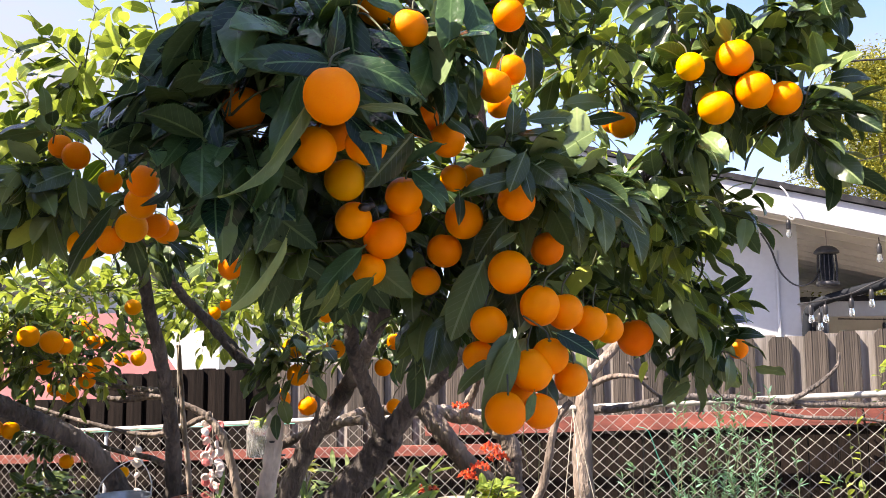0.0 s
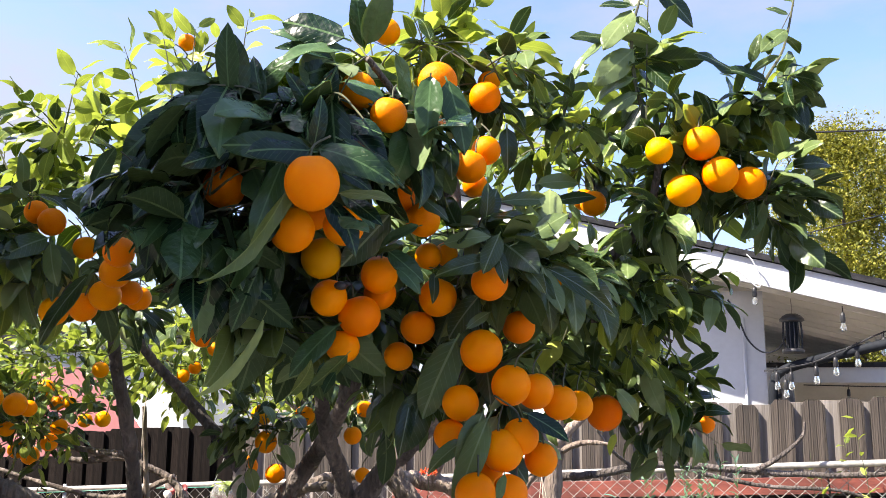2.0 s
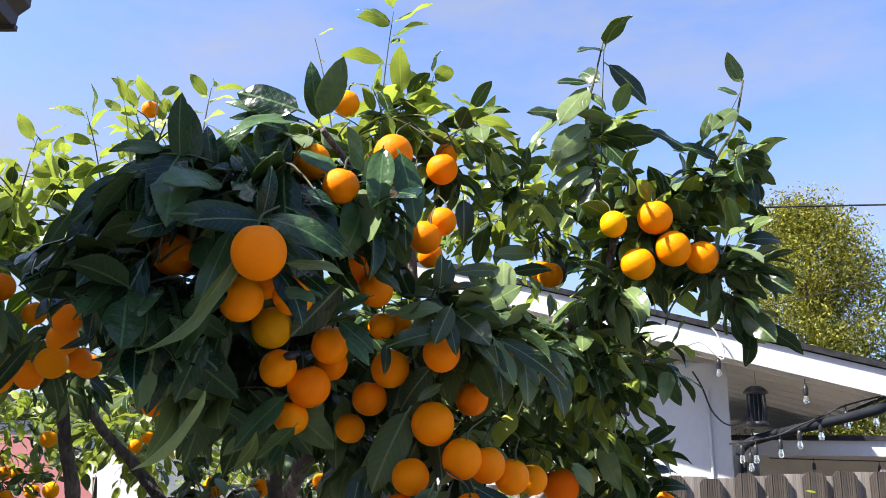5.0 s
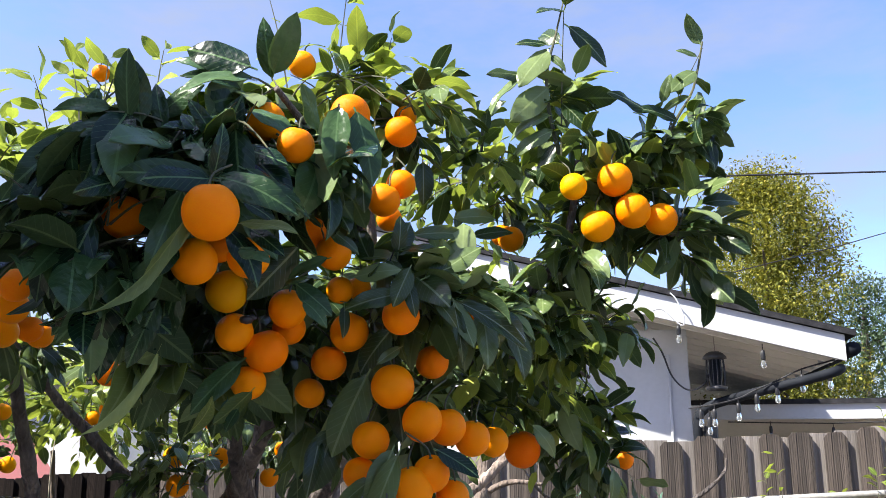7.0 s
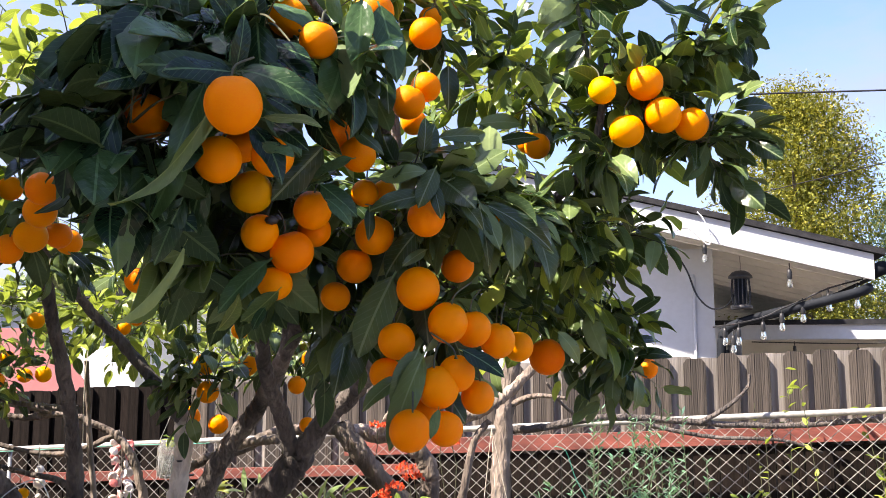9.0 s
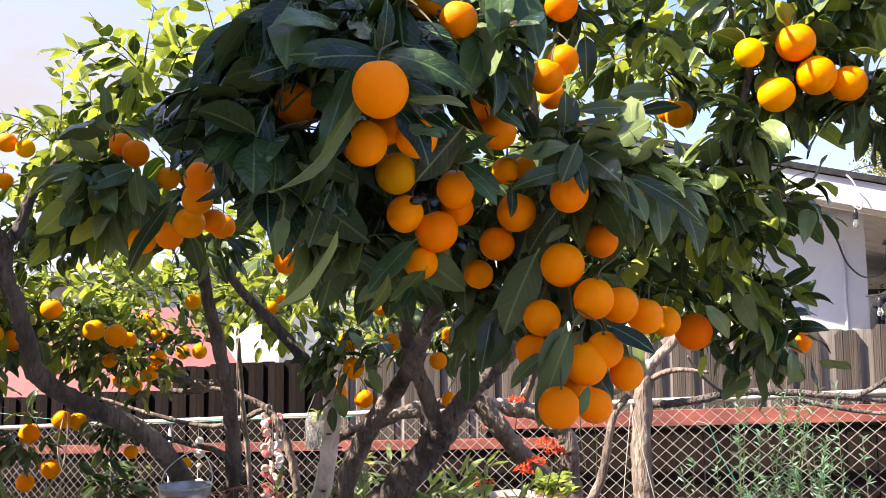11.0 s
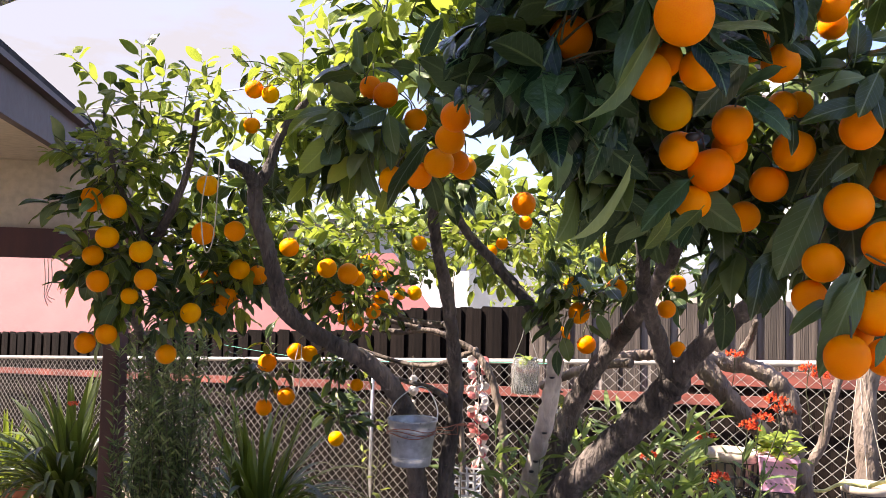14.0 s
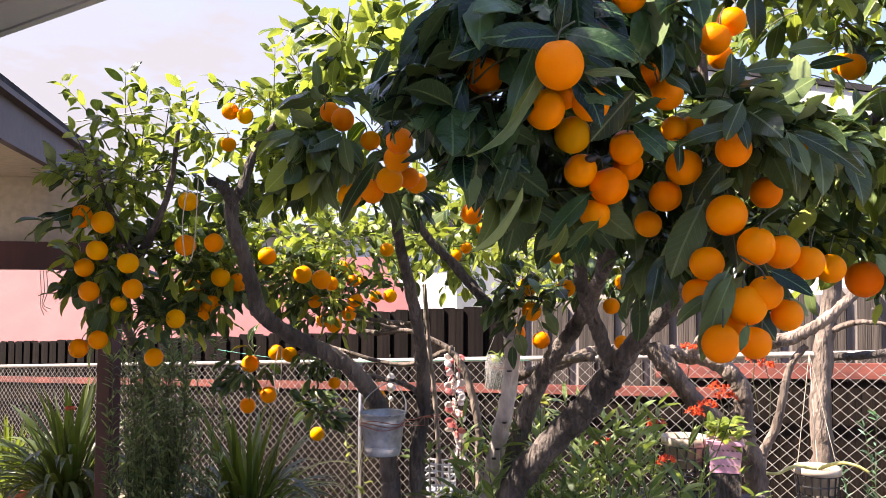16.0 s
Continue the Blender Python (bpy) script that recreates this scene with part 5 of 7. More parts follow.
crown.blade((0.470, 1.780, 2.308), (0.376, 1.754, 2.267), (0.11, -0.68, 0.33), 0.8, 4)
crown.blade((0.474, 1.780, 2.278), (0.422, 1.774, 2.193), (-0.14, -0.62, 0.83), 0.7, 0)
crown.blade((0.478, 1.780, 2.323), (0.560, 1.728, 2.262), (0.17, -0.76, 0.61), 0.8, 0)
crown.blade((0.809, 1.780, 2.499), (0.765, 1.777, 2.521), (-0.14, -0.81, 0.52), 0.9, 0)
crown.blade((0.801, 1.780, 2.461), (0.728, 1.722, 2.408), (0.32, -0.42, 0.71), 0.9, 0)
crown.blade((0.721, 1.780, 2.384), (0.729, 1.741, 2.442), (-0.14, -0.74, 0.31), 0.8, 4)
crown.blade((0.688, 1.780, 2.359), (0.592, 1.726, 2.397), (0.14, -0.86, 0.63), 0.7, 2)
crown.blade((0.783, 1.780, 2.335), (0.864, 1.760, 2.400), (-0.29, -0.71, 0.87), 0.6, 0)
crown.blade((0.789, 1.780, 2.309), (0.816, 1.732, 2.233), (-0.11, -0.67, 0.46), 0.8, 2)
crown.blade((0.823, 1.780, 2.314), (0.819, 1.725, 2.224), (0.06, -0.68, 0.35), 0.6, 0)
crown.blade((0.751, 1.780, 2.341), (0.662, 1.739, 2.375), (-0.35, -0.87, 0.32), 0.8, 1)
crown.blade((0.770, 1.780, 2.374), (0.831, 1.761, 2.387), (0.09, -0.63, 0.61), 0.7, 0)
crown.blade((0.721, 1.780, 2.312), (0.639, 1.755, 2.317), (-0.3, -0.64, 0.74), 0.8, 1)
crown.blade((0.784, 1.780, 2.401), (0.713, 1.778, 2.372), (-0.02, -0.78, 0.49), 0.7, 3)
crown.blade((0.330, 1.900, 2.366), (0.242, 1.887, 2.343), (-0.05, -0.58, 0.5), 0.9, 1)
crown.blade((0.324, 1.900, 2.331), (0.218, 1.888, 2.294), (-0.37, -0.77, 0.37), 0.8, 1)
crown.blade((0.331, 1.900, 2.297), (0.376, 1.847, 2.256), (-0.07, -0.77, 0.43), 0.8, 2)
crown.blade((0.326, 1.900, 2.297), (0.281, 1.846, 2.219), (0.05, -0.4, 0.48), 0.8, 0)
# whorls on top of the house side
crown.blade((-0.144, 1.300, 2.188), (-0.217, 1.260, 2.235), (-0.0, -0.77, 0.31), 0.78, 4)
crown.blade((-0.134, 1.300, 2.175), (-0.213, 1.260, 2.202), (0.24, -0.52, 0.37), 0.7150000000000001, 3)
crown.blade((-0.300, 1.300, 2.120), (-0.395, 1.260, 2.123), (0.18, -0.61, 0.61), 0.7150000000000001, 4)
crown.blade((-0.290, 1.300, 2.094), (-0.373, 1.260, 2.091), (-0.17, -0.56, 0.6), 0.78, 2)
crown.blade((-0.257, 1.300, 2.127), (-0.188, 1.260, 2.172), (0.25, -0.51, 0.24), 0.9099999999999999, 2)
crown.blade((-0.106, 1.300, 2.069), (-0.014, 1.260, 2.032), (0.28, -0.6, 0.22), 0.7150000000000001, 4)
crown.blade((-0.150, 1.300, 2.087), (-0.131, 1.260, 2.132), (-0.22, -0.51, 0.53), 0.78, 0)
# large leaves behind and beside the hanging fruit
crown.blade((0.070, 1.520, 1.758), (0.002, 1.500, 1.626), (-0.16, -0.61, 0.15), 1.0, 0)
crown.blade((0.016, 1.550, 1.672), (-0.019, 1.530, 1.564), (0.12, -0.87, 0.2), 1.15, 2)
crown.blade((0.088, 1.560, 1.707), (0.057, 1.550, 1.628), (0.3, -0.84, 0.36), 1.0, 4)
crown.blade((0.120, 1.540, 1.744), (0.139, 1.560, 1.637), (-0.02, -0.76, 0.3), 0.9, 0)
crown.blade((0.144, 1.560, 1.628), (0.093, 1.550, 1.541), (-0.18, -0.65, 0.14), 1.0, 2)
crown.blade((0.185, 1.460, 1.636), (0.254, 1.440, 1.604), (-0.16, -0.89, 0.21), 0.7, 1)
crown.blade((0.225, 1.600, 1.708), (0.268, 1.600, 1.627), (-0.06, -0.63, 0.25), 0.9, 0)
crown.blade((0.175, 1.570, 1.667), (0.214, 1.580, 1.588), (-0.23, -0.82, 0.5), 0.9, 4)
crown.blade((-0.122, 1.360, 1.697), (-0.142, 1.350, 1.666), (-0.26, -0.71, 0.25), 1.1, 0)
crown.blade((0.046, 1.450, 1.915), (0.120, 1.420, 1.934), (0.1, -0.8, 0.38), 1.0, 0)
crown.blade((0.134, 1.400, 1.922), (0.105, 1.380, 1.859), (-0.0, -0.71, 0.46), 1.0, 2)
crown.blade((0.211, 1.440, 1.865), (0.228, 1.420, 1.770), (0.05, -0.86, 0.13), 0.7, 3)
crown.blade((0.218, 1.460, 1.878), (0.347, 1.420, 1.819), (0.27, -0.75, 0.18), 0.55, 1)
crown.blade((0.120, 1.500, 1.964), (0.129, 1.480, 2.033), (0.27, -0.73, 0.39), 0.9, 0)
crown.blade((0.149, 1.550, 2.012), (0.265, 1.550, 2.036), (0.23, -0.81, 0.24), 0.6, 1)
crown.blade((-0.101, 1.140, 1.892), (-0.062, 1.100, 1.874), (0.23, -0.86, 0.41), 1.0, 2)
crown.blade((-0.092, 1.160, 1.923), (-0.048, 1.120, 1.888), (-0.24, -0.69, 0.38), 0.8, 0)
crown.blade((-0.029, 1.300, 1.850), (0.012, 1.280, 1.826), (0.27, -0.65, 0.3), 1.1, 4)
crown.blade((-0.023, 1.300, 1.884), (-0.076, 1.320, 1.880), (-0.18, -0.85, 0.31), 0.6, 1)
crown.blade((0.183, 1.440, 1.634), (0.248, 1.420, 1.607), (0.01, -0.88, 0.46), 0.75, 0, True)
# pale yellowish leaves
crown.blade((-0.169, 1.130, 1.936), (-0.228, 1.080, 1.741), (0.3, 0.8, -0.3), 0.42, 1, True)
crown.blade((-0.199, 1.150, 1.758), (-0.248, 1.120, 1.634), (0.5, 0.7, -0.2), 0.2, 3, True)
crown.blade((-0.103, 1.140, 1.925), (-0.028, 1.100, 1.922), (-0.1, -0.6, 0.8), 0.95, 0, True)
crown.blade((-0.189, 1.350, 1.663), (-0.132, 1.330, 1.712), (0.3, 0.8, -0.3), 0.8, 1, True)
crown.blade((-0.108, 1.400, 1.726), (-0.158, 1.380, 1.668), (0.3, 0.8, -0.3), 0.8, 2, True)
crown.lobe((-0.898, 3.600, 1.736), (0.395, 0.300, 0.116), 30, 0.0656, droop=0.3, young=0.7, length=0.14)
crown.lobe((-0.977, 3.300, 1.984), (0.257, 0.300, 0.129), 24, 0.0656, droop=0.3, young=0.7, length=0.14)
crown.lobe((-0.365, 3.400, 1.770), (0.263, 0.300, 0.110), 19, 0.0656, droop=0.3, young=0.6, length=0.14)
crown.lobe((-0.419, 3.400, 1.808), (0.241, 0.200, 0.088), 11, 0.0656, droop=0.3, young=0.6, length=0.12)
crown.lobe((0.522, 2.250, 1.825), (0.150, 0.120, 0.082), 12, 0.09, young=0.35, droop=0.6, leaves=8, length=0.11)
crown.lobe((0.511, 2.450, 1.711), (0.134, 0.120, 0.082), 15, 0.0738, young=0.35, droop=0.7, leaves=8, length=0.11)
crown.lobe((0.593, 2.200, 1.700), (0.092, 0.100, 0.079), 8, 0.09, young=0.35, droop=0.6, leaves=8, length=0.11)
crown.lobe((0.388, 2.300, 1.845), (0.085, 0.100, 0.099), 8, 0.09, young=0.3, droop=0.6, leaves=8, length=0.11)
crown.sprig((-0.460, 2.000, 2.209), (-0.09, 0.00, 1.00), 0.173, 12, 0.08, droop=0.2, young=1)
crown.lobe((-0.542, 2.100, 2.328), (0.056, 0.120, 0.085), 6, 0.085, droop=0.2, young=0.7, leaves=8, length=0.12)
crown.lobe((-0.748, 2.200, 2.189), (0.119, 0.150, 0.067), 8, 0.085, droop=0.3, young=0.6, leaves=8, length=0.12)
crown.lobe((-0.199, 1.800, 2.007), (0.128, 0.100, 0.105), 22, 0.1, droop=0.7, leaves=8, length=0.1)
crown.lobe((0.208, 2.000, 1.790), (0.111, 0.100, 0.074), 16, 0.095, droop=0.7, leaves=8, length=0.1)
crown.lobe((-0.054, 2.000, 1.843), (0.139, 0.120, 0.076), 20, 0.095, droop=0.7, leaves=8, length=0.1)
crown.sprig((-0.712, 2.200, 2.343), (-0.28, 0.00, 0.96), 0.242, 12, 0.085, droop=0.2, young=1)
crown.sprig((-0.830, 2.300, 2.340), (-0.41, 0.00, 0.91), 0.172, 10, 0.085, droop=0.2, young=1)
crown.sprig((-0.572, 2.100, 2.405), (0.02, 0.00, 1.00), 0.175, 10, 0.08, droop=0.2, young=1)
crown.sprig((-0.448, 2.100, 2.486), (0.09, 0.00, 1.00), 0.124, 8, 0.075, droop=0.2, young=1)
crown.lobe((-0.812, 2.400, 2.422), (0.127, 0.150, 0.079), 7, 0.0697, droop=0.3, young=0.8, leaves=8, length=0.12)
crown.lobe((0.311, 2.100, 1.717), (0.080, 0.080, 0.054), 9, 0.09, droop=0.6, leaves=8, length=0.1)
crown.lobe((0.280, 2.200, 2.559), (0.108, 0.120, 0.092), 4, 0.085, droop=0.3, young=0.6, leaves=8, length=0.12)
crown.lobe((0.460, 2.100, 2.371), (0.087, 0.120, 0.087), 5, 0.09, droop=0.3, young=0.4, leaves=8, length=0.12)

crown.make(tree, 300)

# ---- second orange tree with the bucket ----
tree_b = thing("orange_tree", "orange tree with a bent grey limb, sunlit leaves and hanging bucket", "tree")
part("trunk", limb([(-1.0, 2.85, -0.05), (-1.0, 2.84, 0.4), (-0.967, 2.8, 0.862), (-0.967, 2.78, 0.971), (-0.978, 2.74, 1.149), (-1.005, 2.72, 1.219), (-1.038, 2.66, 1.298), (-1.097, 2.62, 1.358), (-1.189, 2.55, 1.417), (-1.251, 2.45, 1.477), (-1.279, 2.38, 1.534), (-1.277, 2.34, 1.598), (-1.291, 2.3, 1.704), (-1.311, 2.27, 1.794), (-1.308, 2.25, 1.881)], 0.035, 0.021, 14, 21), M_BARK, tree_b, "smooth bent grey trunk", True)
part("limb", limb([(-1.307, 2.25, 1.870), (-1.311, 2.2, 1.910), (-1.337, 2.16, 1.923)], 0.021, 0.013, 10, 22), M_BARK, tree_b, "short cut limb stub", True)
part("limb", limb([(-1.305, 2.25, 1.874), (-1.275, 2.26, 1.916), (-1.252, 2.28, 2.015), (-1.2, 2.3, 2.10), (-1.1, 2.3, 2.2)], 0.020, 0.008, 10, 23), M_BARK, tree_b, smooth=True)
part("trunk", limb([(-0.88, 2.9, -0.05), (-0.88, 2.88, 0.4), (-0.882, 2.85, 0.852), (-0.878, 2.82, 1.022), (-0.842, 2.78, 1.208), (-0.833, 2.7, 1.411), (-0.839, 2.6, 1.613), (-0.853, 2.5, 1.804), (-0.80, 2.35, 2.0), (-0.74, 2.2, 2.08)], 0.034, 0.012, 12, 24), M_BARK, tree_b, "upright grey trunk", True)
part("limb", limb([(-0.915, 3.12, 1.12), (-1.05, 3.3, 1.19), (-1.25, 3.4, 1.22), (-1.5, 3.4, 1.30)], 0.016, 0.006, 8, 25), M_BARK, tree_b, smooth=True)
part("limb", limb([(-0.93, 3.04, 1.46), (-1.08, 3.2, 1.46), (-1.25, 3.25, 1.48), (-1.42, 3.1, 1.55)], 0.014, 0.005, 8, 26), M_BARK, tree_b, smooth=True)
part("limb", limb([(-1.24, 2.8, 1.40), (-1.38, 2.95, 1.36), (-1.5, 2.95, 1.32)], 0.010, 0.004, 8, 27), M_BARK, tree_b, smooth=True)
crown = Crown(12)
crown.lobe((-1.293, 2.600, 2.039), (0.149, 0.250, 0.149), 27, 0.0697, droop=0.3, young=0.8, leaves=8, length=0.13)
crown.lobe((-1.414, 2.400, 2.098), (0.140, 0.200, 0.070), 15, 0.0697, droop=0.3, young=0.8, leaves=8, length=0.12)
crown.lobe((-1.151, 2.400, 2.159), (0.085, 0.150, 0.120), 12, 0.0615, droop=0.2, young=0.7, leaves=8, length=0.12)
crown.lobe((-1.321, 3.100, 1.791), (0.239, 0.300, 0.195), 43, 0.0656, droop=0.3, young=0.85, leaves=8, length=0.13)
crown.lobe((-1.548, 3.200, 1.613), (0.204, 0.200, 0.136), 35, 0.0615, droop=0.3, young=0.7, leaves=8, length=0.12)
crown.lobe((-1.612, 2.750, 1.766), (0.160, 0.250, 0.160), 49, 0.0656, droop=0.3, young=0.7, leaves=8, length=0.12)
crown.lobe((-0.810, 3.200, 1.758), (0.193, 0.300, 0.128), 20, 0.0656, droop=0.3, young=0.85, leaves=8, length=0.12)
crown.sprig((-1.245, 2.400, 2.162), (0.01, 0.00, 1.00), 0.228, 11, 0.07, droop=0.1, young=1)
crown.sprig((-1.162, 2.400, 2.194), (0.02, 0.00, 1.00), 0.173, 11, 0.07, droop=0.1, young=1)
crown.sprig((-1.495, 2.300, 2.133), (-0.19, 0.00, 0.98), 0.123, 11, 0.07, droop=0.1, young=1)
crown.lobe((-1.557, 2.850, 1.293), (0.061, 0.060, 0.071), 9, 0.0697, droop=0.6, length=0.09)
crown.lobe((-1.348, 3.050, 1.096), (0.064, 0.060, 0.042), 8, 0.0697, droop=0.4, length=0.08)
crown.lobe((-1.334, 3.000, 1.301), (0.126, 0.060, 0.042), 9, 0.0574, droop=0.5, length=0.09)
crown.lobe((-1.320, 3.000, 1.574), (0.168, 0.150, 0.105), 35, 0.0615, droop=0.5, young=0.15, leaves=8, length=0.11)
crown.lobe((-1.608, 2.600, 1.605), (0.114, 0.120, 0.114), 20, 0.080, droop=0.5, young=0.15, leaves=8, length=0.1)
crown.lobe((-1.628, 2.400, 1.496), (0.071, 0.100, 0.053), 11, 0.0656, droop=0.5, young=0.1, leaves=7, length=0.1)
crown.lobe((-1.395, 2.450, 1.910), (0.124, 0.150, 0.089), 16, 0.0738, droop=0.4, young=0.35, leaves=8, length=0.11)
crown.lobe((-1.284, 2.400, 2.216), (0.104, 0.120, 0.069), 8, 0.0656, droop=0.1, young=0.8, leaves=8, length=0.12)
crown.lobe((-1.288, 3.200, 1.567), (0.258, 0.200, 0.129), 30, 0.0656, droop=0.4, young=0.35, leaves=8, length=0.12)
crown.lobe((-1.374, 2.850, 1.637), (0.213, 0.150, 0.116), 19, 0.0656, droop=0.4, young=0.35, leaves=8, length=0.11)
crown.lobe((-1.410, 3.600, 1.796), (0.298, 0.200, 0.138), 22, 0.0697, droop=0.3, young=0.6, leaves=8, length=0.12)
crown.sprig((-0.875, 2.400, 2.245), (-0.08, 0.00, 1.00), 0.169, 9, 0.075, droop=0.2, young=1)
crown.sprig((-1.002, 2.400, 2.182), (-0.07, 0.00, 1.00), 0.204, 10, 0.075, droop=0.2, young=1)

crown.make(tree_b, 0)

# ---- third small orange tree beside the post ----
tree_c = thing("orange_tree", "small orange tree with sunlit leaves beside the patio post", "tree")
part("trunk", limb([(-2.66, 4.0, -0.2), (-2.70, 3.98, 0.7), (-2.62, 3.72, 1.2), (-2.1, 2.8, 1.52), (-1.72, 2.36, 1.72)], 0.024, 0.016, 10, 31), M_BARK, tree_c, smooth=True)
part("limb", limb([(-1.74, 2.38, 1.68), (-1.62, 2.3, 1.78), (-1.56, 2.3, 1.92), (-1.50, 2.25, 2.1)], 0.017, 0.007, 10, 32), M_BARK, tree_c, smooth=True)
part("limb", limb([(-1.72, 2.36, 1.70), (-1.80, 2.3, 1.90), (-1.82, 2.25, 2.1)], 0.012, 0.005, 8, 33), M_BARK, tree_c, smooth=True)
crown = Crown(13)
crown.lobe((-1.758, 2.350, 1.972), (0.169, 0.220, 0.107), 41, 0.0574, droop=0.3, young=0.8, leaves=9, length=0.12)
crown.lobe((-1.859, 2.380, 1.669), (0.118, 0.120, 0.172), 34, 0.084, droop=0.6, young=0.45, leaves=8, length=0.1)
crown.lobe((-1.659, 2.500, 1.713), (0.111, 0.180, 0.148), 20, 0.082, droop=0.5, young=0.45, leaves=8, length=0.1)
crown.sprig((-1.788, 2.300, 2.054), (-0.64, 0.00, 0.77), 0.313, 14, 0.068, droop=0.1, young=0.8)
crown.sprig((-1.727, 2.300, 2.052), (-0.03, 0.00, 1.00), 0.248, 16, 0.068, droop=0.1, young=0.8)
crown.sprig((-1.667, 2.300, 2.051), (0.10, 0.00, 0.99), 0.202, 14, 0.068, droop=0.1, young=0.8)
crown.sprig((-1.587, 2.300, 2.032), (0.13, 0.00, 0.99), 0.173, 13, 0.068, droop=0.1, young=0.8)
crown.lobe((-1.824, 2.250, 1.889), (0.104, 0.120, 0.104), 9, 0.085, droop=0.4, young=0.45, leaves=8, length=0.11)
crown.lobe((-1.649, 2.300, 2.103), (0.121, 0.120, 0.087), 5, 0.075, droop=0.2, young=0.8, leaves=8, length=0.12)
crown.lobe((-1.609, 2.620, 1.596), (0.200, 0.120, 0.109), 23, 0.082, droop=0.4, young=0.35, leaves=8, length=0.11)

crown.make(tree_c, 0)

# ---- galvanised bucket ----
BK = Vector((-0.937, 2.62, 1.047))
bucket = thing("bucket", "small galvanised steel bucket hanging from the bent tree limb", "bucket", at=BK)
bk = Build().lathe([(0.0, 0.0), (0.066, 0.0), (0.069, 0.004), (0.0715, 0.03), (0.0705, 0.034), (0.0725, 0.04), (0.082, 0.125), (0.0845, 0.129), (0.0825, 0.134), (0.0855, 0.139), (0.0835, 0.144), (0.0885, 0.176), (0.092, 0.18), (0.0915, 0.186), (0.0865, 0.184), (0.0855, 0.176), (0.066, 0.012), (0.0, 0.010)], 36)
pail = part("pail", bk, M_PAIL, bucket, "ribbed galvanised pail", True)
part("handle", Build().tube(smooth_line([(-0.088, 0, 0.17), (-0.085, 0.03, 0.23), (-0.05, 0.09, 0.28), (0.0, 0.12, 0.30), (0.045, 0.09, 0.27), (0.085, 0.03, 0.22), (0.088, 0, 0.17)], 4), 0.0022, 6), M_GALV, bucket, "thin wire handle", True)
for k in range(3):
    z = 0.150 - 0.012 * k
    pts = [Vector((0.092 * math.cos(a), 0.092 * math.sin(a), z + 0.008 * math.sin(3 * a + k))) for a in np.linspace(-3.4, 0.2, 16)]
    pts += [Vector((0.13 + 0.02 * k, 0.0, z + 0.01)), Vector((0.16, 0.03, z + 0.02 + 0.01 * k)), Vector((0.205, 0.10, z + 0.02)), Vector((0.19, 0.13, z + 0.01))]
    part("binding_wire", Build().tube(smooth_line(pts, 2), 0.0016, 5), M_COPPER, bucket, "copper wire binding")

for z, r in ((0.036, 0.0722), (0.122, 0.0822), (0.131, 0.0842), (0.140, 0.0852)):
    part("ridge", Build().tube([Vector((r * math.cos(a), r * math.sin(a), z)) for a in np.linspace(0, 6.283, 37)], 0.0026, 6, close=False), M_PAIL, pail, smooth=True)
bucket.scale = (0.86, 0.86, 0.76)

# ---- dead pale trunks and branches by the fence ----
def snag(label, lines, mat=None):
    ob = thing("dead_branch", label, "dead branch", "bare branches by the fence")
    for i, (pts, r0, r1) in enumerate(lines):
        part("branch" if i else "stem", limb(pts, r0, r1, 10, 50 + i, 8, 0.13), mat or M_DEAD, ob, smooth=True)
    return ob


snag("bare pale standing trunk in front of the chain link fence", [([(0.69, 4.4, -0.02), (0.69, 4.4, 0.4), (0.687, 4.4, 0.738), (0.683, 4.45, 1.034), (0.706, 4.48, 1.308), (0.743, 4.46, 1.586), (0.766, 4.46, 1.809)], 0.056, 0.040), ([(0.72, 4.46, 1.40), (0.85, 4.4, 1.45), (1.0, 4.35, 1.44)], 0.018, 0.008)])
snag("thick crooked pale cut trunk", [([(0.40, 3.76, -0.02), (0.38, 3.75, 0.4), (0.343, 3.74, 0.736), (0.297, 3.7, 0.929), (0.276, 3.7, 1.044), (0.279, 3.7, 1.162), (0.226, 3.7, 1.259), (0.131, 3.7, 1.309), (0.004, 3.72, 1.328), (-0.104, 3.75, 1.338)], 0.050, 0.030), ([(-0.099, 3.62, 1.366), (-0.018, 3.6, 1.268), (0.072, 3.62, 1.152), (0.219, 3.68, 1.017)], 0.042, 0.036), ([(0.06, 3.7, 1.31), (0.12, 3.66, 1.42), (0.14, 3.6, 1.50)], 0.022, 0.010)])
snag("thin grey forked branch", [([(0.37, 3.92, -0.02), (0.363, 3.9, 0.774), (0.374, 3.9, 0.897), (0.426, 3.9, 1.009), (0.460, 3.9, 1.170), (0.489, 3.9, 1.281), (0.554, 3.9, 1.363)], 0.024, 0.014), ([(0.402, 3.9, 1.372), (0.536, 3.9, 1.416), (0.639, 3.9, 1.484), (0.734, 3.92, 1.572), (0.83, 3.94, 1.66)], 0.030, 0.018)])
snag("long pale horizontal branch resting along the fence", [([(-0.566, 3.95, 1.228), (-0.486, 3.95, 1.262), (-0.394, 3.95, 1.306), (-0.264, 3.95, 1.325), (-0.109, 3.9, 1.327)], 0.027, 0.022)])
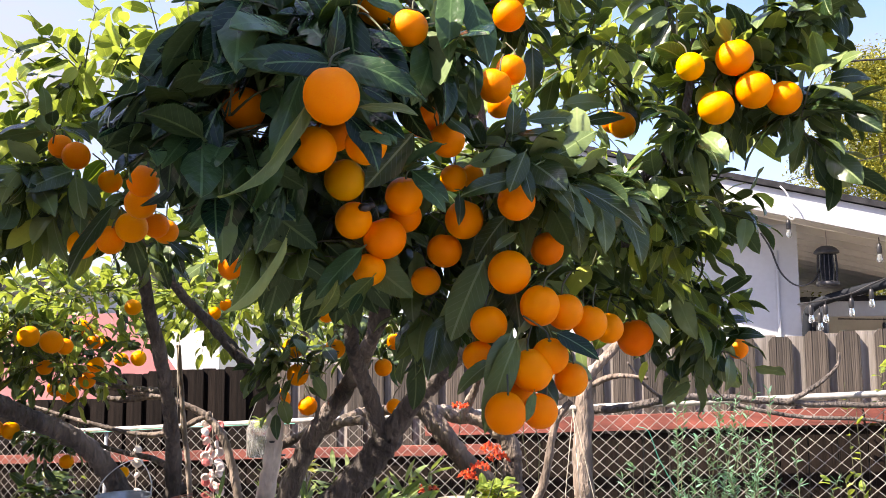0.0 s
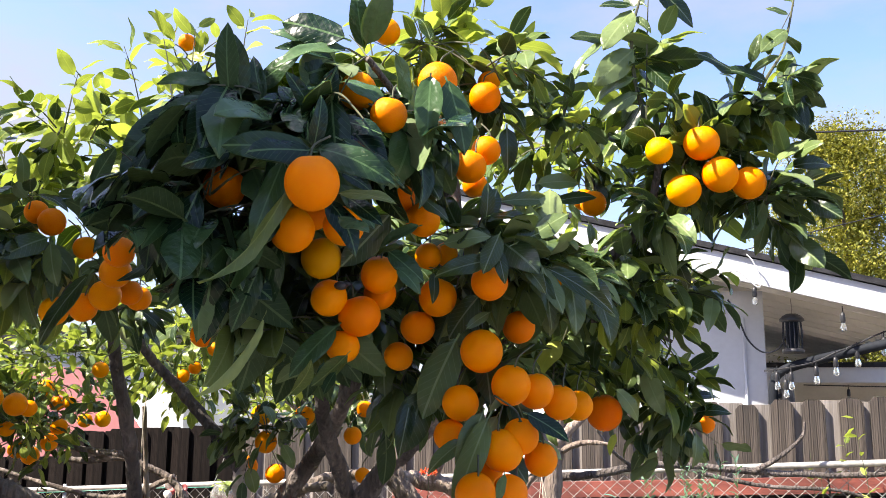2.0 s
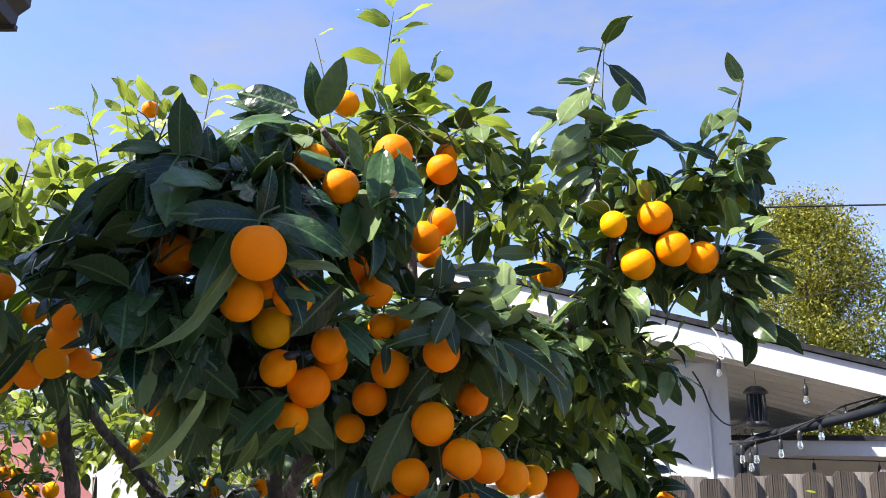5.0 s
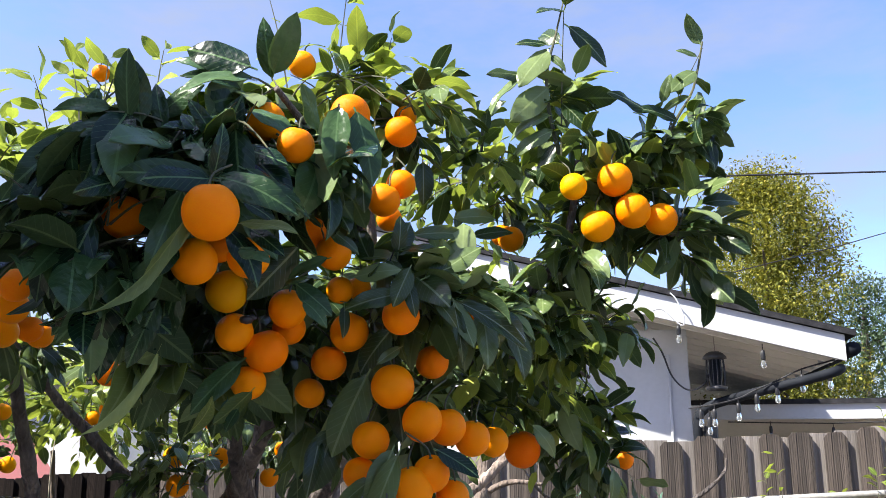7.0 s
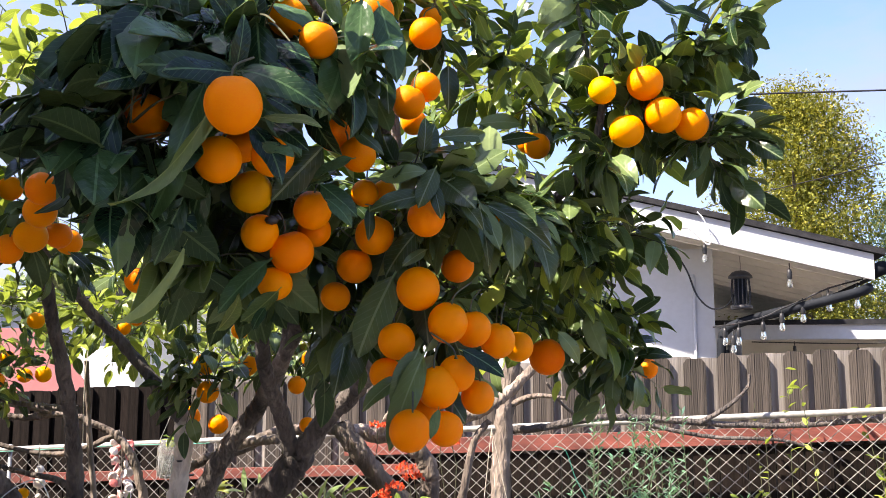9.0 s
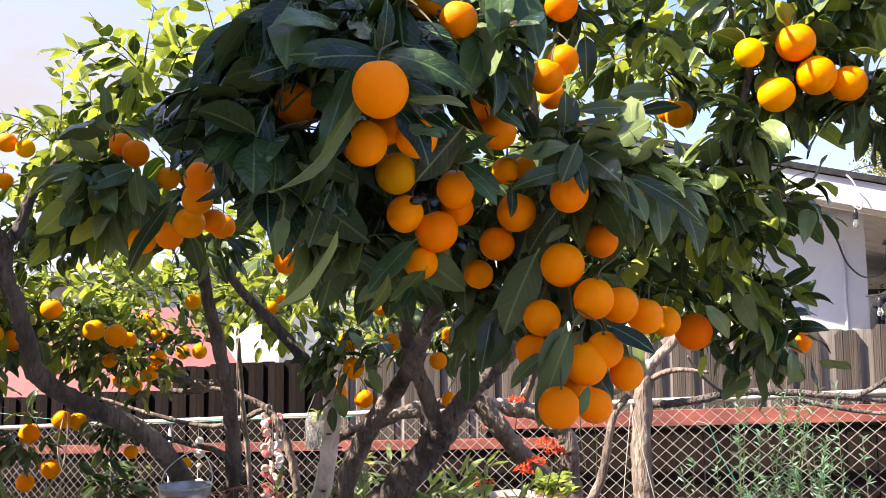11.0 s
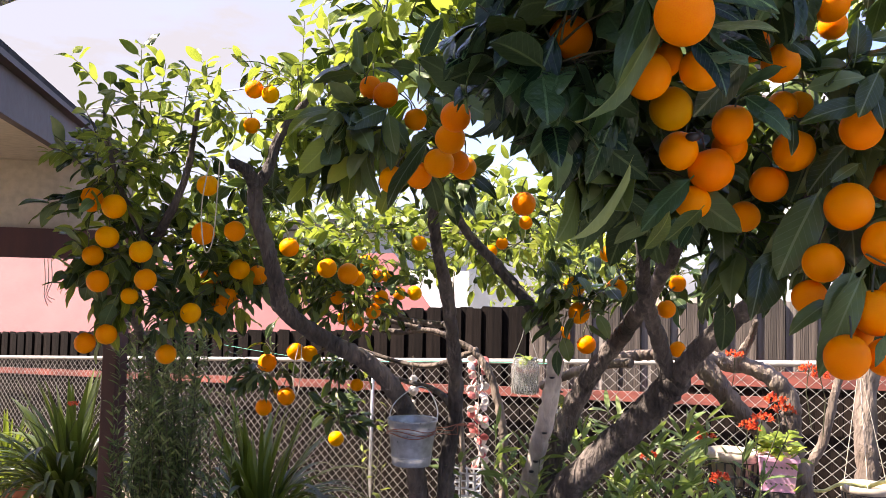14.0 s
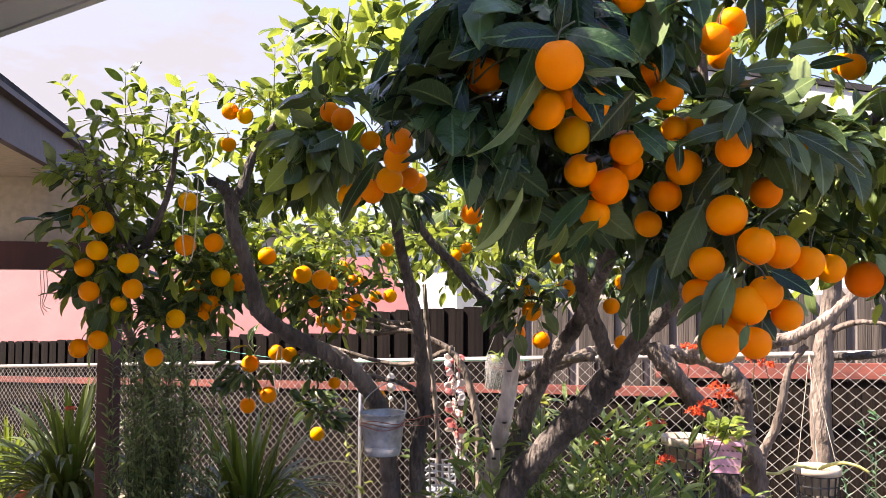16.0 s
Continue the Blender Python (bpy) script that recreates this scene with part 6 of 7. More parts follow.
snag("long grey branch lying along the chain link rail", [([(0.75, 4.62, 1.27), (0.902, 4.5, 1.286), (1.157, 4.46, 1.335), (1.41, 4.46, 1.335), (1.829, 4.42, 1.305), (2.2, 4.40, 1.30), (2.6, 4.3, 1.34)], 0.022, 0.013), ([(1.70, 4.42, 1.31), (1.85, 4.4, 1.40), (1.951, 4.4, 1.487), (1.97, 4.4, 1.56)], 0.013, 0.006), ([(1.1, 4.46, 1.33), (0.98, 4.4, 1.42), (0.90, 4.35, 1.52)], 0.010, 0.005), ([(1.45, 4.44, 1.30), (1.75, 4.4, 1.245), (2.1, 4.36, 1.23), (2.3, 4.33, 1.17)], 0.012, 0.007)], M_BARK)
snag("pale curved branch with peeling bark", [([(-0.92, 4.0, -0.02), (-0.925, 4, 0.807), (-0.931, 4, 0.943), (-0.960, 4, 1.079), (-1.006, 4, 1.210), (-1.070, 4, 1.292), (-1.181, 4, 1.351), (-1.299, 4, 1.388), (-1.510, 4, 1.378), (-1.659, 4, 1.442)], 0.022, 0.012), ([(-1.06, 4.0, 1.31), (-1.30, 3.98, 1.22), (-1.6, 4.0, 1.27), (-1.9, 4.0, 1.36)], 0.014, 0.008), ([(-1.35, 4.0, 1.40), (-1.55, 3.95, 1.44), (-1.75, 3.9, 1.42)], 0.016, 0.008), ([(-0.72, 3.8, 1.18), (-0.58, 3.7, 1.25), (-0.45, 3.6, 1.30), (-0.33, 3.5, 1.32)], 0.020, 0.018)])
snag("thin upright pale sapling stem", [([(-0.98, 3.62, -0.02), (-1.02, 3.6, 0.9), (-1.05, 3.55, 1.35), (-1.06, 3.5, 1.62)], 0.014, 0.008)])

# ---- hanging things ----
garland = thing("shell_garland", "hanging garland of pale and red shells on a thread", "garland")
g_top = Vector((-1.10, 4.18, 1.30))
part("thread", Build().tube([g_top, g_top + Vector((0.02, 0, -0.66))], 0.0015, 5), M_TWINE, garland)
rg = random.Random(7)
for i in range(56):
    z = -0.04 - 0.56 * i / 56
    a = rg.uniform(0, 6.28)
    sh = Build().lathe([(0.0, 0.0), (0.017, 0.004), (0.022, 0.011), (0.015, 0.014), (0.0, 0.010)], 9)
    m = Matrix.Translation(g_top + Vector((0.02 * -z + 0.034 * math.cos(a), 0.034 * math.sin(a), z))) @ Euler((rg.uniform(0.6, 2.2), rg.uniform(-0.5, 0.5), a)).to_matrix().to_4x4()
    ob = part("shell", sh, M_SHELLRED if rg.random() < 0.38 else M_SHELL, garland)
    ob.matrix_basis = m
charm = thing("hanging_charm", "white shell charm strung from a branch", "ornament")
c_top = Vector((-1.25, 3.6, 1.30))
part("thread", Build().tube([c_top, c_top + Vector((0, 0, -0.34))], 0.0014, 5), M_TWINE, charm)
for z, r in ((-0.10, 0.018), (-0.15, 0.024), (-0.28, 0.030), (-0.33, 0.034), (-0.20, 0.012)):
    part("shell", Build().lathe([(0.0, -r), (r * 0.8, -r * 0.5), (r, 0.1 * r), (r * 0.55, r * 0.8), (0.0, r)], 10, c_top + Vector((0.006, 0, z))), M_SHELL, charm, smooth=True)


def jar(at, r, h, label, leaves, mat):
    ob = thing("hanging_jar", label, "jar", at=at)
    glass = part("glass", Build().lathe([(0, 0), (r * 0.85, 0), (r, 0.01), (r, h * 0.82), (r * 0.86, h * 0.9), (r * 0.88, h), (r * 0.84, h), (r * 0.82, h * 0.9), (r * 0.95, h * 0.8), (r * 0.95, 0.012), (0, 0.008)], 24), M_JAR, ob, "cloudy glass", True)
    net = Build()
    for k in range(14):
        a0 = 6.283 * k / 14
        for s in (-1, 1):
            net.tube([Vector(((r + 0.003) * math.cos(a0 + s * 0.45 * q), (r + 0.003) * math.sin(a0 + s * 0.45 * q), h * 0.8 * q)) for q in (0, 0.5, 1)], 0.0009, 3, close=False)
    tagged(part("wire_net", net, M_WIRE, glass), "fine wire net", kind="stuff")
    part("hanger", Build().tube(smooth_line([(-r, 0, h * 0.9), (-0.3 * r, 0.01, h + 0.10), (0, 0.015, h + 0.2), (0.3 * r, 0.01, h + 0.10), (r, 0, h * 0.9)], 4), 0.0014, 5), M_WIRE, ob)
    picks, mats = [], []
    rr = random.Random(int(r * 1e4))
    for k in range(leaves):
        a = rr.uniform(0, 6.28)
        way = Vector((math.cos(a), math.sin(a), rr.uniform(-0.1, 1.1)))
        picks.append(rr.randrange(len(LEAVES)))
        mats.append(frame_of(Vector((0, 0, h * 0.95)), way, (0, -0.3, 1), rr.uniform(0.6, 1.1) * 0.10))
    part("cutting", mesh_of("cutting", LEAVES, picks, mats, mat), mat, ob, "bright green cutting")
    return ob


jar((-0.835, 4.02, 1.115), 0.062, 0.165, "cloudy glass jar in wire net hanging on the fence", 9, M_LEAF_YOUNG)
jar((-0.655, 4.03, 0.925), 0.042, 0.14, "small glass jar with yellow sprigs hanging on the fence", 12, M_WILLOW)

# pots
pink = thing("pink_basket_pot", "pink perforated plastic pot with a pale green plant", "flower pot", at=(0.18, 3.2, 0.945))
pp = Build()
for z, q in ((0.006, 0.050), (0.102, 0.060), (0.102, 0.056), (0.006, 0.046)):
    pp.v += [(-q, -q, z), (q, -q, z), (q, q, z), (-q, q, z)]
pp.f = [(4 * j + i, 4 * j + (i + 1) % 4, 4 * j + 4 + (i + 1) % 4, 4 * j + 4 + i) for j in range(3) for i in range(4)]
pink_wall = part("wall", pp, M_PINKPOT, pink, "pink pierced plastic")
for i in range(3):
    for j in range(6):
        part("slot", Build().box((-0.040 + 0.016 * j + 0.004 * (i % 2), -0.0525 - 0.0034 * i, 0.026 + 0.028 * i), (0.008, 0.003, 0.005), Euler((-0.1, 0.5, 0)).to_matrix()), M_SOIL, pink_wall)
part("rim", Build().box((0, 0, 0.108), (0.132, 0.132, 0.012), None, 0.01), M_PINKPOT, pink)
part("base", Build().box((0, 0, 0.003), (0.104, 0.104, 0.006)), M_PINKPOT, pink)
rr = random.Random(3)
ms = [frame_of(Vector((rr.uniform(-0.05, 0.05), rr.uniform(-0.05, 0.05), 0.10 + rr.uniform(0, 0.08))), (rr.gauss(0, 1), rr.gauss(0, 1), rr.uniform(0.1, 1.2)), (0, -0.2, 1), rr.uniform(0.05, 0.09)) for _ in range(46)]
part("plant", mesh_of("plant", LEAVES, [rr.randrange(5) for _ in ms], ms, M_LEAF_YOUNG), M_LEAF_YOUNG, pink, "pale green leafy plant")


def mesh_basket(at, r, h, label, hang):
    ob = thing("basket_pot", label, "flower pot", "hanging pots by the fence", at=at)
    pot = part("pot", Build().lathe([(0, h - 0.10), (r * 0.80, h - 0.10), (r * 0.95, h - 0.02), (r * 1.04, h - 0.018), (r * 1.04, h + 0.012), (r * 0.98, h + 0.012), (r * 0.93, h - 0.02), (0, h - 0.02)], 28), M_CREAM, ob, "cream plastic pot rim", True)
    part("soil", Build().lathe([(0, h - 0.004), (r * 0.94, h - 0.010)], 20), M_SOIL, pot)
    for k in range(16):
        a = 6.283 * k / 16
        part("rib", Build().tube([(r * 0.78 * math.cos(a), r * 0.78 * math.sin(a), 0), (r * 0.99 * math.cos(a), r * 0.99 * math.sin(a), h - 0.02)], 0.004, 4), M_BLACK, ob)
    for j in range(5):
        z = (h - 0.02) * j / 4
        q = r * (0.78 + 0.21 * j / 4)
        part("ring", Build().tube([(q * math.cos(a), q * math.sin(a), z) for a in np.linspace(0, 6.283, 25)], 0.004, 4, close=False), M_BLACK, ob)
    if hang:
        for k in range(3):
            a = 2.1 * k + 0.4
            part("cord", Build().tube([(r * math.cos(a), r * math.sin(a), h), (-0.02, 0.05, h + 0.50)], 0.0016, 5), M_TWINE, ob)
    return ob


mesh_basket((0.045, 3.3, 0.83), 0.088, 0.205, "cream pot in a black open basket beside the flowers", False)
wp = mesh_basket((0.600, 3.98, 0.62), 0.094, 0.20, "cream pot in a black basket hanging on cords", True)
for k, pts in enumerate([[(0.0, 0, 0.2), (0.08, -0.02, 0.235), (0.15, -0.03, 0.23), (0.20, -0.04, 0.205)], [(0, 0, 0.2), (-0.10, -0.03, 0.21), (-0.17, -0.05, 0.18), (-0.25, -0.05, 0.185), (-0.28, -0.05, 0.20)]]):
    part("stem", Build().tube(smooth_line(pts, 4), [0.009 * (1 - 0.03 * i) for i in range(4 * (len(pts) - 1) + 1)], 7), surface("succulent_stem", (0.50, 0.46, 0.12), (0.72, 0.66, 0.26), 40, 0.5) if k == 0 else bpy.data.materials["succulent_stem"], wp, "yellow trailing succulent stem", True)
tray = thing("planter_box", "grey plastic planter box with seedlings", "planter", at=(-0.855, 3.3, 0.70))
part("box", Build().box((0, 0, 0.0), (0.22, 0.12, 0.09), None, 0.01), M_GALV, tray)
part("rim", Build().box((0, 0, 0.05), (0.24, 0.14, 0.012), None, 0.01), M_CREAM, tray)
ms = [frame_of(Vector((rr.uniform(-0.1, 0.1), rr.uniform(-0.05, 0.05), 0.055)), (rr.gauss(0, 1), rr.gauss(0, 1), rr.uniform(0.2, 1.5)), (0, -0.2, 1), rr.uniform(0.03, 0.06)) for _ in range(36)]
part("seedling", mesh_of("seedling", LEAVES, [rr.randrange(5) for _ in ms], ms, M_LEAF_MASS), M_LEAF_MASS, tray, "small dark seedlings")
crate = thing("wire_crate", "small white wire crate hung on the fence", "crate", at=(-1.0, 3.55, 0.72))
for i in range(5):
    for f in (-1, 1):
        part("wire_bar", Build().box((-0.06 + 0.03 * i, f * 0.05, 0.06), (0.006, 0.005, 0.12)), M_WHITE, crate)
        part("wire_bar", Build().box((0, f * 0.0504, 0.03 * i), (0.126, 0.005, 0.0058)), M_WHITE, crate)
        part("wire_bar", Build().box((f * 0.06, 0, 0.03 * i), (0.0048, 0.1, 0.006)), M_WHITE, crate)
part("base", Build().box((0, 0, -0.004), (0.126, 0.106, 0.006)), M_WHITE, crate)
stand = thing("plant_stand", "low dark plant stand among the garden plants", "stand")
part("top", Build().box((-0.93, 3.42, 0.645), (0.42, 0.42, 0.02)), M_BARK, stand)
for dx in (-0.18, 0.18):
    for dy in (-0.18, 0.18):
        part("leg", Build().box((-0.93 + dx, 3.42 + dy, 0.29), (0.04, 0.04, 0.69)), M_BARK, stand)
bench = thing("plant_stand", "narrow wooden stand holding pots by the flowers", "stand")
part("top", Build().box((0.10, 3.25, 0.815), (0.46, 0.26, 0.022)), M_BARK, bench)
part("block", Build().box((0.18, 3.2, 0.884), (0.11, 0.11, 0.115)), M_BARK, bench)
for dx in (-0.2, 0.2):
    for dy in (-0.1, 0.1):
        part("leg", Build().box((0.10 + dx, 3.25 + dy, 0.38), (0.035, 0.035, 0.85)), M_BARK, bench)

# ---- garden plants ----
def strap_clump(at, n, size, label, seed):
    r = random.Random(seed)
    ob = thing("lily_clump", label, "plant", "strap-leaved clumps by the fence", at=at)
    ms, ks = [], []
    for i in range(n):
        a = r.uniform(0, 6.283)
        # the youngest leaves stand upright in the middle, the oldest hang over the rim
        age = i / n
        k = min(4, max(0, int(5 * age + r.gauss(0, 0.6))))
        lean = 0.08 + 0.95 * age * r.uniform(0.4, 1.0)
        base = Vector((math.cos(a), math.sin(a), 0.0)) * (0.02 + 0.10 * age) + Vector((r.gauss(0, 0.02), r.gauss(0, 0.02), 0.0))
        way = Vector((math.cos(a) * lean, math.sin(a) * lean, 1.0))
        ms.append(frame_of(base, way, Vector((-math.cos(a) + r.gauss(0, 0.25), -math.sin(a) + r.gauss(0, 0.25), 0.3)), size * (0.88 - 0.1 * age) * r.uniform(0.7, 1.12), r.uniform(0.8, 1.15)))
        ks.append(k)
    tagged(part("leaves", mesh_of("strap_leaf", STRAP, ks, ms, M_STRAP), M_STRAP, ob), "long arching green strap leaves", kind="stuff")
    part("pot", Build().lathe([(0, 0), (0.13, 0), (0.17, 0.2), (0.18, 0.2), (0.18, 0.23), (0.15, 0.23), (0.14, 0.19), (0, 0.19)], 20, (0, 0, -0.19)), M_TERRA, ob, "terracotta pot", True)
    return ob


def gz(x, y):
    return ground_height(x, y)


strap_clump((-3.75, 4.6, gz(-3.75, 4.6) + 0.44), 190, 0.86, "large clump of arching strap leaves in a terracotta pot", 1)
strap_clump((-2.06, 3.80, gz(-2.06, 3.80) + 0.52), 130, 0.74, "clump of arching dark green strap leaves beside the shrub", 2)
strap_clump((-4.5, 4.9, gz(-4.5, 4.9) + 0.40), 90, 0.7, "clump of strap leaves near the chain link fence", 4)
for x, y in ((-3.75, 4.6), (-2.06, 3.80), (-4.5, 4.9)):
    blk = thing("plant_stand", "low concrete block stand under a potted plant", "stand")
    part("block", Build().box((x, y, gz(x, y) + 0.10), (0.4, 0.4, 0.24), None, 0.01), M_CREAM, blk)


def shrub(name, at, height, spread, stems, per, size, mat, label, seed, lean=0.25, shapes=NARROW, tipped=0.0):
    r = random.Random(seed)
    ob = thing(name, label, "plant", at=at)
    ks, ms, st = [], [], Build()
    for _ in range(stems):
        a = r.uniform(0, 6.283)
        b0 = Vector((spread * 0.4 * r.gauss(0, 1), spread * 0.3 * r.gauss(0, 1), 0))
        top = b0 + Vector((math.cos(a) * lean * r.random() * height, math.sin(a) * lean * r.random() * height, height * r.uniform(0.55, 1.05)))
        mid = (b0 + top) / 2 + Vector((r.gauss(0, 0.03), r.gauss(0, 0.03), 0)) * height
        line = smooth_line([b0, mid, top], 4)
        st.tube(line, [0.004 - 0.0028 * i / (len(line) - 1) for i in range(len(line))], 4, close=False)
        for i in range(per):
            q = 0.2 + 0.8 * (i + r.random()) / per
            p = line[min(int(q * (len(line) - 1)), len(line) - 1)].lerp(line[min(int(q * (len(line) - 1)) + 1, len(line) - 1)], r.random())
            b = r.uniform(0, 6.283)
            way = Vector((math.cos(b), math.sin(b), r.uniform(0.3, 1.6)))
            ms.append(frame_of(p, way, (r.gauss(0, 0.4), r.gauss(0, 0.4), 1), size * r.uniform(0.6, 1.2)))
            ks.append(r.randrange(len(shapes)))
    tagged(part("leaves", mesh_of("leaf_mass", shapes, ks, ms, mat), mat, ob), kind="stuff")
    tagged(part("stem", st, M_TWIG, ob), kind="stuff")
    return ob


shrub("herb_shrub", (-2.26, 3.3, gz(-2.26, 3.3)), 1.52, 0.19, 90, 100, 0.055, M_HERB, "tall grey-green narrow-leaved herb shrub beside the post", 8, 0.12)
shrub("milkweed", (-0.31, 2.92, gz(-0.2, 2.95)), 1.20, 0.36, 100, 44, 0.10, M_MILK, "leafy milkweed plant with red-orange flower heads", 9, 0.28)
shrub("garden_plant", (0.22, 3.15, gz(0.2, 3.1)), 1.02, 0.12, 10, 26, 0.08, M_MILK, "leafy green garden plant between the pots", 10, 0.2)
shrub("feathery_plant", (1.34, 4.25, gz(1.3, 4.25)), 1.34, 0.30, 52, 70, 0.045, M_FERN, "feathery blue-green plant against the chain link fence", 14, 0.30)
shrub("feathery_plant", (1.02, 4.3, gz(1.0, 4.3)), 1.02, 0.18, 18, 46, 0.05, M_FERN, "small feathery green plant by the fence", 15, 0.25)
shrub("vine", (2.21, 4.42, gz(2.21, 4.4)), 1.53, 0.16, 9, 18, 0.06, M_LEAF_YOUNG, "yellow-green vine climbing the chain link fence", 16, 0.22, LEAVES)
shrub("vine", (2.62, 4.10, gz(2.62, 4.1)), 1.69, 0.10, 12, 22, 0.075, M_LEAF_YOUNG, "bright yellow-green shoot above the fence", 17, 0.14, LEAVES)
shrub("vine", (-1.55, 4.1, gz(-1.5, 4.1)), 1.42, 0.12, 4, 12, 0.05, M_LEAF_YOUNG, "thin yellow-green shoot by the fence", 18, 0.14, LEAVES)
shrub("garden_plant", (-0.55, 3.35, gz(-0.5, 3.3)), 0.92, 0.2, 12, 26, 0.08, M_STRAP, "green plants below the pale trunk", 19, 0.3)


def flower_head(at, seed, size=0.055):
    r = random.Random(seed)
    ob = thing("flower_head", "red-orange milkweed flower cluster", "flower", "red-orange flower heads", at=at)
    f = Build()
    for _ in range(26):
        a, q = r.uniform(0, 6.283), size * math.sqrt(r.random())
        p = Vector((q * math.cos(a), q * math.sin(a), 0.5 * (size - q) + r.uniform(-0.006, 0.01)))
        for k in range(5):
            b = 1.257 * k + a
            t = p + Vector((math.cos(b), math.sin(b), r.uniform(-0.6, 0.2))) * 0.011
            s = Vector((-math.sin(b), math.cos(b), 0)) * 0.0035
            f.add([p, (p + t) / 2 + s, t, (p + t) / 2 - s], [(0, 1, 2, 3)])
        f.tube([p, p + Vector((0, 0, 0.008))], 0.003, 5)
    part("petals", f, M_FLOWER, ob)
    part("stalk", Build().tube([(0, 0, 0), (r.gauss(0, 0.02), 0.02, -0.08), (r.gauss(0, 0.03), 0.04, -0.22)], 0.0018, 5), M_TWIG, ob)


for k, p in enumerate([(0.114, 3.0, 1.20), (0.07, 2.98, 1.175), (0.178, 3.0, 1.235), (0.15, 3.02, 1.26), (-0.232, 2.9, 1.065), (0.302, 3.4, 1.335), (0.34, 3.4, 1.31), (-0.06, 3.05, 1.12), (0.06, 3.6, 1.36), (-0.02, 2.85, 1.03), (-3.52, 4.3, 0.86)]):
    flower_head(p, k, 0.036)

# ---- loose twine, ties and wires in the trees ----
def twine(label, pts, r=0.0018, mat=None):
    solid("twine", Build().tube(smooth_line(pts, 5), r, 5), mat or M_TWINE, label, "twine", "loose ties in the trees")


twine("pale twine loop hanging from the limb", [(-1.40, 2.16, 1.93), (-1.415, 2.15, 1.80), (-1.40, 2.15, 1.68), (-1.375, 2.15, 1.72), (-1.37, 2.16, 1.93)])
twine("pale twine loop hanging below the limb", [(-1.44, 2.86, 1.38), (-1.455, 2.85, 1.28), (-1.44, 2.85, 1.20), (-1.425, 2.85, 1.28), (-1.43, 2.86, 1.38)])
twine("pale thread hanging between the trunks", [(-1.02, 3.4, 1.70), (-1.03, 3.4, 1.55), (-1.025, 3.4, 1.32)])
twine("thin green garden wire strung along the fence", [(-3.3, 5.6, 1.14), (-2.4, 5.3, 1.10), (-1.4, 5.0, 1.16), (-0.8, 4.7, 1.20)], 0.002, M_GREENWIRE)
twine("green garden tie wound on a bare stem", [(0.95, 4.42, 1.20), (1.0, 4.38, 1.18), (1.05, 4.4, 1.05), (1.12, 4.4, 0.92), (1.2, 4.4, 0.80)], 0.002, M_GREENWIRE)
twine("thin black line strung through the trunks", [(-0.66, 3.0, 1.02), (-0.45, 2.85, 0.98), (-0.3, 2.7, 1.0)], 0.0015, M_BLACK)

# ---- porch fittings ----
zap = thing("bug_zapper", "black caged bug zapper lantern hanging under the eave", "lantern", at=(2.745, 6.231, 2.006))
part("base", Build().lathe([(0, 0), (0.062, 0), (0.066, 0.008), (0.066, 0.03), (0.050, 0.036), (0, 0.036)], 20), M_BLACK, zap, smooth=True)
part("cap", Build().lathe([(0.0, 0.29), (0.03, 0.288), (0.052, 0.275), (0.072, 0.25), (0.074, 0.235), (0.055, 0.228), (0, 0.228)], 20), M_BLACK, zap, "domed cap", True)
part("core", Build().lathe([(0, 0.03), (0.038, 0.03), (0.038, 0.23), (0, 0.23)], 14), M_DARKMETAL, zap)
for k in range(14):
    a = 6.283 * k / 14
    part("bar", Build().tube([(0.052 * math.cos(a), 0.052 * math.sin(a), 0.03), (0.058 * math.cos(a), 0.058 * math.sin(a), 0.13), (0.052 * math.cos(a), 0.052 * math.sin(a), 0.232)], 0.003, 4), M_BLACK, zap)
part("hook", Build().tube([(0, 0, 0.285), (0.004, 0, 0.32), (0, 0, 0.40)], 0.003, 5), M_WIRE, zap)
part("power_cord", Build().tube([p - Vector((2.745, 6.231, 2.006)) for p in smooth_line([(2.42, 6.42, 2.42), (2.47, 6.40, 2.30), (2.52, 6.38, 2.12), (2.60, 6.34, 2.02), (2.68, 6.28, 2.05), (2.735, 6.24, 2.20), (2.745, 6.235, 2.27)], 5)], 0.006, 6), M_BLACK, zap, "looping black cord")
solid("white_cable", Build().tube(smooth_line([(2.20, 6.09, 2.56), (2.30, 6.06, 2.58), (2.42, 6.02, 2.46), (2.44, 6.01, 2.52), (2.40, 6.02, 2.64), (2.36, 6.04, 2.70)], 5), 0.0055, 6), M_WHITE, "white cable looped on the rake board", "cable")


def bulb(at):
    ob = thing("string_light", "clear string light bulb in a black socket", "light bulb", "string lights under the eave", at=at)
    part("socket", Build().lathe([(0, 0.07), (0.012, 0.07), (0.016, 0.05), (0.017, 0.01), (0.014, 0.0), (0, 0.0)], 12), M_BLACK, ob, smooth=True)
    part("globe", Build().lathe([(0.012, 0.002), (0.016, -0.015), (0.021, -0.035), (0.018, -0.052), (0.008, -0.06), (0, -0.061)], 14), M_BULB, ob, "clear glass bulb", True)
    part("lead", Build().tube([(0, 0, 0.07), (0, 0, 0.115)], 0.004, 5), M_BLACK, ob)


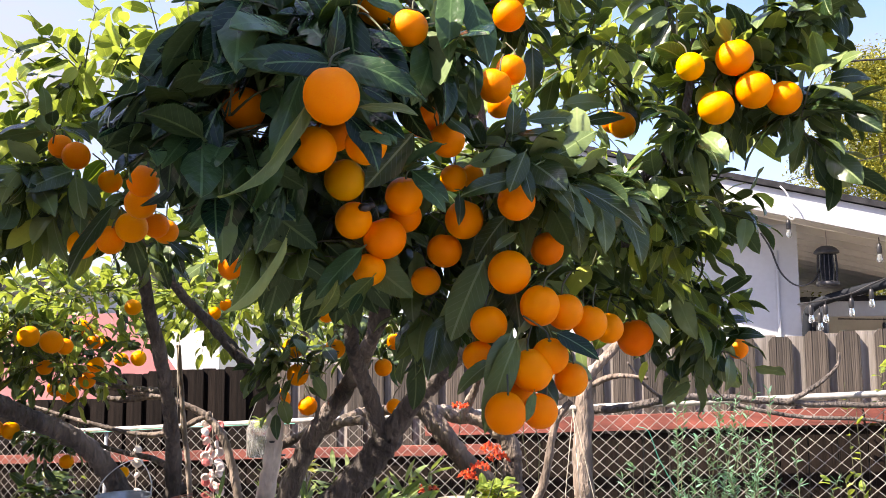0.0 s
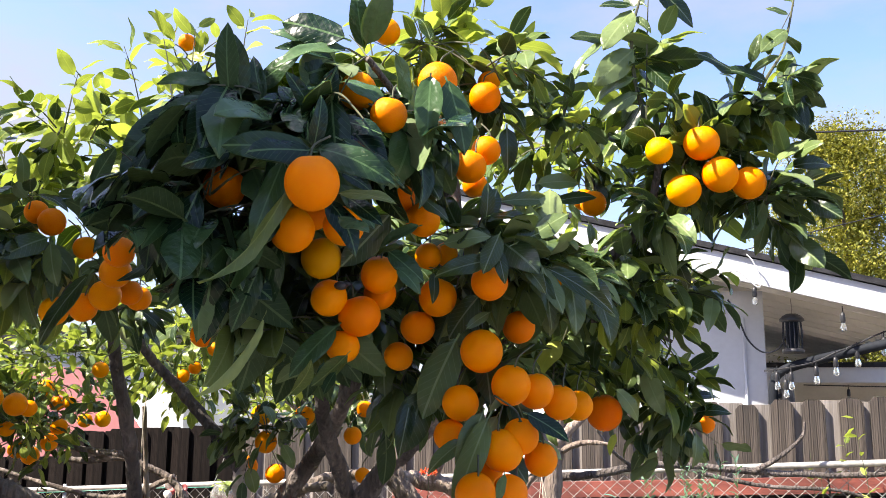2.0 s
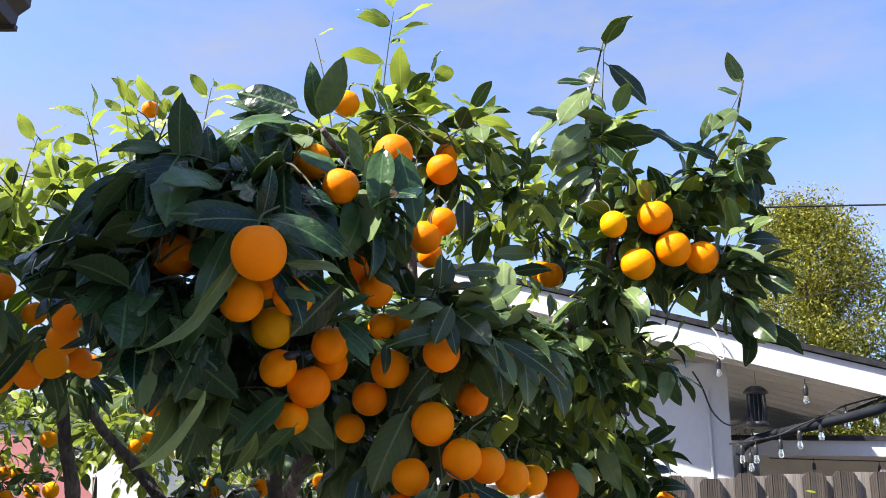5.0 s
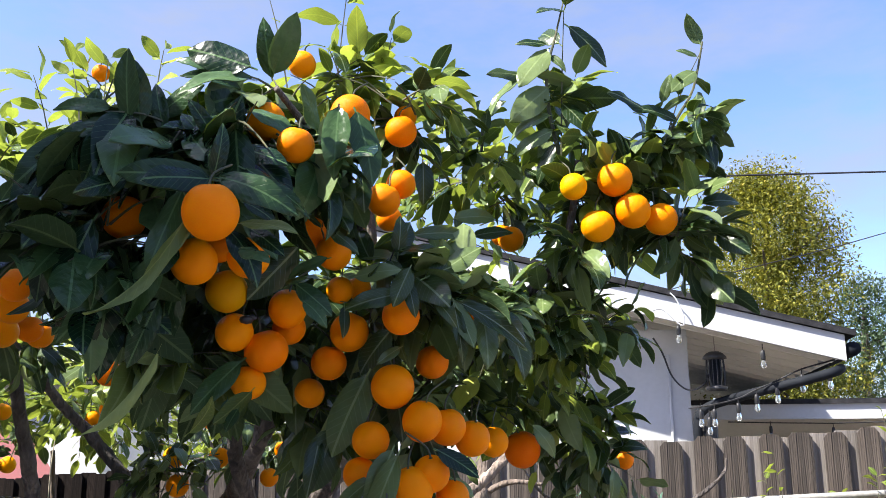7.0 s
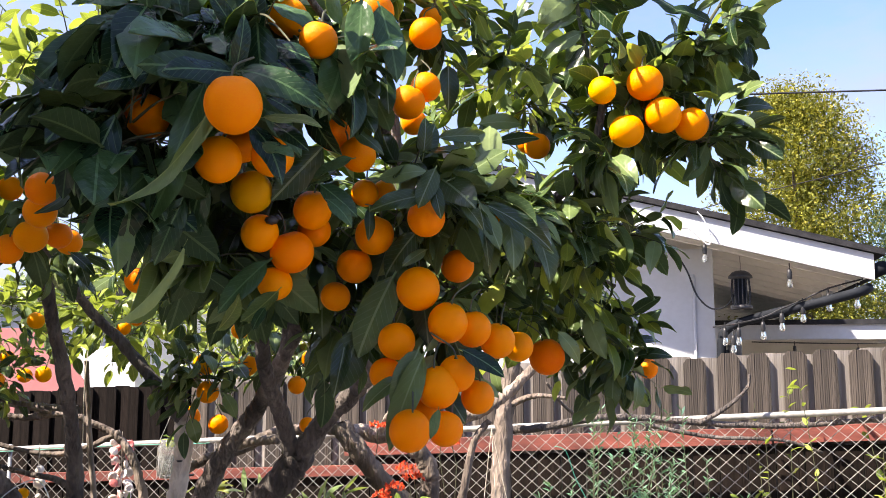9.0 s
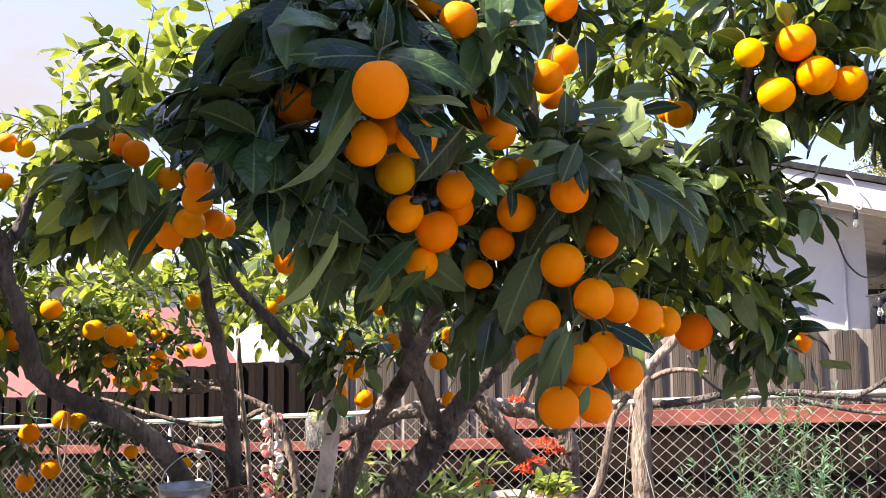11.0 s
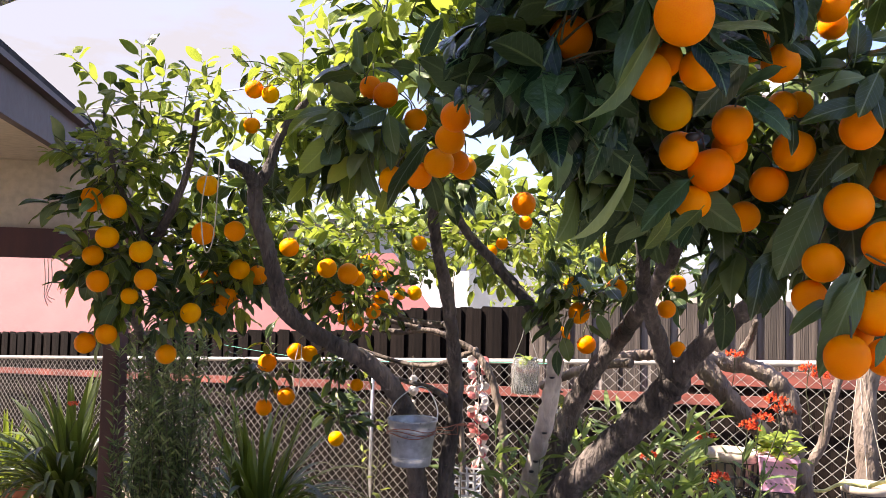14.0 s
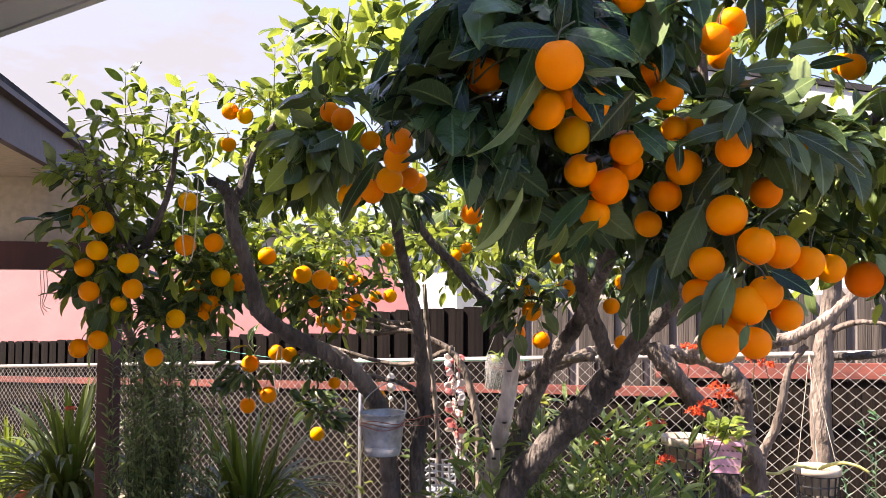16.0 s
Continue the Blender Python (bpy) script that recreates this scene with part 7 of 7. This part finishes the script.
for p in [(2.43, 6.10, 2.40), (2.97, 5.92, 2.205), (2.66, 6.10, 1.80), (2.817, 6.046, 1.84), (2.938, 6.003, 1.90), (3.072, 5.955, 1.96), (3.235, 5.897, 2.035), (3.408, 5.835, 2.055), (2.60, 6.2, 1.80), (2.64, 6.15, 1.745), (4.30, 8.55, 1.72), (4.86, 8.36, 1.70)]:
    bulb(p)
solid("light_wire", Build().tube(smooth_line([(2.55, 6.3, 1.88), (2.66, 6.10, 1.90), (2.817, 6.046, 1.94), (2.938, 6.003, 2.0), (3.072, 5.955, 2.06), (3.235, 5.897, 2.14), (3.44, 5.80, 2.20)], 4), 0.006, 6), M_BLACK, "black string light wire below the eave", "wire")
solid("light_wire", Build().tube([(3.9, 8.66, 1.83), (4.30, 8.55, 1.82), (4.86, 8.36, 1.81), (5.6, 8.1, 1.83)], 0.006, 6), M_BLACK, "black string light wire on the back porch", "wire")
spk = thing("wall_speaker", "small black speaker on the porch wall", "speaker", at=(2.72, 6.33, 1.70))
part("case", Build().box((0, 0, 0), (0.09, 0.08, 0.11), None, 0.015), M_BLACK, spk)
part("bracket", Build().box((-0.05, 0.06, 0.0), (0.03, 0.12, 0.03)), M_BLACK, spk)

zap.scale = (1.18, 1.18, 1.0)

# ---- trees beyond the house ----
def far_tree(name, at, trunk, clumps, per, size, mat, label, seed, r, top):
    rr = random.Random(seed)
    ob = thing(name, label, "tree", at=at)
    part("trunk", limb([(0, 0, 0), (0.1, 0, top * 0.3), (0, 0.1, top * 0.6), (0.05, 0, top * 0.92)], trunk, trunk * 0.25, 10, seed), M_BARK, ob, smooth=True)
    ks, ms = [], []
    for _ in range(clumps):
        q = rr.random() ** 0.7
        a = rr.uniform(0, 6.283)
        z = top * (0.28 + 0.74 * rr.random())
        wid = r * math.sqrt(max(0.02, 1 - ((z / top - 0.52) / 0.52) ** 2)) * rr.uniform(0.75, 1.15)
        c = Vector((wid * q * math.cos(a), wid * q * math.sin(a), z))
        cr = r * rr.uniform(0.13, 0.25)
        for _ in range(per):
            while True:
                g = Vector((rr.gauss(0, 1), rr.gauss(0, 1), rr.gauss(0, 0.85)))
                if g.length < 1.7:
                    break
            p = c + g * cr
            ms.append(frame_of(p, (rr.gauss(0, 1), rr.gauss(0, 1), rr.gauss(-0.2, 0.8)), (rr.gauss(0, 0.6), rr.gauss(0, 0.6), 1), size * rr.uniform(0.6, 1.3), 1.3))
            ks.append(rr.randrange(len(TINY)))
    tagged(part("crown", mesh_of("crown", TINY, ks, ms, mat), mat, ob), "airy crown of many small leaves", kind="stuff")
    for k in range(6):
        a = 1.05 * k
        z = top * (0.4 + 0.07 * k)
        part("limb", limb([(0.05, 0, z), (0.5 * r * math.cos(a), 0.5 * r * math.sin(a), z + 0.25 * r), (0.85 * r * math.cos(a), 0.85 * r * math.sin(a), z + 0.4 * r)], trunk * 0.35, trunk * 0.08, 6, k), M_BARK, ob)


far_tree("willow_like_tree", (6.75, 13.1, 0.0), 0.14, 330, 260, 0.064, M_WILLOW, "tall airy yellow-green tree behind the white house", 41, 1.32, 5.75)
far_tree("dark_tree", (9.75, 15.4, 0.0), 0.14, 100, 130, 0.085, M_DARKTREE, "dark green tree beyond the house roof", 42, 1.1, 4.5)
far_tree("dark_tree", (1.9, 9.8, 0.0), 0.08, 46, 40, 0.10, M_LEAF_YOUNG, "sunlit green tree behind the fence", 43, 0.75, 2.9)
far_tree("dark_tree", (-1.2, 9.2, 0.0), 0.08, 60, 44, 0.10, M_LEAF_YOUNG, "sunlit green bush behind the fence", 44, 0.9, 2.2)
for label, pts, r in (("black power line across the sky", [(-14, 10.6, 3.6), (2.0, 9.5, 4.56), (4.194, 9.263, 4.647), (5.943, 9.101, 4.70), (14, 8.4, 4.95)], 0.011), ("thin black power line across the sky", [(2.0, 9.9, 2.85), (4.009, 9.514, 3.437), (5.63, 9.248, 3.835), (6.201, 9.151, 3.993), (12, 8.3, 5.6)], 0.006)):
    solid("power_line", Build().tube(smooth_line(pts, 5), r, 5), M_BLACK, label, "cable")

# ---- fence boards ----
def board_mesh(w, h, t, ear, mat):
    b = Build()
    prof = [(-w / 2, 0), (w / 2, 0), (w / 2, h - ear), (w / 2 - ear * 0.8, h), (-w / 2 + ear * 0.8, h), (-w / 2, h - ear)]
    n = len(prof)
    b.v = [(x, -t / 2, z) for x, z in prof] + [(x, t / 2, z) for x, z in prof]
    b.f = [tuple(range(n)), tuple(range(2 * n - 1, n - 1, -1))] + [(i, n + i, n + (i + 1) % n, (i + 1) % n) for i in range(n)]
    return b.mesh("board", mat)


brg = random.Random(77)
FRONT = [board_mesh(w, 1.72 + dh, 0.018, ear, M_BOARD) for w, dh, ear in ((0.116, 0.0, 0.030), (0.120, -0.01, 0.027), (0.113, 0.01, 0.033))]
# the far panels reuse that darkened wood
FAR = [board_mesh(w, 1.72, 0.018, 0.02, M_STAINED_SHADED) for w in (0.128, 0.131, 0.124)]
BACK = [board_mesh(w, 1.72 + dh, 0.018, 0.012, M_BOARD_PALE) for w, dh in ((0.140, 0.0), (0.136, -0.008), (0.143, 0.006))]
s = -10.333
while s < 4.6:
    for back, shift, pool in ((0.240, 0.0, FRONT), (0.270, 0.0855, BACK)):
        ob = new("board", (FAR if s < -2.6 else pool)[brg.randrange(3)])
        ob.parent = wood
        ss = s + shift + brg.uniform(-0.006, 0.006)
        ob.matrix_basis = Matrix.Translation(on_fence(ss, back, top_z(ss) - 1.72 + brg.uniform(-0.012, 0.012))) @ Matrix.Rotation(math.atan2(U.y, U.x) + brg.uniform(-0.02, 0.02), 4, "Z") @ Matrix.Rotation(brg.uniform(-0.008, 0.008), 4, "Y")
    s += 0.171
# low boards under the red rail, with shade put into their wood colour
LOW = [board_mesh(w, 1.12, 0.016, 0.004, M_STAINED_SHADED) for w in (0.138, 0.141, 0.135)]
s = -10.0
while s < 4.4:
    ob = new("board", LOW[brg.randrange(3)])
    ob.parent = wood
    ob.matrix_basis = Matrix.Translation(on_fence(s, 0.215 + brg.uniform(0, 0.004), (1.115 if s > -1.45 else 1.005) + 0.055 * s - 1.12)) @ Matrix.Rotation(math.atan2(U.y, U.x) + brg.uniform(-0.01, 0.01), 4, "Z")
    s += 0.144
